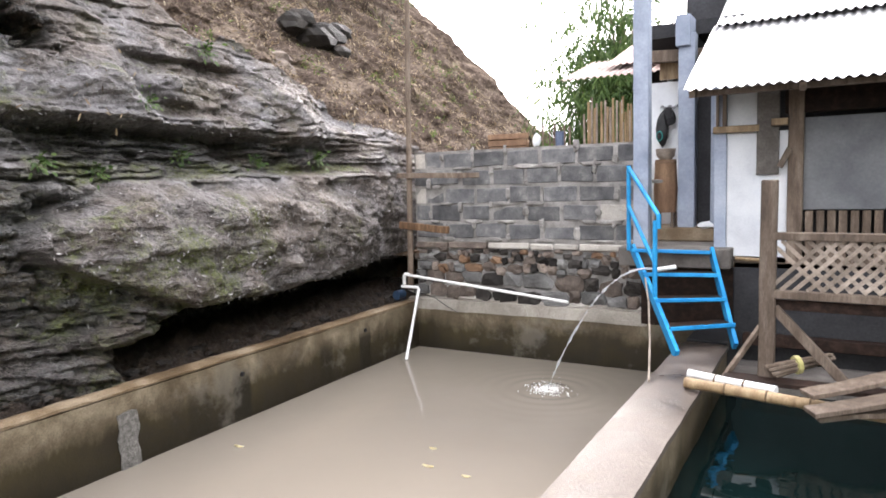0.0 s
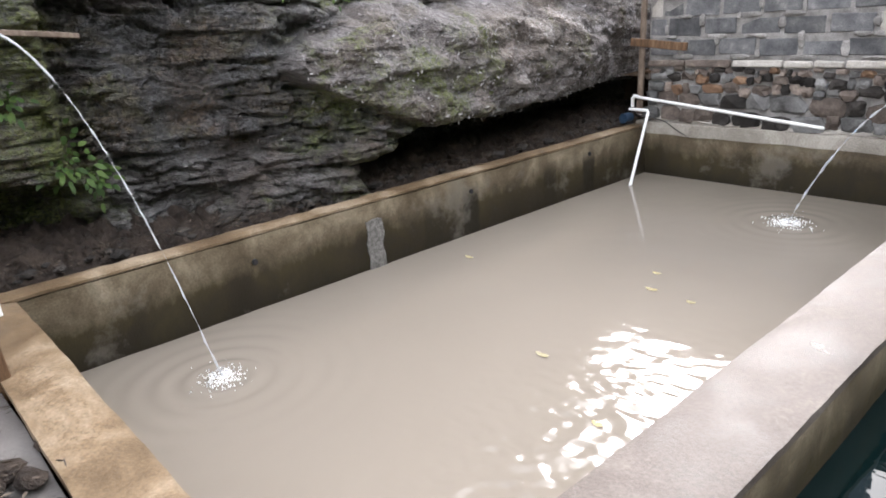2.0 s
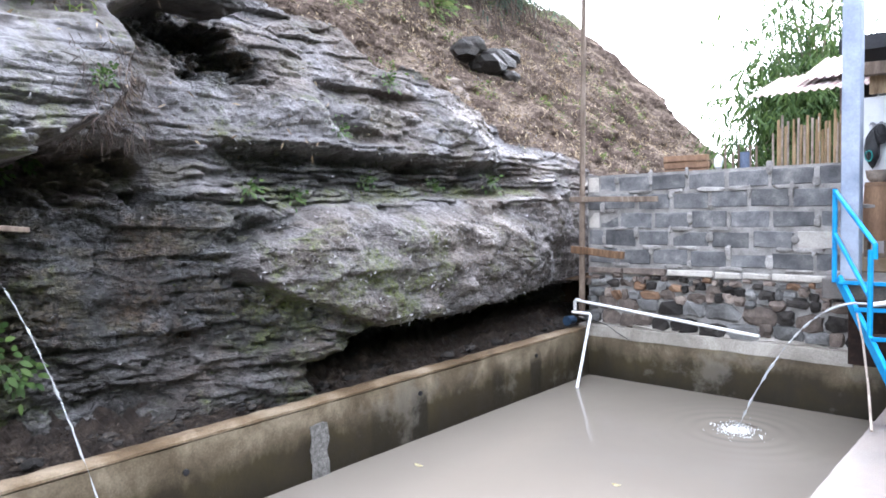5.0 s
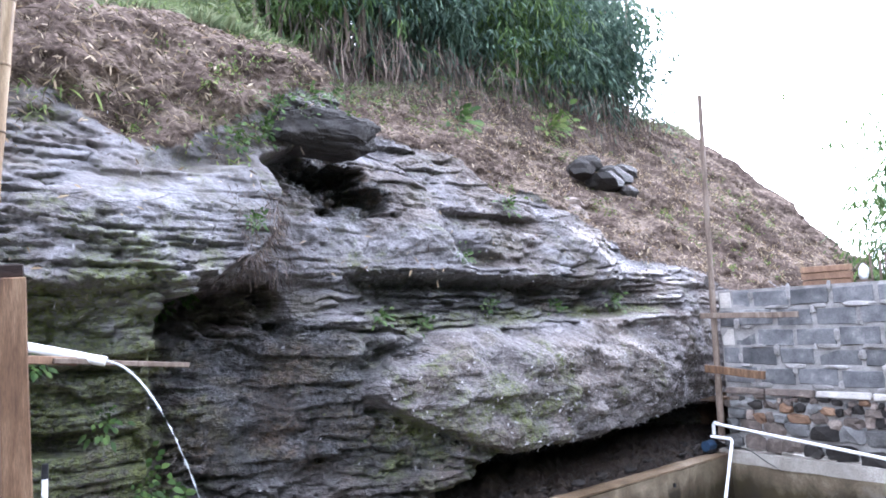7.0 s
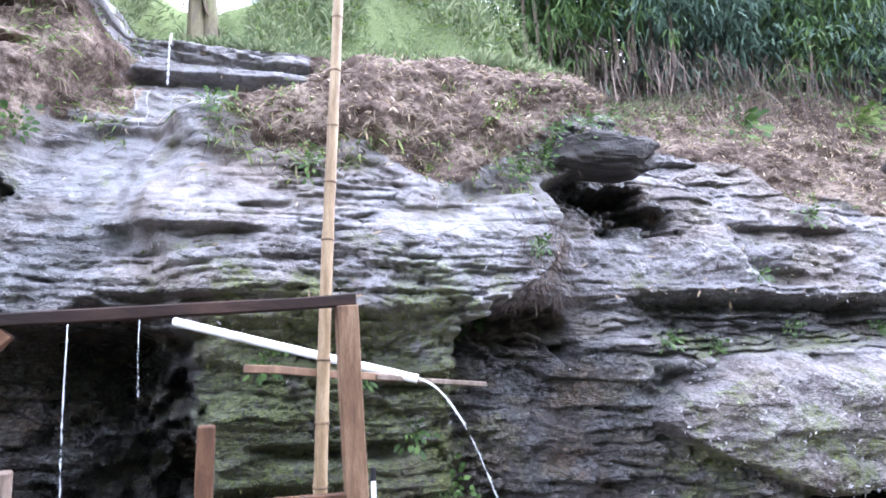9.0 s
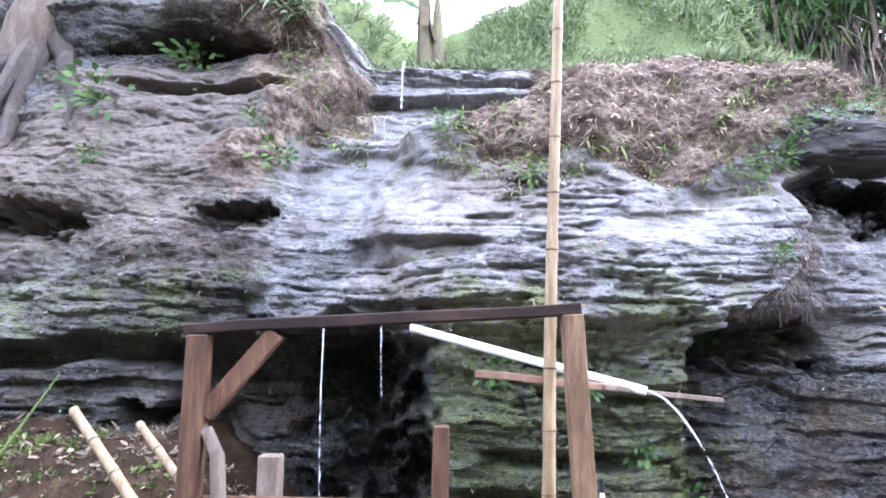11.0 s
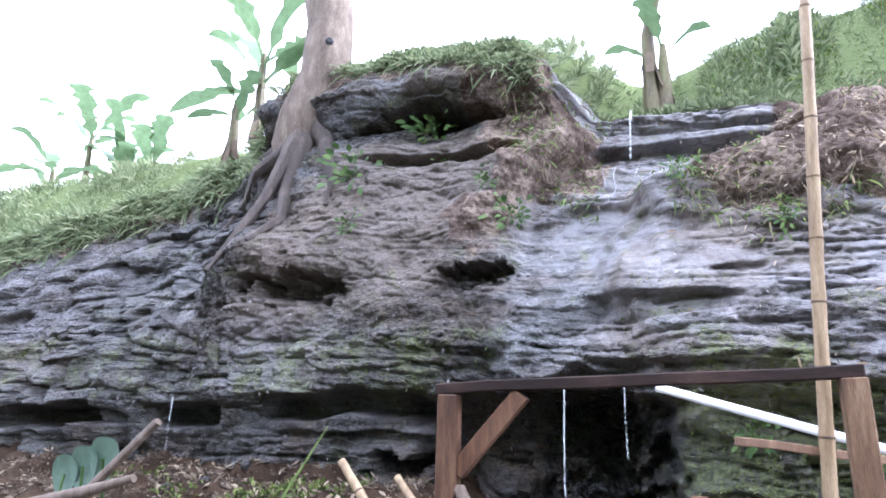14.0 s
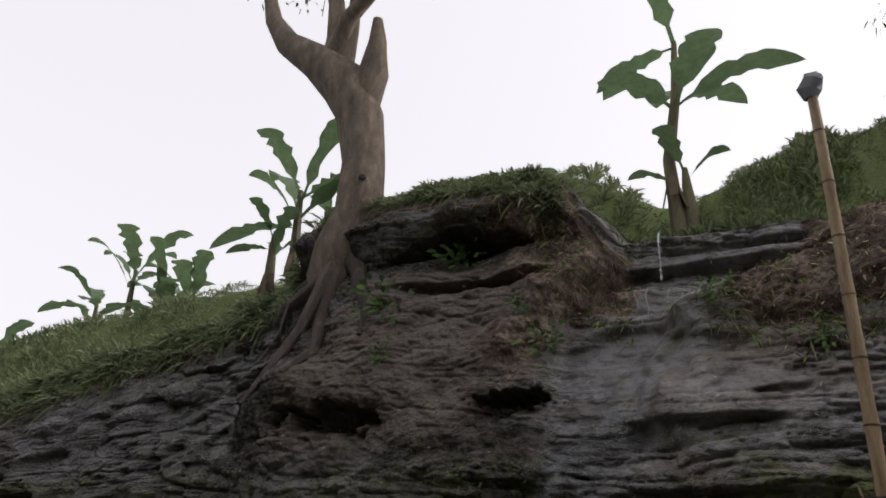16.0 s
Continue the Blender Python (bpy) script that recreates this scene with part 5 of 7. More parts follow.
def hanging_tree(name, at, height, seed, label, mat, group=""):
    """A slender forest tree or tall bamboo clump: several stems and drooping foliage down to the ground."""
    rng = np.random.default_rng(seed)
    t = thing(name, at, label, "tree", group)
    tops = []
    for k in range(7):
        a, r = rng.uniform(0, 6.28), rng.uniform(0.1, 0.8)
        p = Vector(at) + Vector((math.cos(a) * r * 0.5, math.sin(a) * r, -0.3))
        lean = Vector((rng.uniform(-0.1, 0.5), rng.uniform(-0.6, 0.6), 0))
        h = height * rng.uniform(0.45, 1.2)
        pts = [p + lean * (f ** 2) + Vector((0, 0, h * f)) for f in (0, 0.25, 0.5, 0.75, 1)]
        part("stem", tube(pts, [0.035, 0.03, 0.026, 0.02, 0.01], 6), BARK, t, smooth=True)
        tops += [pts[i].lerp(pts[i + 1], u) for i in range(1, 4) for u in ((0.1, 0.5, 0.9) if i > 1 or k % 2 else (0.8,))]
    tops = np.array([list(p) for p in tops])
    twigs = tops.repeat(9, axis=0)
    far = rng.normal(size=twigs.shape) * np.array([0.42, 0.5, 0.4]) * rng.uniform(0.3, 1.6, (len(tops), 1)).repeat(9, axis=0)
    far[:, 2] -= np.abs(far[:, 2]) * 0.5
    cc = (twigs + far).repeat(22, axis=0)
    off = rng.normal(size=cc.shape) * np.array([0.12, 0.13, 0.11]) * rng.uniform(0.5, 1.6, (len(twigs), 1)).repeat(22, axis=0)
    off[:, 2] -= np.abs(off[:, 2]) * 0.9
    foliage("crown", cc + off, off * np.array([1, 1, 0.3]) + rng.normal(size=off.shape) * 0.08 + np.array([0, 0, -0.1]), 0.15, 0.17, 0.5, mat, t, seed)["kind"] = "stuff"
    return t


forest = [hanging_tree("forest_tree", (-4.75 + 0.4 * math.sin(k * 2.1), -2.7 + k * 0.98 + 0.2 * math.sin(k * 5), 6.5 + 0.06 * k - 0.35 * (k > 4)), 3.6 + 0.8 * math.sin(k * 1.7), 300 + k,
                       "dense dark green thicket tree with drooping foliage", LEAF_DARK if k % 4 else LEAF_MID, "thicket on the hill") for k in range(8)]
for k, f in enumerate(forest):
    copy_thing(f, Matrix.Translation((-5.7 - 0.3 * math.sin(k), -2.6 + k * 1.1, 6.8 + 0.1 * k)) @ Matrix.Rotation(2.4 + k, 4, "Z") @ Matrix.Scale(1.15, 4))
DRY_ROOT = leaf_material("dry_roots", [(0.045, 0.034, 0.03), (0.1, 0.076, 0.066), (0.24, 0.19, 0.15)], 0.85, 0.1)


def understory(rng):
    n = 2600
    y = rng.uniform(-3.3, 5.2, n)
    x = -3.3 - rng.uniform(0, 1.3, n)
    z = 5.15 + 0.85 * (-3.4 - x) + rng.uniform(-0.25, 1.0, n)
    y = y + 0.25 * np.sin(y * 5.3) + 0.2 * np.sin(y * 11.7)
    return np.stack([x, y, z], -1), rng.normal(size=(n, 3)) * 0.3 + np.array([0.15, 0, -1.0])


_p, _d = understory(np.random.default_rng(77))
tagged(foliage("understory_stalks", _p, _d, 0.3 + 0.25 * np.random.default_rng(79).random(len(_p)), 0.028, 0.1, DRY_ROOT, seed=78), "dry stalks and hanging roots under the thicket", "dry grass", kind="stuff")
tree_far = hanging_tree("garden_tree", (0.75, 6.2, 1.6), 3.6, 340, "light green garden tree behind the shed", LEAF_MID)
copy_thing(tree_far, Matrix.Translation((0.15, 6.7, 1.6)) @ Matrix.Rotation(0.7, 4, "Z") @ Matrix.Scale(1.1, 4))
copy_thing(tree_far, Matrix.Translation((0.95, 6.0, 1.4)) @ Matrix.Rotation(3.1, 4, "Z") @ Matrix.Scale(1.15, 4))
copy_thing(tree_far, Matrix.Translation((1.5, 5.4, 1.1)) @ Matrix.Rotation(1.9, 4, "Z") @ Matrix.Scale(0.85, 4))


def banana_plant(name, at, height, spread, n, seed, label, lean=(0, 0), group=""):
    """A banana plant: a sheathed stem and large arching leaves with a midrib."""
    rng = random.Random(seed)
    t = thing(name, at, label, "banana plant", group)
    p = Vector(at)
    top = p + Vector((0, lean[0], height))
    stem = [p + Vector((0, 0, -0.15)), p.lerp(top, 0.35) + Vector((0, lean[1], 0)), p.lerp(top, 0.7), top]
    part("stem", tube(stem, [0.095, 0.075, 0.06, 0.035], 10, wob=0.12), STEM, t, smooth=True)
    for k in range(n):
        a = 2 * math.pi * k / n + rng.uniform(-0.4, 0.4)
        out = Vector((0.75 * math.cos(a), math.sin(a), 0))
        rise = rng.uniform(0.15, 1.7)
        root = p.lerp(top, rng.uniform(0.62, 1.0)) if k else top
        L = spread * rng.uniform(0.75, 1.15)
        W = spread * rng.uniform(0.24, 0.33)
        side = out.cross(Vector((0, 0, 1))).normalized()
        b = bmesh.new()
        rows = []
        for i in range(15):
            f = i / 14
            c = root + Vector((0, 0, -0.1)) + out * L * f * (0.95 - 0.2 * rise * f * 0.5) + Vector((0, 0, L * (rise * f - (0.25 + 0.42 * rise) * f * f)))
            w = W * (0.06 if f < 0.18 else max(0.0, math.sin(math.pi * (0.1 + 0.9 * (f - 0.18) / 0.82))) ** 0.7 * 0.5 + 0.01)
            fold = 0.12 * w
            jag = lambda: 1 + (rng.uniform(-0.55, 0.15) if 3 < i < 10 else 0)
            rows.append([b.verts.new(c - side * w * jag() - Vector((0, 0, -fold))), b.verts.new(c), b.verts.new(c + side * w * jag() + Vector((0, 0, fold)))])
        for r0, r1 in zip(rows, rows[1:]):
            b.faces.new((r0[0], r0[1], r1[1], r1[0]))
            b.faces.new((r0[1], r0[2], r1[2], r1[1]))
        part("leaf", b, LEAF_BANANA, t, smooth=True)
    b = bmesh.new()
    for k in range(6):   # dry sheaths hanging at the stem
        a = rng.uniform(0, 6.28)
        q = p.lerp(top, rng.uniform(0.12, 0.3)) + Vector((0.07 * math.cos(a), 0.07 * math.sin(a) + 0.6 * lean[1], 0))
        beam(q, q + Vector((math.cos(a) * 0.08, math.sin(a) * 0.08, -0.3)), 0.09, 0.006, 0, bm=b)
    part("dry_sheath", b, STRAW, t)
    return t


banana_plant("banana_plant", (-3.1, -13.3, 5.75), 1.5, 1.5, 9, 11, "leafy green banana plant with dry brown sheaths by the big tree")
banana_plant("banana_plant", (-3.15, -13.75, 5.7), 0.9, 1.0, 5, 12, "young banana shoot beside a larger plant")
banana_plant("banana_plant", (-3.5, -7.95, 5.75), 2.75, 1.6, 8, 13, "tall banana plant with ragged leaves above the spring", (0.25, -0.1))
banana_plant("banana_plant", (-3.55, -7.8, 5.85), 0.75, 0.9, 3, 14, "small banana shoot at the foot of a tall plant")
banana_plant("banana_plant", (-4.6, -10.3, 6.9), 0.35, 0.95, 4, 15, "small banana plant in the hilltop grass")
for k, (y, h) in enumerate(((-19.4, 1.9), (-20.4, 1.4), (-23.6, 1.6), (-18.4, 0.9), (-17.6, 0.7))):
    banana_plant("banana_plant", (-5.4, y, float(np.interp(y, TOP_Y, TOP_Z)) - 0.15), h, 1.5, 8, 20 + k, "distant banana plant on the grassy ridge", group="banana plants on the ridge")

# the big tree on the crag, roots gripping the rock
tree = thing("old_tree", (-1.95, -11.5, 5.2), "old pale-barked tree with forked limbs and gripping roots", "tree")
part("trunk", tube([(-2.0, -11.82, 4.7), (-1.95, -11.73, 5.1), (-1.92, -11.64, 5.45), (-1.95, -11.46, 6.0), (-2.0, -11.48, 6.7), (-2.0, -11.58, 7.4), (-2.0, -11.85, 8.0), (-2.0, -12.35, 8.55), (-2.0, -12.95, 9.1), (-2.1, -13.4, 9.8), (-2.2, -13.8, 11.0)],
                   [0.16, 0.33, 0.34, 0.3, 0.28, 0.31, 0.34, 0.27, 0.19, 0.14, 0.07], 20, wob=0.05), BARK, tree, smooth=True)
for name, pts, rr in (("limb", [(-2, -12.1, 8.2), (-2.1, -12.15, 9.0), (-2.2, -12.3, 9.8), (-2.2, -12.7, 11.2)], [0.2, 0.16, 0.13, 0.07]),
                      ("limb", [(-2, -11.95, 8.3), (-2.1, -11.9, 9.1), (-2.2, -11.95, 10.6)], [0.16, 0.1, 0.06]),
                      ("limb", [(-2.0, -12.1, 8.6), (-1.9, -11.85, 9.1), (-1.8, -11.35, 9.4), (-1.7, -10.95, 9.9), (-1.6, -10.7, 10.8)], [0.15, 0.12, 0.1, 0.08, 0.05]),
                      ("broken_limb", [(-2, -11.6, 7.5), (-2, -11.42, 8.1), (-2, -11.4, 8.6), (-2, -11.42, 9.0)], [0.24, 0.2, 0.13, 0.07])):
    part(name, tube(pts, rr, 12, wob=0.06), BARK, tree, smooth=True)
for k, yz in enumerate((((-11.75, 5.0), (-12.0, 4.75), (-12.3, 4.5), (-12.5, 4.1)), ((-11.55, 5.0), (-11.6, 4.5), (-11.5, 4.1), (-11.6, 3.8)), ((-11.3, 5.1), (-11.1, 4.8), (-11.0, 4.5), (-10.95, 4.2)),
                        ((-11.9, 5.1), (-12.3, 5.05), (-12.7, 4.95), (-13.0, 4.8)), ((-11.65, 4.9), (-11.8, 4.4), (-11.95, 3.9), (-12.0, 3.5)))):
    q = np.array(yz)
    x0, _ = cliff_x(q[:, 0], q[:, 1])
    pts = [(float(x) + 0.02, float(y), float(z)) for x, (y, z) in zip(x0, q)]
    part("root", tube([(-1.85, -11.6, 5.45)] + pts, [0.16, 0.1, 0.07, 0.05, 0.02], 9, wob=0.12), BARK_DARK, tree, smooth=True)
part("knot", tube([(-1.69, -11.28, 6.28), (-1.66, -11.26, 6.28)], [0.05, 0.03], 8), DARK, tree, smooth=True)
rng = np.random.default_rng(5)
c, d = clumps(rng, 36, 60, (0.5, 1.2, 0.35), 0.22)
foliage("crown", c + np.array([-1.9, -11.8, 11.3]), d, 0.11, 0.45, 0.2, LEAF_DARK, tree, 6)["kind"] = "stuff"
b = bmesh.new()
for k in range(9):
    y, z = -12.6 + 0.3 * k, 10.6 - 0.1 * (k % 3)
    tube([(-1.9, y, z), (-1.9, y + 0.02, z - 0.5), (-1.88, y, z - 1.0 - 0.2 * (k % 4))], 0.006, 5, b)
part("hanging_roots", b, BARK, tree)

# grass on the hill top and hanging over the brow
rng = np.random.default_rng(8)


def on_hill(y, back):
    i = np.clip(np.searchsorted(hy, y), 0, len(hy) - 1)
    j = np.clip(np.searchsorted(bs, back), 0, len(bs) - 1)
    return np.stack([cx[i, 0] - back, y, HZ[i, j]], -1)


def grass_on(name, y0, y1, b0, b1, n, size, mat, label, width=0.1):
    y, b = rng.uniform(y0, y1, n), b0 + (b1 - b0) * rng.uniform(0, 1, n) ** 1.5
    tall = np.clip(0.75 + 0.6 * fbm(y * 1.6, b * 1.6, 0, 3, 191), 0.3, 1.5)
    d = rng.normal(size=(n, 3)) * 0.5 + np.array([0.15, 0, 1.0])
    ob = foliage(name, on_hill(y, b), d, size * tall, width, 0.4, mat, seed=int(n))
    return tagged(ob, label, "grass", kind="stuff")


grass_on("hill_grass", -26, -11.8, 0.0, 4.5, 38000, 0.28, GRASS, "long green grass on the ridge")
grass_on("crag_grass", -11.9, -8.3, -0.05, 3.5, 18000, 0.15, GRASS, "green grass on top of the crag")
grass_on("spring_grass", -8.9, -3.0, 0.05, 5.0, 34000, 0.25, GRASS, "tall grass behind the spring")
grass_on("brow_shrubs", -7.9, -2.0, 0.5, 5.5, 16000, 0.1, LEAF_LIGHT, "low green shrubs on the hill", 0.4)


def on_cliff(y, z, out=0.01):
    x, zones = cliff_x(y, z)
    return np.stack([x + out, y, z], -1), zones


n = 9000
y = rng.uniform(-24, -12.2, n)
z = np.interp(y, CREST_Y, CREST_Z) - 0.55 * rng.uniform(0, 1, n) ** 2
p, zo = on_cliff(y, z, 0.0)
tagged(foliage("brow_grass", p, rng.normal(size=p.shape) * 0.5 + np.array([0.5, 0, 0.6]), 0.28, 0.08, 0.6, GRASS, seed=14), "grass hanging over the rock's brow", "grass", kind="stuff")
n = 5000
y = rng.uniform(-11.8, -8.9, n)
z = np.interp(y, CREST_Y, CREST_Z) - 0.5 * rng.uniform(0, 1, n) ** 1.5
p, zo = on_cliff(y, z, 0.0)
tagged(foliage("crag_brow_grass", p, rng.normal(size=p.shape) * 0.5 + np.array([0.5, 0, 0.5]), 0.2, 0.09, 0.6, GRASS, seed=11), "grass and dry stalks over the crag's brow", "grass", kind="stuff")
# dry litter and straw on the slopes
n = 32000
y, v = rng.uniform(-8.0, 6.5, n), rng.uniform(0, 1, n)
z = 2.4 + v * (np.interp(y, CREST_Y, CREST_Z) - 2.4)
p, zo = on_cliff(y, z, 0.015)
keep = rng.uniform(0, 1, n) < zo["soil"] * 0.75 + 0.03
p = p[keep]
d = rng.normal(size=p.shape) * np.array([0.5, 1, 0.7]) + np.array([0.3, 0, -0.4])
tagged(foliage("slope_litter", p, d, 0.06, 0.2, 0.1, STRAW, seed=3), "dry leaf litter and straw on the slope", "litter", kind="stuff")
n = 7000
y = rng.uniform(-8.0, 5.0, n)
z = 3.3 + rng.uniform(0, 1, n) * (np.interp(y, CREST_Y, CREST_Z) - 3.3)
p, zo = on_cliff(y, z, 0.0)
p = p[rng.uniform(0, 1, n) < zo["soil"]]
d = rng.normal(size=p.shape) * np.array([0.5, 0.8, 0.6]) + np.array([0.5, 0, 0.1])
tagged(foliage("dry_stalks", p, d, 0.15, 0.04, 0.4, STRAW, seed=4), "tangled dry grass stalks on the mound", "dry grass", kind="stuff")
# pale fallen leaves and small weeds among the litter
n = 32000
y, v = rng.uniform(-8.0, 6.5, n), rng.uniform(0, 1, n)
z = 2.5 + v * (np.interp(y, CREST_Y, CREST_Z) - 2.5)
p, zo = on_cliff(y, z, 0.03)
thick = step(-0.3, 0.5, fbm(y * 1.1, z * 1.1, 3, 4, 195))
pick = rng.uniform(0, 1, n)
on = p[pick < (zo["soil"] * (0.12 + 0.6 * step(-2.2, -0.6, y)) + 0.015) * (0.3 + 0.7 * thick)]
tagged(foliage("fallen_leaves", on, rng.normal(size=on.shape) * np.array([0.5, 1, 0.8]) + np.array([0.3, 0, -0.3]), 0.065, 0.2, 0.15, PALE_LEAF, seed=15), "pale tan fallen bamboo leaves on the slope", "litter", kind="stuff")
on = p[(pick > 0.93) & (zo["soil"] > 0.25) & (step(0.0, 0.6, fbm(y * 1.7, z * 1.9, 8, 4, 197)) > rng.uniform(0.2, 1, n))]
on = (on[:, None, :] + rng.normal(size=(len(on), 9, 3)) * 0.03).reshape(-1, 3)
tagged(foliage("slope_weeds", on, rng.normal(size=on.shape) * 0.6 + np.array([0.6, 0, 0.4]), 0.045, 0.35, 0.35, LEAF_LIGHT, seed=16), "small yellow-green weeds on the slope", "weeds", kind="stuff")
# pale chips and wet leaf scraps stuck to the rock
n = 18000
y, z = rng.uniform(-13.0, 1.0, n), rng.uniform(0.95, 3.9, n)
p, zo = on_cliff(y, z, 0.004)
lobe = step(-4.5, -4.1, y) * step(2.15, 1.9, z)
keep = (rng.uniform(0, 1, n) < 0.08 + 0.5 * lobe + 0.25 * step(-5, -3.5, y)) & (zo["damp_shade"] < 0.75 + 0.25 * (rng.uniform(0, 1, n) < 0.15)) & (z < np.interp(y, CREST_Y, CREST_Z))
p = p[keep]
d = rng.normal(size=p.shape) * np.array([0.25, 1, 0.8]) + np.array([0.1, 0.3, -0.3])
tagged(foliage("rock_chips", p, d, 0.035, 0.28, 0.05, CHIP, seed=10), "pale chips and wet leaf scraps on the rock", "litter", kind="stuff")
# moss and small green growth on the face
n = 30000
y, z = rng.uniform(-13, 0.5, n), rng.uniform(0.7, 3.6, n)
p, zo = on_cliff(y, z, 0.0)
patch = fbm(y * 1.3, z * 1.6, 0, 3, 181)
keep = (rng.uniform(0, 1, n) < np.clip(zo["moss"] * 0.8 + 0.04, 0, 1) * step(0.1, 0.6, patch)) & (z < np.interp(y, CREST_Y, CREST_Z))
p = p[keep]
d = rng.normal(size=p.shape) * 0.5 + np.array([0.6, 0, 0.1])
tagged(foliage("rock_moss", p, d, 0.026, 0.55, 0.3, LEAF_MOSS, seed=9), "tufts of moss and seedlings on the rock", "moss", kind="stuff")


rr_ = lambda r, n: r.uniform(0.1, 0.45, (n, 1))


def rock_plant(y, z, size, seed, label, mat=None, n=70, out=0.02):
    p, _ = on_cliff(np.array([y]), np.array([z]), out)
    base = p[0]
    t = thing("rock_plant", tuple(base), label, "plant", "plants on the rock")
    r = np.random.default_rng(seed)
    dd = r.normal(size=(n, 3)) * 0.7 + np.array([0.7, 0, 0.35])
    part("stem", tube([base, base + np.array([0.3, 0.02, 0.1]) * size], 0.004, 5), STEM, t)
    foliage("leaf_tuft", base + dd * size * rr_(r, n), dd, size * 0.26, 0.5, 0.4, mat or LEAF_MID, t, seed)["kind"] = "stuff"
    return t


PLANTS = ((-4.5, 4.12, 0.2), (-4.8, 4.02, 0.2), (-4.25, 4.18, 0.16), (-3.95, 4.1, 0.14), (-4.95, 3.75, 0.22), (-4.6, 3.9, 0.18), (-4.2, 3.95, 0.14), (-5.2, 3.6, 0.2), (-5.65, 2.35, 0.22), (-5.4, 2.45, 0.2), (-5.25, 2.9, 0.16), (-10.1, 5.1, 0.4), (-9.05, 3.95, 0.3),
          (-10.6, 3.9, 0.2), (-10.75, 4.5, 0.4), (-9.3, 4.3, 0.18), (-9.9, 4.7, 0.16), (-3.5, 2.15, 0.15), (-4.1, 2.2, 0.16), (-1.6, 2.25, 0.18), (-0.8, 2.3, 0.2), (-2.6, 2.3, 0.13),
          (-5.75, 1.0, 0.22), (-5.95, 1.15, 0.25), (-6.2, 1.6, 0.2), (-6.6, 2.0, 0.16), (-7.2, 2.1, 0.2), (-3.0, 2.75, 0.14), (-1.2, 4.9, 0.5), (-1.9, 3.4, 0.2), (-6.9, 3.6, 0.16), (-7.6, 4.1, 0.2))
for k, (y, z, s) in enumerate(PLANTS):
    rock_plant(y, z, s, 400 + k, "small green plant rooted in the rock face" if s < 0.3 else "bushy green plant hanging from the rock face")
rock_plant(1.3, 5.3, 0.6, 450, "bright green fern on the bank under the thicket", LEAF_LIGHT, 110)
n = 5200   # dry and green fringe where the slopes break off
y = np.concatenate([rng.uniform(-9.3, -8.3, n // 4), rng.uniform(-7.9, -7.4, n // 8), rng.uniform(-7.7, -4.6, n // 4), rng.uniform(-11.6, -8.9, n // 8)])
top_ = np.interp(y, CREST_Y, CREST_Z)
z = np.concatenate([top_[:n // 4] - rng.uniform(0, 1.6, n // 4), rng.uniform(3.8, 5.0, n // 8), rng.uniform(3.55, 3.85, n // 4) + 0.1 * rng.normal(size=n // 4), top_[-(n // 8):] - 0.35 * rng.random(n // 8)])
p, _ = on_cliff(y, np.minimum(z, top_), 0.0)
p = p[fbm(y * 2.3, z * 2.3, 0, 3, 411) > -0.1]
tagged(foliage("edge_straw", p[::2], rng.normal(size=p[::2].shape) * 0.5 + np.array([0.5, 0, -0.2]), 0.16, 0.05, 0.5, STRAW, seed=17), "dry grass fringe on the soil edges", "dry grass", kind="stuff")
tagged(foliage("edge_grass", p[1::2], rng.normal(size=p[1::2].shape) * 0.5 + np.array([0.5, 0, 0.2]), 0.12, 0.12, 0.5, LEAF_LIGHT, seed=18), "yellow-green grass on the soil edges", "grass", kind="stuff")
n = 2600   # ragged skyline of the litter slope
y = rng.uniform(-3.0, 8.5, n)
z = np.interp(y, CREST_Y, CREST_Z) - 0.5 * rng.random(n) ** 2
p, _ = on_cliff(y, z, 0.0)
tagged(foliage("skyline_grass", p, rng.normal(size=p.shape) * 0.5 + np.array([0.2, 0, 0.7]), 0.2, 0.08, 0.5, GRASS, seed=19), "wispy grass on the slope's skyline", "grass", kind="stuff")
# dead grass hanging under the block's edge
n = 700
y = rng.uniform(-5.4, -4.7, n)
z = rng.uniform(2.55, 3.2, n)
p, _ = on_cliff(y, z, 0.02)
tagged(foliage("hanging_straw", p, rng.normal(size=p.shape) * 0.45 + np.array([0.2, 0, -0.6]), 0.13, 0.04, 0.25, DRY_ROOT, seed=12), "dead grass hanging over the rock edge", "dry grass", kind="stuff")

# ---- running water ----


def jet(name, pts, r, label, seed=0, category="water jet"):
    """A falling thread of water that breaks into beads."""
    t = thing(name, pts[0], label, category)
    rr = random.Random(seed)
    n = 60
    P = []
    for k in range(n + 1):
        f = k / n * (len(pts) - 1)
        i = min(int(f), len(pts) - 2)
        P.append(Vector(pts[i]).lerp(Vector(pts[i + 1]), f - i) + Vector((rr.uniform(-1, 1), rr.uniform(-1, 1), 0)) * 0.004 * k / n)
    R = [r * (1 if k < n * 0.35 else rr.choice((0.12, 0.35, 0.6, 0.9, 1.2))) for k in range(n + 1)]
    part("stream", tube(P, R, 8), SPRAY, t, smooth=True)
    return t


def arc(p, v, t1, n=16):
    return [(p[0] + v[0] * t, p[1] + v[1] * t, p[2] + v[2] * t - 4.905 * t * t) for t in [t1 * k / n for k in range(n + 1)]]


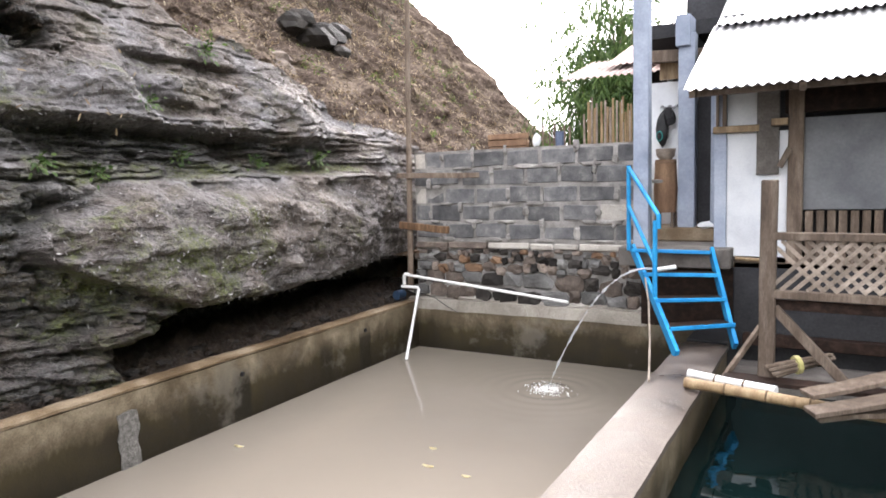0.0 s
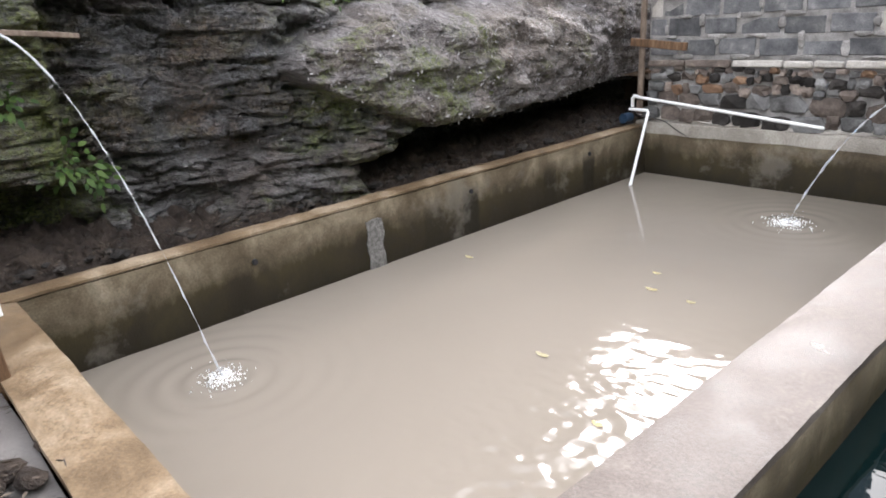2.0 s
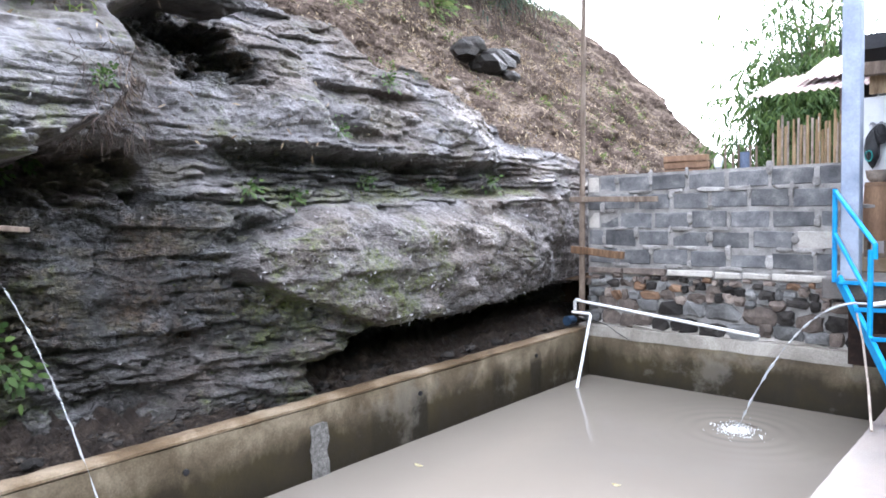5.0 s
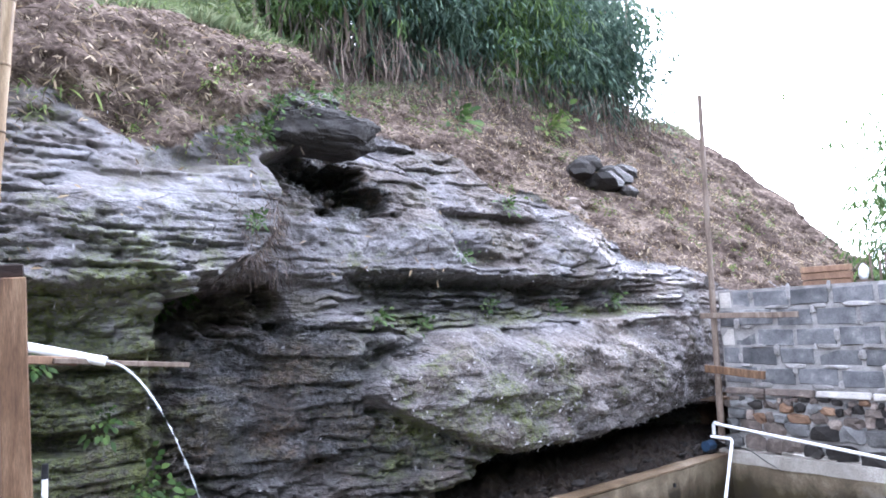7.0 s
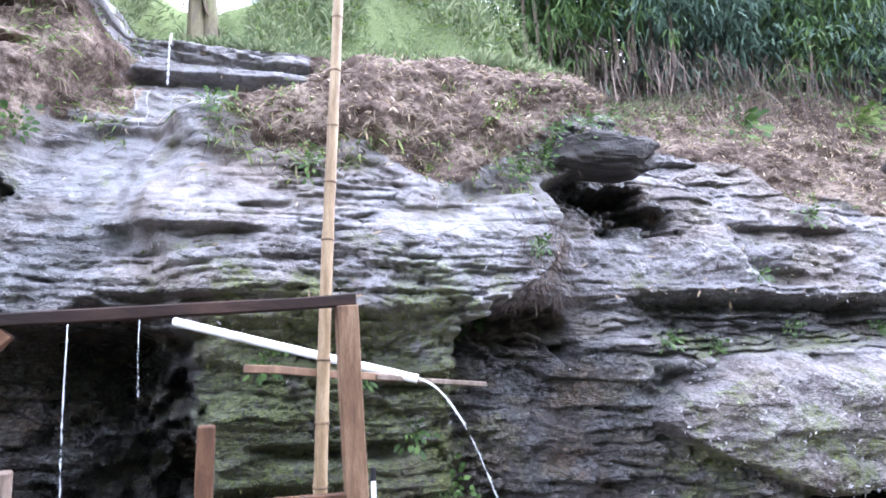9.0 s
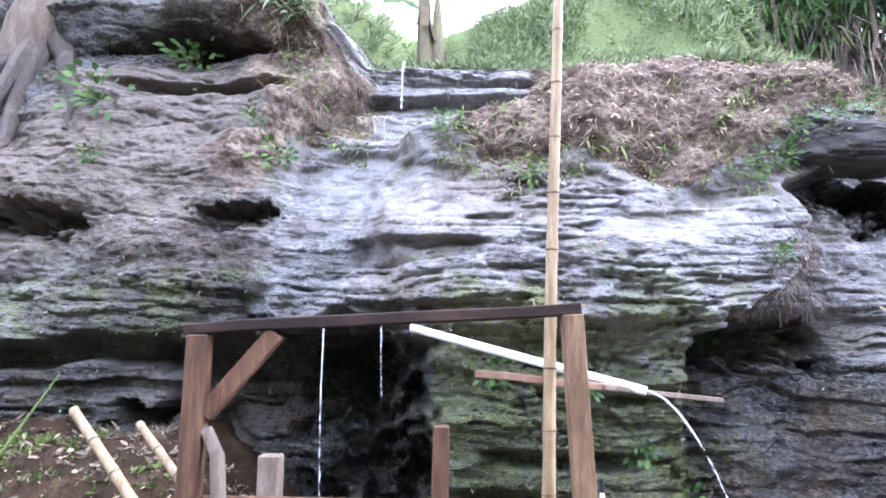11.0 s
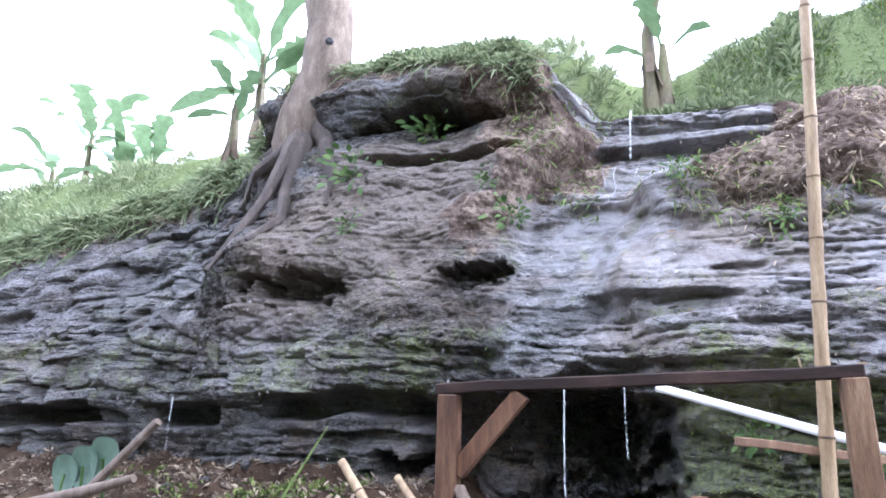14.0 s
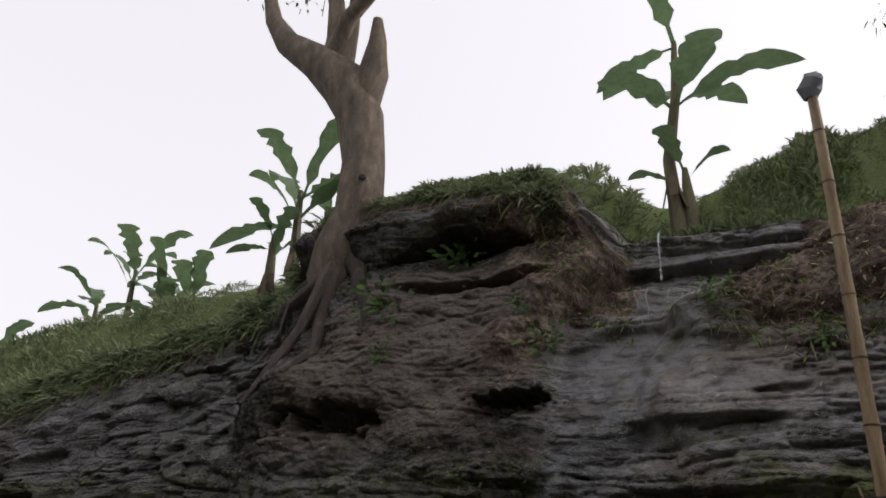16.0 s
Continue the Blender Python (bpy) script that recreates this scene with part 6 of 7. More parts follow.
def splash(at, size, seed, label):
    t = thing("splash", at, label, "splash")
    rr = random.Random(seed)
    b = bmesh.new()
    for k in range(560):
        a, d = rr.uniform(0, 6.28), abs(rr.gauss(0, size * 1.25))
        c = Vector(at) + Vector((math.cos(a) * d, math.sin(a) * d, 0.004))
        ra = rr.uniform(0.002, 0.009) * (1.3 if d < size else 0.7)
        tube([c, c + Vector((0, 0, rr.uniform(0.002, 0.014)))], [ra, ra * 0.4], 5, b)
    part("foam", b, FOAM, t, smooth=True)["kind"] = "stuff"
    b = bmesh.new()
    for k in range(60):
        a, d = rr.uniform(0, 6.28), abs(rr.gauss(0, size * 0.9))
        c = Vector(at) + Vector((math.cos(a) * d, math.sin(a) * d, rr.uniform(0.01, 0.09)))
        bmesh.ops.create_icosphere(b, subdivisions=1, radius=rr.uniform(0.002, 0.006), matrix=Matrix.Translation(c))
    part("droplets", b, SPRAY, t, smooth=True)["kind"] = "stuff"
    return t


FOAM = surf("white_foam", [(0.7, 0.7, 0.68), (0.82, 0.82, 0.8), (0.9, 0.9, 0.89)], 20, 80, rough=(0.2, 0.4), bump=0.2, vary=0.03, fine_amt=0.1)
T1 = 0.62
jet("water_jet", arc((0.22, -6.36, 2.02), ((0.76 - 0.22) / T1, (-5.72 + 6.36) / T1, (4.905 * T1 * T1 - 2.02) / T1), T1), 0.0065, "thin arc of spring water falling into the pond", 1)
T2 = 0.54
jet("water_jet", arc((3.06, -0.86, 1.17), ((2.06 - 3.06) / T2, (-1.01 + 0.86) / T2, (4.905 * T2 * T2 - 1.17) / T2), T2), 0.01, "arc of water from the spout beside the stairs", 2)
splash((0.76, -5.72, 0.0), 0.06, 3, "white splash where the spring water lands")
splash((2.06, -1.01, 0.0), 0.08, 4, "white splash where the spout water lands")
jet("spring_thread", [(-2.62, -8.1, 5.36), (-2.48, -8.1, 5.2), (-2.44, -8.1, 4.92), (-2.4, -8.1, 4.75)], 0.012, "white thread of spring water over the top ledge", 5)
jet("spring_thread", [(-0.42, -8.38, 2.44), (-0.4, -8.38, 1.9), (-0.4, -8.37, 1.3), (-0.38, -8.35, 0.6)], 0.0055, "long thin thread of falling spring water", 6)
jet("spring_thread", [(-0.42, -7.98, 2.44), (-0.41, -7.98, 2.2), (-0.41, -7.97, 1.95)], 0.004, "thin dripping water thread", 7)
jet("spring_thread", [(-0.9, -12.2, 2.3), (-0.88, -12.2, 2.0), (-0.88, -12.2, 1.8)], 0.0035, "thin dripping water thread", 8)
for k, (y, z0, z1) in enumerate(((-8.32, 4.74, 4.3), (-8.22, 4.6, 4.1), (-8.02, 4.74, 4.45), (-7.9, 4.55, 4.2))):
    zz = np.linspace(z0, z1, 7)
    px, _ = cliff_x(y + 0.02 * np.sin(zz * 19 + k), zz)
    jet("ledge_trickle", [(float(a) + 0.025, y + 0.02 * math.sin(c * 19 + k), float(c)) for a, c in zip(px, zz)], 0.004, "white trickle of spring water over the rock ledges", 40 + k)
# ---- pipes, poles and boards at the pool's back corner ----
corner_pole = thing("wall_pole", (-0.02, -0.1, 0.7), "weathered slender pole lashed to the wall's end", "pole")
part("pole", tube([(-0.03, -0.1, 0.72), (0.0, -0.1, 2.3), (0.05, -0.1, 4.6)], [0.038, 0.034, 0.026], 9, wob=0.08), TIMBER, corner_pole, smooth=True)
part("brace", beam((-0.14, -0.16, 2.085), (0.9, -0.06, 2.06), 0.025, 0.06, cuts=3, wobble=0.003), TIMBER, corner_pole)
part("peg_board", beam((-0.12, -0.17, 1.5), (0.53, -0.12, 1.44), 0.03, 0.085, cuts=3, wobble=0.005), TIMBER_TAN, corner_pole, "raw orange-brown board end")
long_pipe = thing("overflow_pipe", (0.9, -0.25, 0.8), "long thin white plastic pipe slanting across the wall", "pipe")
part("pipe_body", tube([(-0.09, -0.14, 0.9), (2.04, -0.35, 0.73)], 0.016, 12), PVC, long_pipe, smooth=True)
part("elbow", tube([(-0.1, -0.14, 0.78), (-0.1, -0.14, 0.88), (-0.08, -0.14, 0.905), (-0.03, -0.145, 0.9)], 0.02, 10), PVC, long_pipe, smooth=True)
pump = thing("pump", (-0.13, -0.2, 0.6), "small dark blue water pump with a white elbow pipe", "pump")
part("body", tube([(-0.15, -0.25, 0.66), (-0.15, -0.11, 0.66)], 0.055, 14), surf("pump_blue", [(0.01, 0.025, 0.05), (0.02, 0.04, 0.075), (0.03, 0.06, 0.1)], 8, 50, rough=(0.4, 0.6)), pump, smooth=True)
part("foot", box((-0.2, -0.24, 0.59), (-0.1, -0.12, 0.62), 0.004), PVC_BLACK, pump)
part("outlet", tube([(-0.12, -0.17, 0.76), (0.12, -0.19, 0.76), (0.14, -0.2, 0.74), (0.2, -0.62, -0.03)], 0.017, 12), PVC, pump, "white plastic outlet pipe")
cable = single("cable", tube([(0.14, -0.2, 0.7), (0.25, -0.02, 0.62), (0.4, -0.02, 0.53), (0.55, -0.015, 0.46)], 0.005, 6), PVC_BLACK, "thin black cable along the wall", "cable", smooth=True)
spout = thing("spout_pipe", (2.95, -0.85, 1.13), "short white spout pipe at the stairs", "pipe")
part("pipe_body", tube([(3.2, -0.83, 1.2), (3.04, -0.86, 1.172)], 0.02, 12), PVC, spout, smooth=True)
hose = single("hose", tube([(2.95, -0.9, 1.1), (3.05, -1.2, 0.95), (3.2, -1.8, 0.75), (3.32, -2.34, 0.6)], 0.008, 8), LATTICE, "thin pale hose hanging down to the rim", "hose", smooth=True)

# ---- things round the timber frame ----
lath = thing("lath", (0.0, -6.6, 2.0), "long thin grey lath spliced to an orange-brown board", "lath")
part("lath_body", beam((0.27, -6.62, 2.04), (-0.02, -5.86, 1.958), 0.02, 0.03, cuts=4, wobble=0.003), TIMBER, lath)
part("splice_board", beam((0.55, -7.34, 2.12), (0.2, -6.5, 2.028), 0.022, 0.042, cuts=4, wobble=0.003), BROWN, lath, "raw orange-brown board")
stub = thing("upright_pipe", (0.35, -6.66, 0.5), "thin upright white pipe with a black collar", "pipe")
part("pipe_body", tube([(0.3, -6.64, 0.6), (0.36, -6.66, 1.5)], 0.014, 10), PVC, stub, smooth=True)
part("collar", tube([(0.36, -6.66, 1.49), (0.362, -6.66, 1.56)], [0.017, 0.014], 10), PVC_BLACK, stub, smooth=True)
for (x, y, z), w, lab in (((0.6, -8.4, 1.7), 0.11, "short dark squared timber post"), ((0.35, -7.53, 1.83), 0.09, "short dark stained timber post")):
    single("short_post", beam((x, y, 0.45), (x, y, z), w, w, 0.008, up=(0, 1, 0), cuts=3, wobble=0.004), TIMBER if w > 0.1 else TIMBER_NEW, lab, "post", "short posts by the frame")
single("crooked_pole", tube([(1.15, -8.42, 0.5), (1.1, -8.45, 1.2), (1.05, -8.52, 1.75), (1.03, -8.58, 1.85), (1.02, -8.66, 1.84)], [0.035, 0.035, 0.034, 0.034, 0.032], 10, wob=0.05), TIMBER, "crooked grey walking-stick shaped pole", "pole", smooth=True)
bamboo_pole("leaning_bamboo", (1.05, -8.62, 1.2), (0.75, -9.4, 1.93), 0.028, 0.024, 5, "leaning bamboo pole with a cut end", "leaning bamboo")
bamboo_pole("leaning_bamboo", (0.85, -8.55, 1.35), (0.5, -9.17, 1.84), 0.026, 0.022, 4, "leaning bamboo pole with a cut end", "leaning bamboo")
single("slanting_pole", tube([(0.5, -11.85, 1.35), (0.5, -11.4, 1.75), (0.5, -11.0, 2.1)], [0.04, 0.034, 0.028], 9, wob=0.05), TIMBER, "pale bent pole lying against the bank", "pole", smooth=True)
single("lying_pole", tube([(0.7, -12.2, 1.45), (0.55, -11.5, 1.62), (0.5, -11.15, 1.72)], [0.04, 0.04, 0.03], 9, wob=0.06), TIMBER, "grey pole lying on the bank", "pole", smooth=True)
big_leaf = thing("taro_plant", (0.3, -11.75, 1.5), "large round green leaf plant on the bank", "plant")
for k in range(3):
    c = Vector((0.35 - 0.1 * k, -11.62 - 0.3 * k, 1.82 - 0.08 * k))
    b = bmesh.new()
    ring = [b.verts.new(c + Vector((0.12 * math.cos(a) * 0.6, 0.22 * math.cos(a), 0.17 * math.sin(a))) * (1 + 0.1 * math.sin(3 * a))) for a in [k2 * math.pi / 9 for k2 in range(18)]]
    mid = b.verts.new(c + Vector((-0.06, 0, 0)))
    for i in range(18):
        b.faces.new((ring[i], ring[(i + 1) % 18], mid))
    part("leaf", b, LEAF_DARK, big_leaf, smooth=True)
    part("stalk", tube([c, (0.3, -11.6 - 0.25 * k, 1.4)], 0.012, 6), LEAF_MID, big_leaf, smooth=True)
reed = thing("tall_reed", (0.1, -10.1, 1.3), "tall thin yellow-green reed on the bank", "plant")
part("stalk", tube([(0.25, -10.4, 1.2), (0.12, -10.15, 1.7), (0.0, -9.95, 2.1)], [0.012, 0.009, 0.004], 6), LEAF_LIGHT, reed, smooth=True)

# bank litter, weeds and stones
rng = np.random.default_rng(21)


def on_ground(x, y):
    i, j = np.clip(np.searchsorted(gx, x), 0, len(gx) - 1), np.clip(np.searchsorted(gy, y), 0, len(gy) - 1)
    return np.stack([x, y, GZ[i, j] + 0.01], -1)


n = 22000
p = on_ground(rng.uniform(-1.0, 2.2, n), rng.uniform(-14, -8.5, n))
tagged(foliage("bank_litter", p, rng.normal(size=p.shape) * np.array([1, 1, 0.5]) + np.array([0, 0, 0.25]), 0.06, 0.28, 0.1, STRAW, seed=22), "dead leaves and twigs on the bank", "litter", kind="stuff")
wx_, wy_ = rng.uniform(-0.8, 2.0, 14000), rng.uniform(-12.5, -8.6, 14000)
grown = fbm(wx_ * 1.6, wy_ * 1.6, 0, 4, 129, 0.6) > 0.12 + 0.5 * rng.random(14000)
p = on_ground(wx_[grown], wy_[grown])
tagged(foliage("bank_weeds", p, rng.normal(size=p.shape) * 0.5 + np.array([0.2, 0, 0.9]), 0.08, 0.3, 0.4, LEAF_MOSS, seed=23), "low green weeds on the bank", "weeds", kind="stuff")
p = on_ground(rng.uniform(-1.0, 2.2, 1800), rng.uniform(-13, -8.5, 1800)) + np.array([0, 0, 0.015])
tagged(foliage("bank_leaves", p, rng.normal(size=p.shape) * np.array([1, 1, 0.5]) + np.array([0, 0, 0.2]), 0.08, 0.35, 0.1, STRAW, seed=26), "brown and tan fallen leaves on the bank", "litter", kind="stuff")
p = np.stack([rng.uniform(-0.9, -0.2, 6000), rng.uniform(-6.8, 0.3, 6000), rng.uniform(0.58, 0.64, 6000)], -1)
tagged(foliage("strip_litter", p, rng.normal(size=p.shape) * np.array([1, 1, 0.3]), 0.03, 0.2, 0.1, LITTER_WET, seed=24), "wet twigs and leaves behind the pool rim", "litter", kind="stuff")


def rock_lump(c, s, mat, rr, squash=0.6):
    b = bmesh.new()
    bmesh.ops.create_icosphere(b, subdivisions=2, radius=1.0)
    o = Vector((rr.uniform(0, 99), rr.uniform(0, 99), 0))
    for v in b.verts:
        k = 1 + 0.45 * noise.noise(v.co * 1.3 + o) + 0.15 * noise.noise(v.co * 4 + o)
        v.co = Vector((v.co.x * s[0] * k, v.co.y * s[1] * k, v.co.z * s[2] * k)) + Vector(c)
    return b


rr = random.Random(31)
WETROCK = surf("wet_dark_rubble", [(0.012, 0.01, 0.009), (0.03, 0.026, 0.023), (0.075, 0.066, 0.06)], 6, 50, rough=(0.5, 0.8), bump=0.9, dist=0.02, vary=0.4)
for k in range(170):
    y = rr.uniform(-6.7, 0.2)
    s = rr.uniform(0.018, 0.03 + 0.04 * rr.random() ** 2)
    single("rubble_stone", rock_lump((rr.uniform(-0.75, -0.24), y, 0.58 + s * 0.25), (s, s * 1.4, s * 0.7), WETROCK, rr), WETROCK, "wet dark stone fallen from the rock face", "stone", "stones behind the rim", smooth=False)
for k in range(26):
    x, y = rr.uniform(-0.6, 1.9), rr.uniform(-13, -8.9)
    s = rr.uniform(0.02, 0.06)
    g = on_ground(np.array([x]), np.array([y]))[0]
    single("bank_stone", rock_lump((x, y, g[2] + s * 0.15), (s, s * 1.3, s * 0.7), WETROCK, rr), WETROCK, "dark earthy stone on the bank", "stone", "stones on the bank")
for k, (x, y, z, s) in enumerate(((-2.3, 1.1, 4.15, 0.24), (-2.45, 0.75, 4.32, 0.2), (-2.5, 1.5, 4.3, 0.26), (-2.2, 1.45, 3.98, 0.17), (-2.65, 1.15, 4.5, 0.2), (-2.6, 1.95, 4.42, 0.22), (-1.65, -0.5, 3.42, 0.2), (-1.9, -0.2, 3.62, 0.16))):
    single("slope_boulder", rock_lump((x, y, z), (s, s * 1.3, s * 0.75), WETROCK, rr), WETROCK if k < 6 else RUBBLE, "dark angular boulder half sunk in the litter slope", "boulder", "boulders on the slope")
b = bmesh.new()
bmesh.ops.create_icosphere(b, subdivisions=5, radius=1.0)
for v in b.verts:
    s = [math.copysign(abs(q) ** 0.75, q) for q in v.co]
    k = 1 + 0.25 * noise.noise(v.co * 1.4 + Vector((7, 3, 1))) + 0.12 * noise.noise(v.co * 4) + 0.05 * noise.noise(v.co * 11)
    v.co = Vector((-1.1 + s[0] * 0.3 * k, -4.35 + s[1] * 0.5 * k, 3.84 + s[2] * 0.19 * k))
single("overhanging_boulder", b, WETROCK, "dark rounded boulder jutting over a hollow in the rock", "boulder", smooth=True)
b = bmesh.new()
for k in range(46):
    a, d, s = rr.uniform(0, 6.28), abs(rr.gauss(0, 0.2)), rr.uniform(0.03, 0.08)
    merge(b, rock_lump((1.85 + 1.3 * d * math.cos(a), -7.15 + d * math.sin(a), 0.54 + max(0, 0.05 - 0.12 * d)), (s * 1.3, s, s * 0.5), SOIL_WET, rr))
single("mud_heap", b, SOIL_WET, "heap of dark wet mud and debris on the slab", "mud heap", kind="stuff")
for k, (x, y, cm, lab) in enumerate(((1.72, -7.05, BLUE, "small blue plastic scrap on the mud"), (1.66, -7.12, LIME, "small white plastic scrap on the mud"), (1.9, -7.0, LIME, "small white plastic scrap on the mud"))):
    single("plastic_scrap", box((x, y, 0.6), (x + 0.035, y + 0.025, 0.612), 0.003, jitter=0.005), cm, lab, "litter", "scraps on the mud")
n = 260
p = np.stack([rng.normal(1.85, 0.22, n), rng.normal(-7.15, 0.14, n), np.full(n, 0.6)], -1)
tagged(foliage("slab_litter", p, rng.normal(size=p.shape) * np.array([1, 1, 0.4]), 0.035, 0.25, 0.1, LITTER_WET, seed=25), "leaves and twigs on the mud", "litter", kind="stuff")
single("slab_rock", rock_lump((0.95, -6.93, 0.58), (0.12, 0.1, 0.08), WETROCK, rr), WETROCK, "dark stone lying at the rim", "stone")
FLOAT = surf("floating_leaf", [(0.5, 0.4, 0.15), (0.6, 0.53, 0.33), (0.65, 0.6, 0.5)], 8, 50, rough=(0.4, 0.6), vary=0.2)
for k, (x, y) in enumerate(((1.82, -2.74), (1.95, -3.03), (2.27, -3.06), (0.44, -3.36), (2.65, -4.65), (1.99, -4.28))):
    b = bmesh.new()
    ring = [b.verts.new((x + 0.035 * math.cos(a) * (1.4 if k % 2 else 1), y + 0.02 * math.sin(a), 0.006 + 0.004 * math.cos(2 * a))) for a in [i * math.pi / 5 for i in range(10)]]
    b.faces.new(ring)
    bmesh.ops.solidify(b, geom=b.faces[:], thickness=0.002)
    single("floating_leaf", b, FLOAT, "small pale leaf floating on the pond", "leaf", "leaves on the pond")

# stains and pipes in the basin's side wall
for y, z in ((-2.88, 0.4), (-5.05, 0.36), (-1.1, 0.42)):
    single("drain_pipe", tube([(-0.05, y, z), (0.012, y, z)], 0.022, 10), PVC_BLACK, "small dark drain pipe end in the wall", "pipe", "drain pipes", smooth=True)
PATCH = surf("grey_patch", [(0.1, 0.093, 0.083), (0.2, 0.19, 0.175), (0.36, 0.345, 0.32)], 26, 90, bump=1.0, fine_amt=0.6)
b = worn_box((-0.012, -4.06, -0.02), (0.014, -3.9, 0.44), 0.03, 0.008, 44)
for v in b.verts:
    v.co.y += 0.025 * noise.noise(Vector((v.co.z * 7, 3, 0))) + 0.02 * noise.noise(v.co * 16)
single("mortar_patch", b, PATCH, "vertical grey mortar patch on the basin wall", "patch", kind="structure", smooth=True)

# ---- details of the house front ----
for k in range(28):
    x = 4.17 + k * 0.085
    part("slat", box((x, -0.29, 1.25), (x + 0.06, -0.26, 1.66), 0.003, jitter=0.003), TIMBER, house)
part("door_frame", box((3.32, 0.2, 1.47), (3.4, 0.3, 2.9), 0.004), STEEL, house)
# dark sheet put where the door opening only lies in shade
part("doorway", box((3.16, 0.45, 1.47), (3.34, 0.5, 2.9)), DARK, house, "near-black sheet standing for the shade inside the door")
part("window_bar", box((3.445, -0.36, 2.42), (3.47, -0.33, 2.75), 0.003), TIMBER, house)
part("window_bar", box((3.5, -0.36, 2.42), (3.535, -0.33, 2.75), 0.003), TIMBER, house)
part("bracket", beam((4.05, -0.42, 2.2), (3.97, -0.42, 2.04), 0.03, 0.05), TIMBER, house)
part("shelf_board", box((3.9, -0.4, 2.4), (4.03, -0.28, 2.46), 0.004), BAMBOO, house)
part("rafter", beam((3.36, -1.05, 2.65), (3.4, 0.45, 3.4), 0.05, 0.07), TIMBER, house)
for k in range(1, 5):
    part("rafter", beam((3.36 + k * 0.8, -1.05, 2.64), (3.4 + k * 0.8, 0.45, 3.4), 0.05, 0.07), TIMBER, house)
part("purlin", beam((3.35, -0.95, 2.66), (7.4, -0.95, 2.66), 0.05, 0.05), TIMBER, house)
part("upper_beam", beam((2.6, 0.55, 3.25), (3.5, 0.55, 3.2), 0.1, 0.12), TIMBER, house)
part("upper_board", box((2.72, 0.7, 3.02), (3.12, 0.74, 3.2), 0.004), BAMBOO, house, "pale board under the upper floor")
part("upper_beam", beam((3.05, 0.2, 3.42), (3.05, 1.3, 3.42), 0.14, 0.3), STEEL, house)
part("upper_floor", box((2.5, 0.5, 3.42), (3.6, 2.4, 3.56)), DARK, house)
part("roof_slope", corrugated((0.72, 2.72), (1.3, 3.25), 2.72, 3.1), PANEL, house, "grey sloping sheet", smooth=True)
part("horizontal_bar", tube([(3.62, -0.35, 1.235), (3.95, -0.36, 1.22)], 0.018, 8), BAMBOO, house)

drum = thing("storage_barrel", (2.86, 0.25, 1.47), "brown barrel-like bin on a small stand", "barrel")
part("body", tube([(2.87, 0.3, 1.62), (2.87, 0.3, 1.85), (2.87, 0.3, 2.12)], [0.105, 0.12, 0.105], 14), BROWN, drum, smooth=True)
part("lid", tube([(2.87, 0.3, 2.12), (2.87, 0.3, 2.16)], [0.112, 0.1], 14), BROWN, drum)
for dx, dy in ((-0.08, -0.08), (0.08, -0.08), (-0.08, 0.08), (0.08, 0.08)):
    part("leg", box((2.86 + dx, 0.29 + dy, 1.47), (2.885 + dx, 0.315 + dy, 1.625)), TIMBER, drum)
bowl = single("basket", tube([(2.87, 0.3, 2.16), (2.87, 0.3, 2.2), (2.87, 0.3, 2.27)], [0.06, 0.09, 0.1], 14), LATTICE, "woven basket standing on the bin", "basket", smooth=True)
bag = thing("hanging_bags", (2.8, 0.68, 2.4), "dark bags and a coiled cord hanging on the white wall", "bag")
part("bag", rock_lump((2.76, 0.67, 2.5), (0.07, 0.05, 0.18), DARK, rr), PVC_BLACK, bag, smooth=True)
part("bag", rock_lump((2.83, 0.67, 2.62), (0.06, 0.05, 0.1), DARK, rr), DARK, bag, smooth=True)
part("cord", tube([(2.84 + 0.04 * math.cos(a), 0.6, 2.66 + 0.05 * math.sin(a)) for a in [k * math.pi / 8 for k in range(17)]], 0.006, 6), PVC_BLACK, bag)
part("cord", tube([(2.74 + 0.03 * math.cos(a), 0.6, 2.42 + 0.05 * math.sin(a)) for a in [k * math.pi / 8 for k in range(17)]], 0.006, 6),
     surf("teal_cord", [(0.02, 0.2, 0.2), (0.04, 0.3, 0.28), (0.06, 0.36, 0.34)], 9, 50), bag, "teal cord")
single("cloth_heap", rock_lump((3.28, 0.22, 1.5), (0.08, 0.06, 0.04), LIME, rr), LIME, "small pale cloth heap on the step", "cloth", smooth=True)

# ---- poles and planks lying at the green pond ----
bamboo_pole("lying_bamboo", (3.56, -2.36, 0.625), (5.3, -2.62, 0.6), 0.036, 0.032, 7, "pale yellow bamboo pole lying across the pond's edge", "poles at the pond")
bamboo_pole("lying_bamboo", (3.54, -2.12, 0.62), (4.1, -2.3, 0.62), 0.03, 0.03, 3, "short bleached bamboo stub on the rim", "poles at the pond", PVC)
plank_set = [((4.3, -2.78, 0.66), (5.4, -2.25, 0.86)), ((4.28, -2.62, 0.72), (5.3, -2.0, 0.9)), ((4.33, -2.7, 0.62), (5.2, -2.35, 0.7))]
for a, b_ in plank_set:
    single("old_plank", beam(a, b_, 0.14, 0.03, 0.004, cuts=4, wobble=0.006), TIMBER, "weathered grey-brown plank lying over the pond", "plank", "planks at the pond")
single("dark_plank", beam((3.76, -2.08, 0.62), (4.9, -2.1, 0.62), 0.16, 0.03, 0.004, cuts=3, wobble=0.004), TIMBER_WET, "wet dark board under the post", "plank")
bundle = thing("stick_bundle", (4.15, -1.95, 0.62), "bundle of dark sticks tied with a yellow band", "bundle")
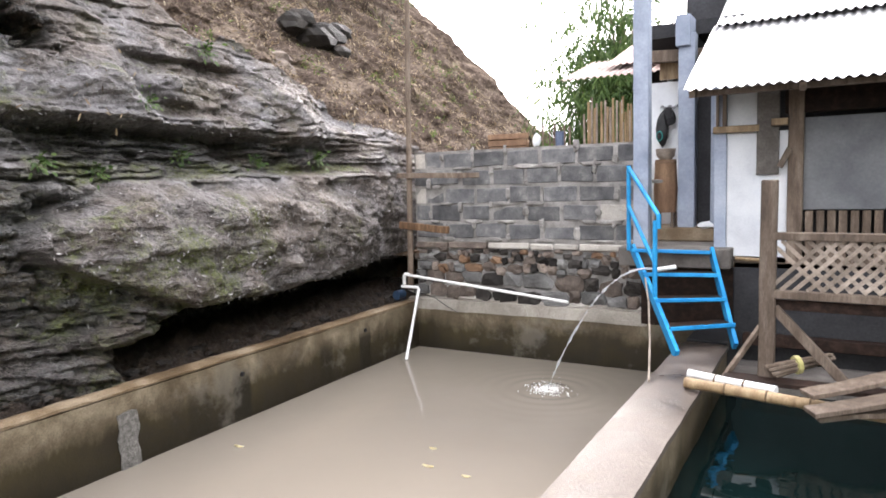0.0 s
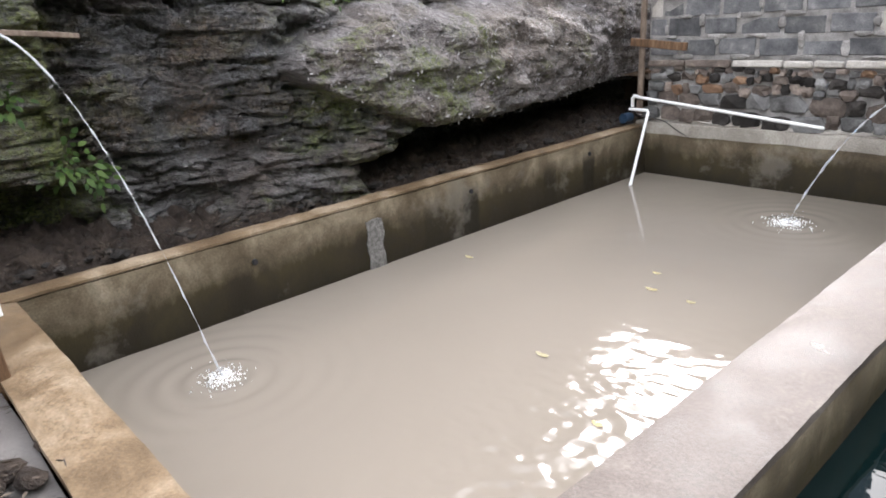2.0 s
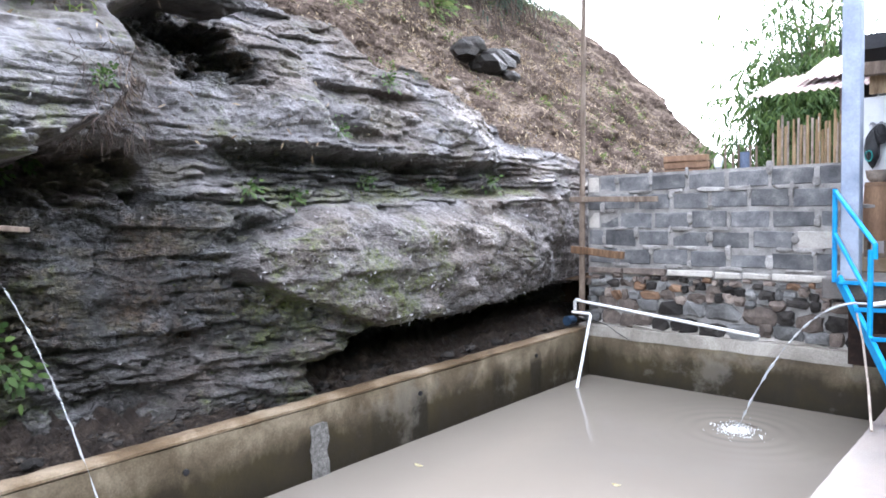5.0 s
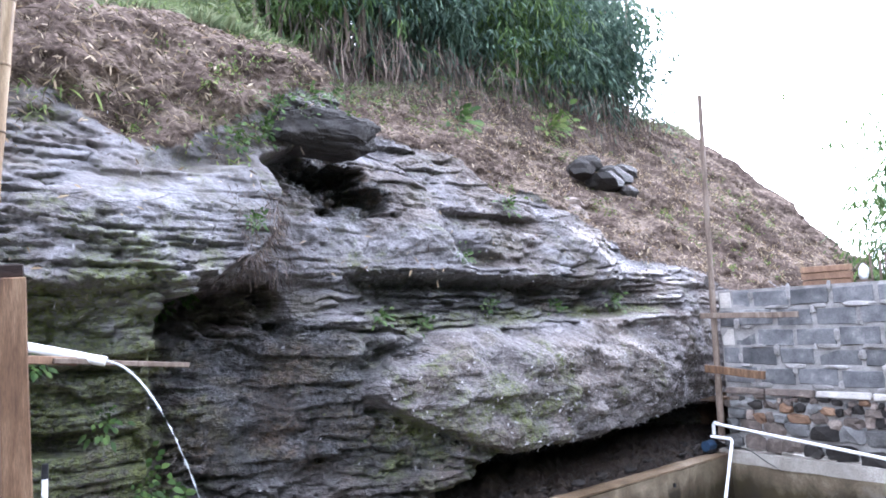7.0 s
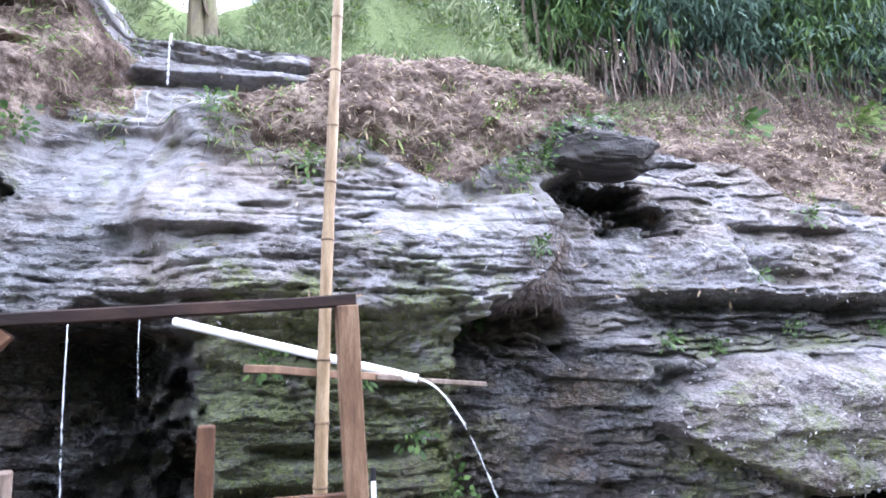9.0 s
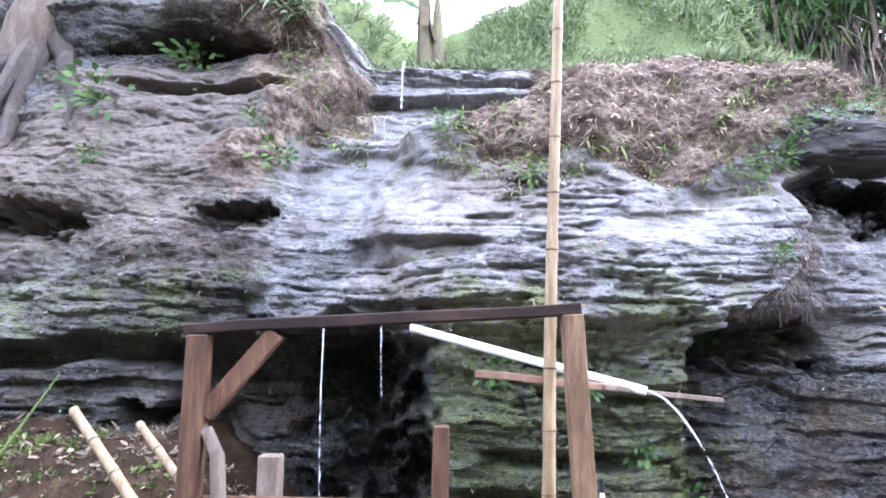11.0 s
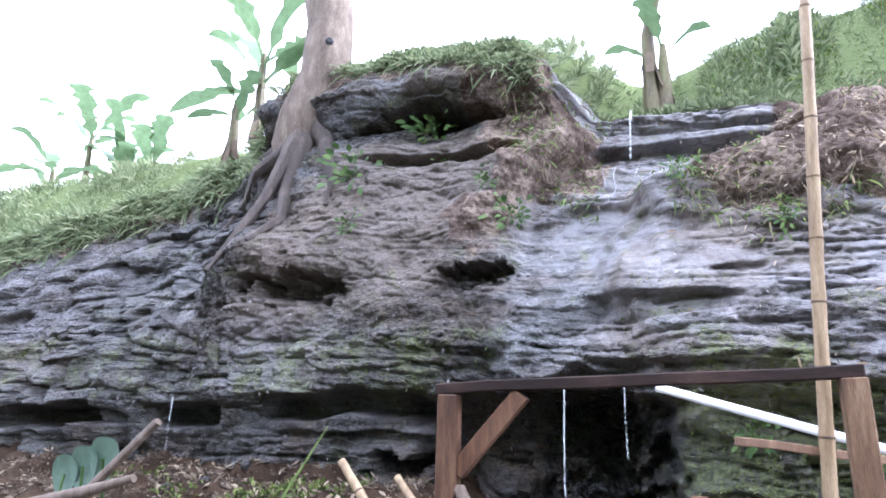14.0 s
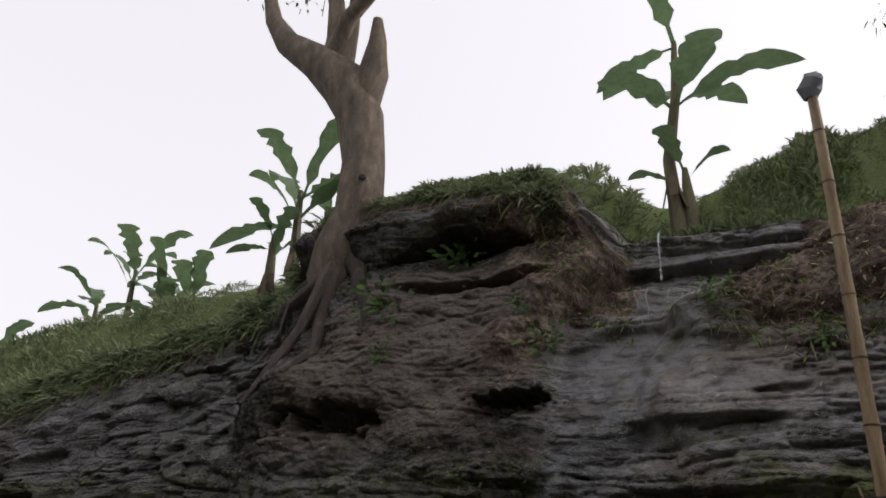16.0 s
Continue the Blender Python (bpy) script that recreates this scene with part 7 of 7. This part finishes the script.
for k in range(7):
    dy, dz = 0.035 * math.cos(k * 0.9), 0.03 * math.sin(k * 0.9)
    part("stick", tube([(3.98 + 0.02 * k, -2.06 + dy, 0.68 + dz), (4.42 - 0.015 * k, -1.8 + dy, 0.74 + dz)], 0.014, 7), TIMBER, bundle)
part("band", tube([(4.19, -1.945, 0.71), (4.215, -1.93, 0.714)], 0.062, 14), surf("yellow_band", [(0.4, 0.36, 0.12), (0.5, 0.46, 0.2), (0.58, 0.54, 0.28)], 9, 50), bundle, "yellow tape band", smooth=True)
single("far_beam", beam((3.7, -0.4, 0.52), (8.5, -0.4, 0.5), 0.1, 0.1, 0.006), TIMBER_WET, "dark beam along the pond's far edge", "beam", kind="structure")
single("pond_ledge", box((3.65, -1.0, 0.1), (8.9, -0.3, 0.3), 0.01), SLAB, "low concrete ledge in the green pond", "ledge", kind="structure")
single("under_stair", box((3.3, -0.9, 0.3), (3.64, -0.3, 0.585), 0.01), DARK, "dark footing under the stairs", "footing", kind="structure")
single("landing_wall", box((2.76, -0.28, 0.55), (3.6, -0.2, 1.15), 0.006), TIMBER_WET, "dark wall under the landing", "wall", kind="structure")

# ---- yard behind the far wall ----
shed = thing("shed", (1.7, 2.6, 1.1), "low shed with a sagging rusty zinc roof", "shed")
part("roof_sheet", corrugated((1.9, 3.3), (3.3, 3.72), 1.15, 2.9, 0.09, 0.014), ZINC_OLD, shed, "sagging rusty zinc sheet", smooth=True)
part("roof_sheet", corrugated((2.3, 3.5), (3.6, 3.95), 1.65, 3.0, 0.09, 0.014), ZINC_OLD, shed, "rust-red zinc sheet", smooth=True)
for x in (2.2, 2.7):
    part("post", beam((x, 2.1, 1.1), (x, 2.1, 3.34), 0.07, 0.07, up=(0, 1, 0)), TIMBER, shed)
part("back_wall", box((2.0, 3.4, 1.1), (2.9, 3.5, 3.6)), DARK, shed)
fence = thing("bamboo_screen", (1.7, 1.9, 1.1), "upright screen of pale dry bamboo stalks", "screen")
rr = random.Random(55)
for k in range(34):
    x = 1.5 + k * 0.028
    h = 2.95 + rr.uniform(-0.14, 0.1)
    part("stalk", tube([(x, 1.9 + rr.uniform(-0.02, 0.02), 1.1), (x + rr.uniform(-0.03, 0.03), 1.9, h)], 0.016, 6), BAMBOO if k % 3 else LATTICE, fence)
boards = thing("board_stack", (0.5, 1.6, 1.1), "low stack of brown boards behind the wall", "boards")
for k in range(5):
    part("board", box((0.25, 1.55 - 0.01 * k, 2.2 + k * 0.085), (0.82, 1.6, 2.275 + k * 0.085), 0.004, jitter=0.006), BROWN, boards)
part("support", box((0.3, 1.56, 1.1), (0.78, 1.6, 2.2)), TIMBER, boards)
part("support", box((0.86, 1.55, 1.1), (1.0, 1.65, 2.42)), TIMBER, boards)
single("white_sack", rock_lump((0.93, 1.6, 2.5), (0.05, 0.06, 0.1), LIME, rr), LIME, "small white sack on the stack", "sack", smooth=True)
for k in range(7):
    x = 0.98 + 0.06 * k
    single("yard_stake", tube([(x, 1.75, 1.1), (x + rr.uniform(-0.04, 0.04), 1.75, 2.6 + rr.uniform(-0.05, 0.3))], 0.014, 6), TIMBER, "thin upright stake behind the wall", "stake", "stakes behind the wall")
single("blue_drum", tube([(1.2, 1.75, 1.1), (1.2, 1.75, 2.62)], 0.06, 12), surf("drum_blue", [(0.1, 0.13, 0.2), (0.16, 0.2, 0.29), (0.2, 0.25, 0.35)], 5, 50), "grey-blue upright pipe behind the wall", "pipe", smooth=True)
tagged(grid_mesh("yard", *np.meshgrid(np.linspace(-2, 12, 40), np.linspace(0.2, 9, 30), indexing="ij"), 1.1 + 0.03 * fbm(*np.meshgrid(np.linspace(-4, 24, 40), np.linspace(0.4, 18, 30), indexing="ij"), 0, 3, 191), SOIL), "bare soil yard behind the wall", "ground", kind="structure")

# ---- masonry pieces of the far wall ----


def wall_piece(name, lo, hi, mat, jit=0.004, bevel=0.007):
    return part(name, slab_piece(lo, hi, bevel, jit), mat, wall)


def rubble_piece(cx_, cz_, w, h, deep=0.075, face=0.08):
    b = bmesh.new()
    bmesh.ops.create_icosphere(b, subdivisions=2, radius=1.0)
    o = Vector((rnd.uniform(0, 99), rnd.uniform(0, 99), 0))
    for v in b.verts:
        c = v.co
        s = [math.copysign(abs(q) ** 0.62, q) for q in c]
        k = 1.06 + 0.42 * noise.noise(c * 1.5 + o)
        v.co = Vector((cx_ + s[0] * w / 2 * k, face + s[1] * deep * k, cz_ + s[2] * h / 2 * k))
    return b


HT, Z0 = 0.205, 1.325
for row in range(5):
    z0 = Z0 + row * HT
    x = -0.02 if row % 2 == 0 else -0.22
    k = 0
    while x < 2.74:
        w = 0.385 + rnd.uniform(-0.02, 0.02)
        a, e = max(x, -0.01), min(x + w, 2.73)
        pale = (k == 0 and row in (2, 4)) or (row == 3 and e > 2.7) or (row == 1 and 1.95 < a < 2.3)
        if e - a > 0.05:
            if k == 0 and pale:
                wall_piece("block", (a, 0.05, z0 + 0.008), (a + 0.14, 0.1, z0 + HT - 0.012), BLOCK_PALE)
                wall_piece("block", (a + 0.155, 0.048, z0 + 0.008), (e, 0.1, z0 + HT - 0.012), BLOCK)
            else:
                wall_piece("block", (a + rnd.uniform(0, 0.012), 0.04 + rnd.uniform(-0.006, 0.006), z0 + 0.01 + rnd.uniform(0, 0.014)), (e - rnd.uniform(0, 0.016), 0.1, z0 + HT - 0.018 - rnd.uniform(0, 0.014)), BLOCK_PALE if pale else BLOCK, 0.009)
        if rnd.random() < 0.75 and 0.1 < e < 2.6:      # mortar squeezed out of the joints
            part("mortar_smear", rubble_piece(e + 0.01, z0 + rnd.uniform(0.02, HT), rnd.uniform(0.03, 0.07), rnd.uniform(0.05, 0.16), 0.02, 0.04), MORTAR, wall)
        if rnd.random() < 0.6 and a > 0.1:
            part("mortar_smear", rubble_piece(a + rnd.uniform(0, 0.3), z0 + 0.002, rnd.uniform(0.1, 0.3), rnd.uniform(0.025, 0.05), 0.02, 0.04), MORTAR, wall)
        x += w + 0.024
        k += 1
x = 0.0
while x < 2.72:
    w = rnd.choice((0.26, 0.42, 0.5))
    wall_piece("flat_slab", (x, 0.0, 1.225), (min(x + w, 2.73), 0.12, 1.29), BLOCK_PALE if x > 0.8 else RUBBLE, 0.008, 0.01)
    x += w + 0.02


z = 0.62
while z < 1.2:
    h = rnd.uniform(0.1, 0.17) if z < 0.95 else rnd.uniform(0.06, 0.1)
    x = rnd.uniform(-0.1, 0.0)
    while x < 2.7:
        w = h * rnd.uniform(0.7, 2.2)
        part("rubble", rubble_piece(x + w / 2, z + h / 2 + rnd.uniform(-0.03, 0.03), w, h * rnd.uniform(0.85, 1.15)), rnd.choice((WETROCK, WETROCK, RUBBLE, RUBBLE, RUBBLE, RUBBLE_GREY, RUBBLE_GREY, RUBBLE_RED)), wall, smooth=False)
        x += w
    z += h
b = rubble_piece(1.35, 0.62, 3.0, 0.09)
bmesh.ops.subdivide_edges(b, edges=b.edges[:], cuts=2, use_grid_fill=True)
for v in b.verts:
    v.co += Vector((0, 0.03 + 0.03 * noise.noise(v.co * 5), 0.05 * noise.noise(v.co * Vector((4, 1, 1)).x)))
part("cement_fillet", b, BLOCK_PALE, wall, "pale crumbling cement fillet", smooth=True)
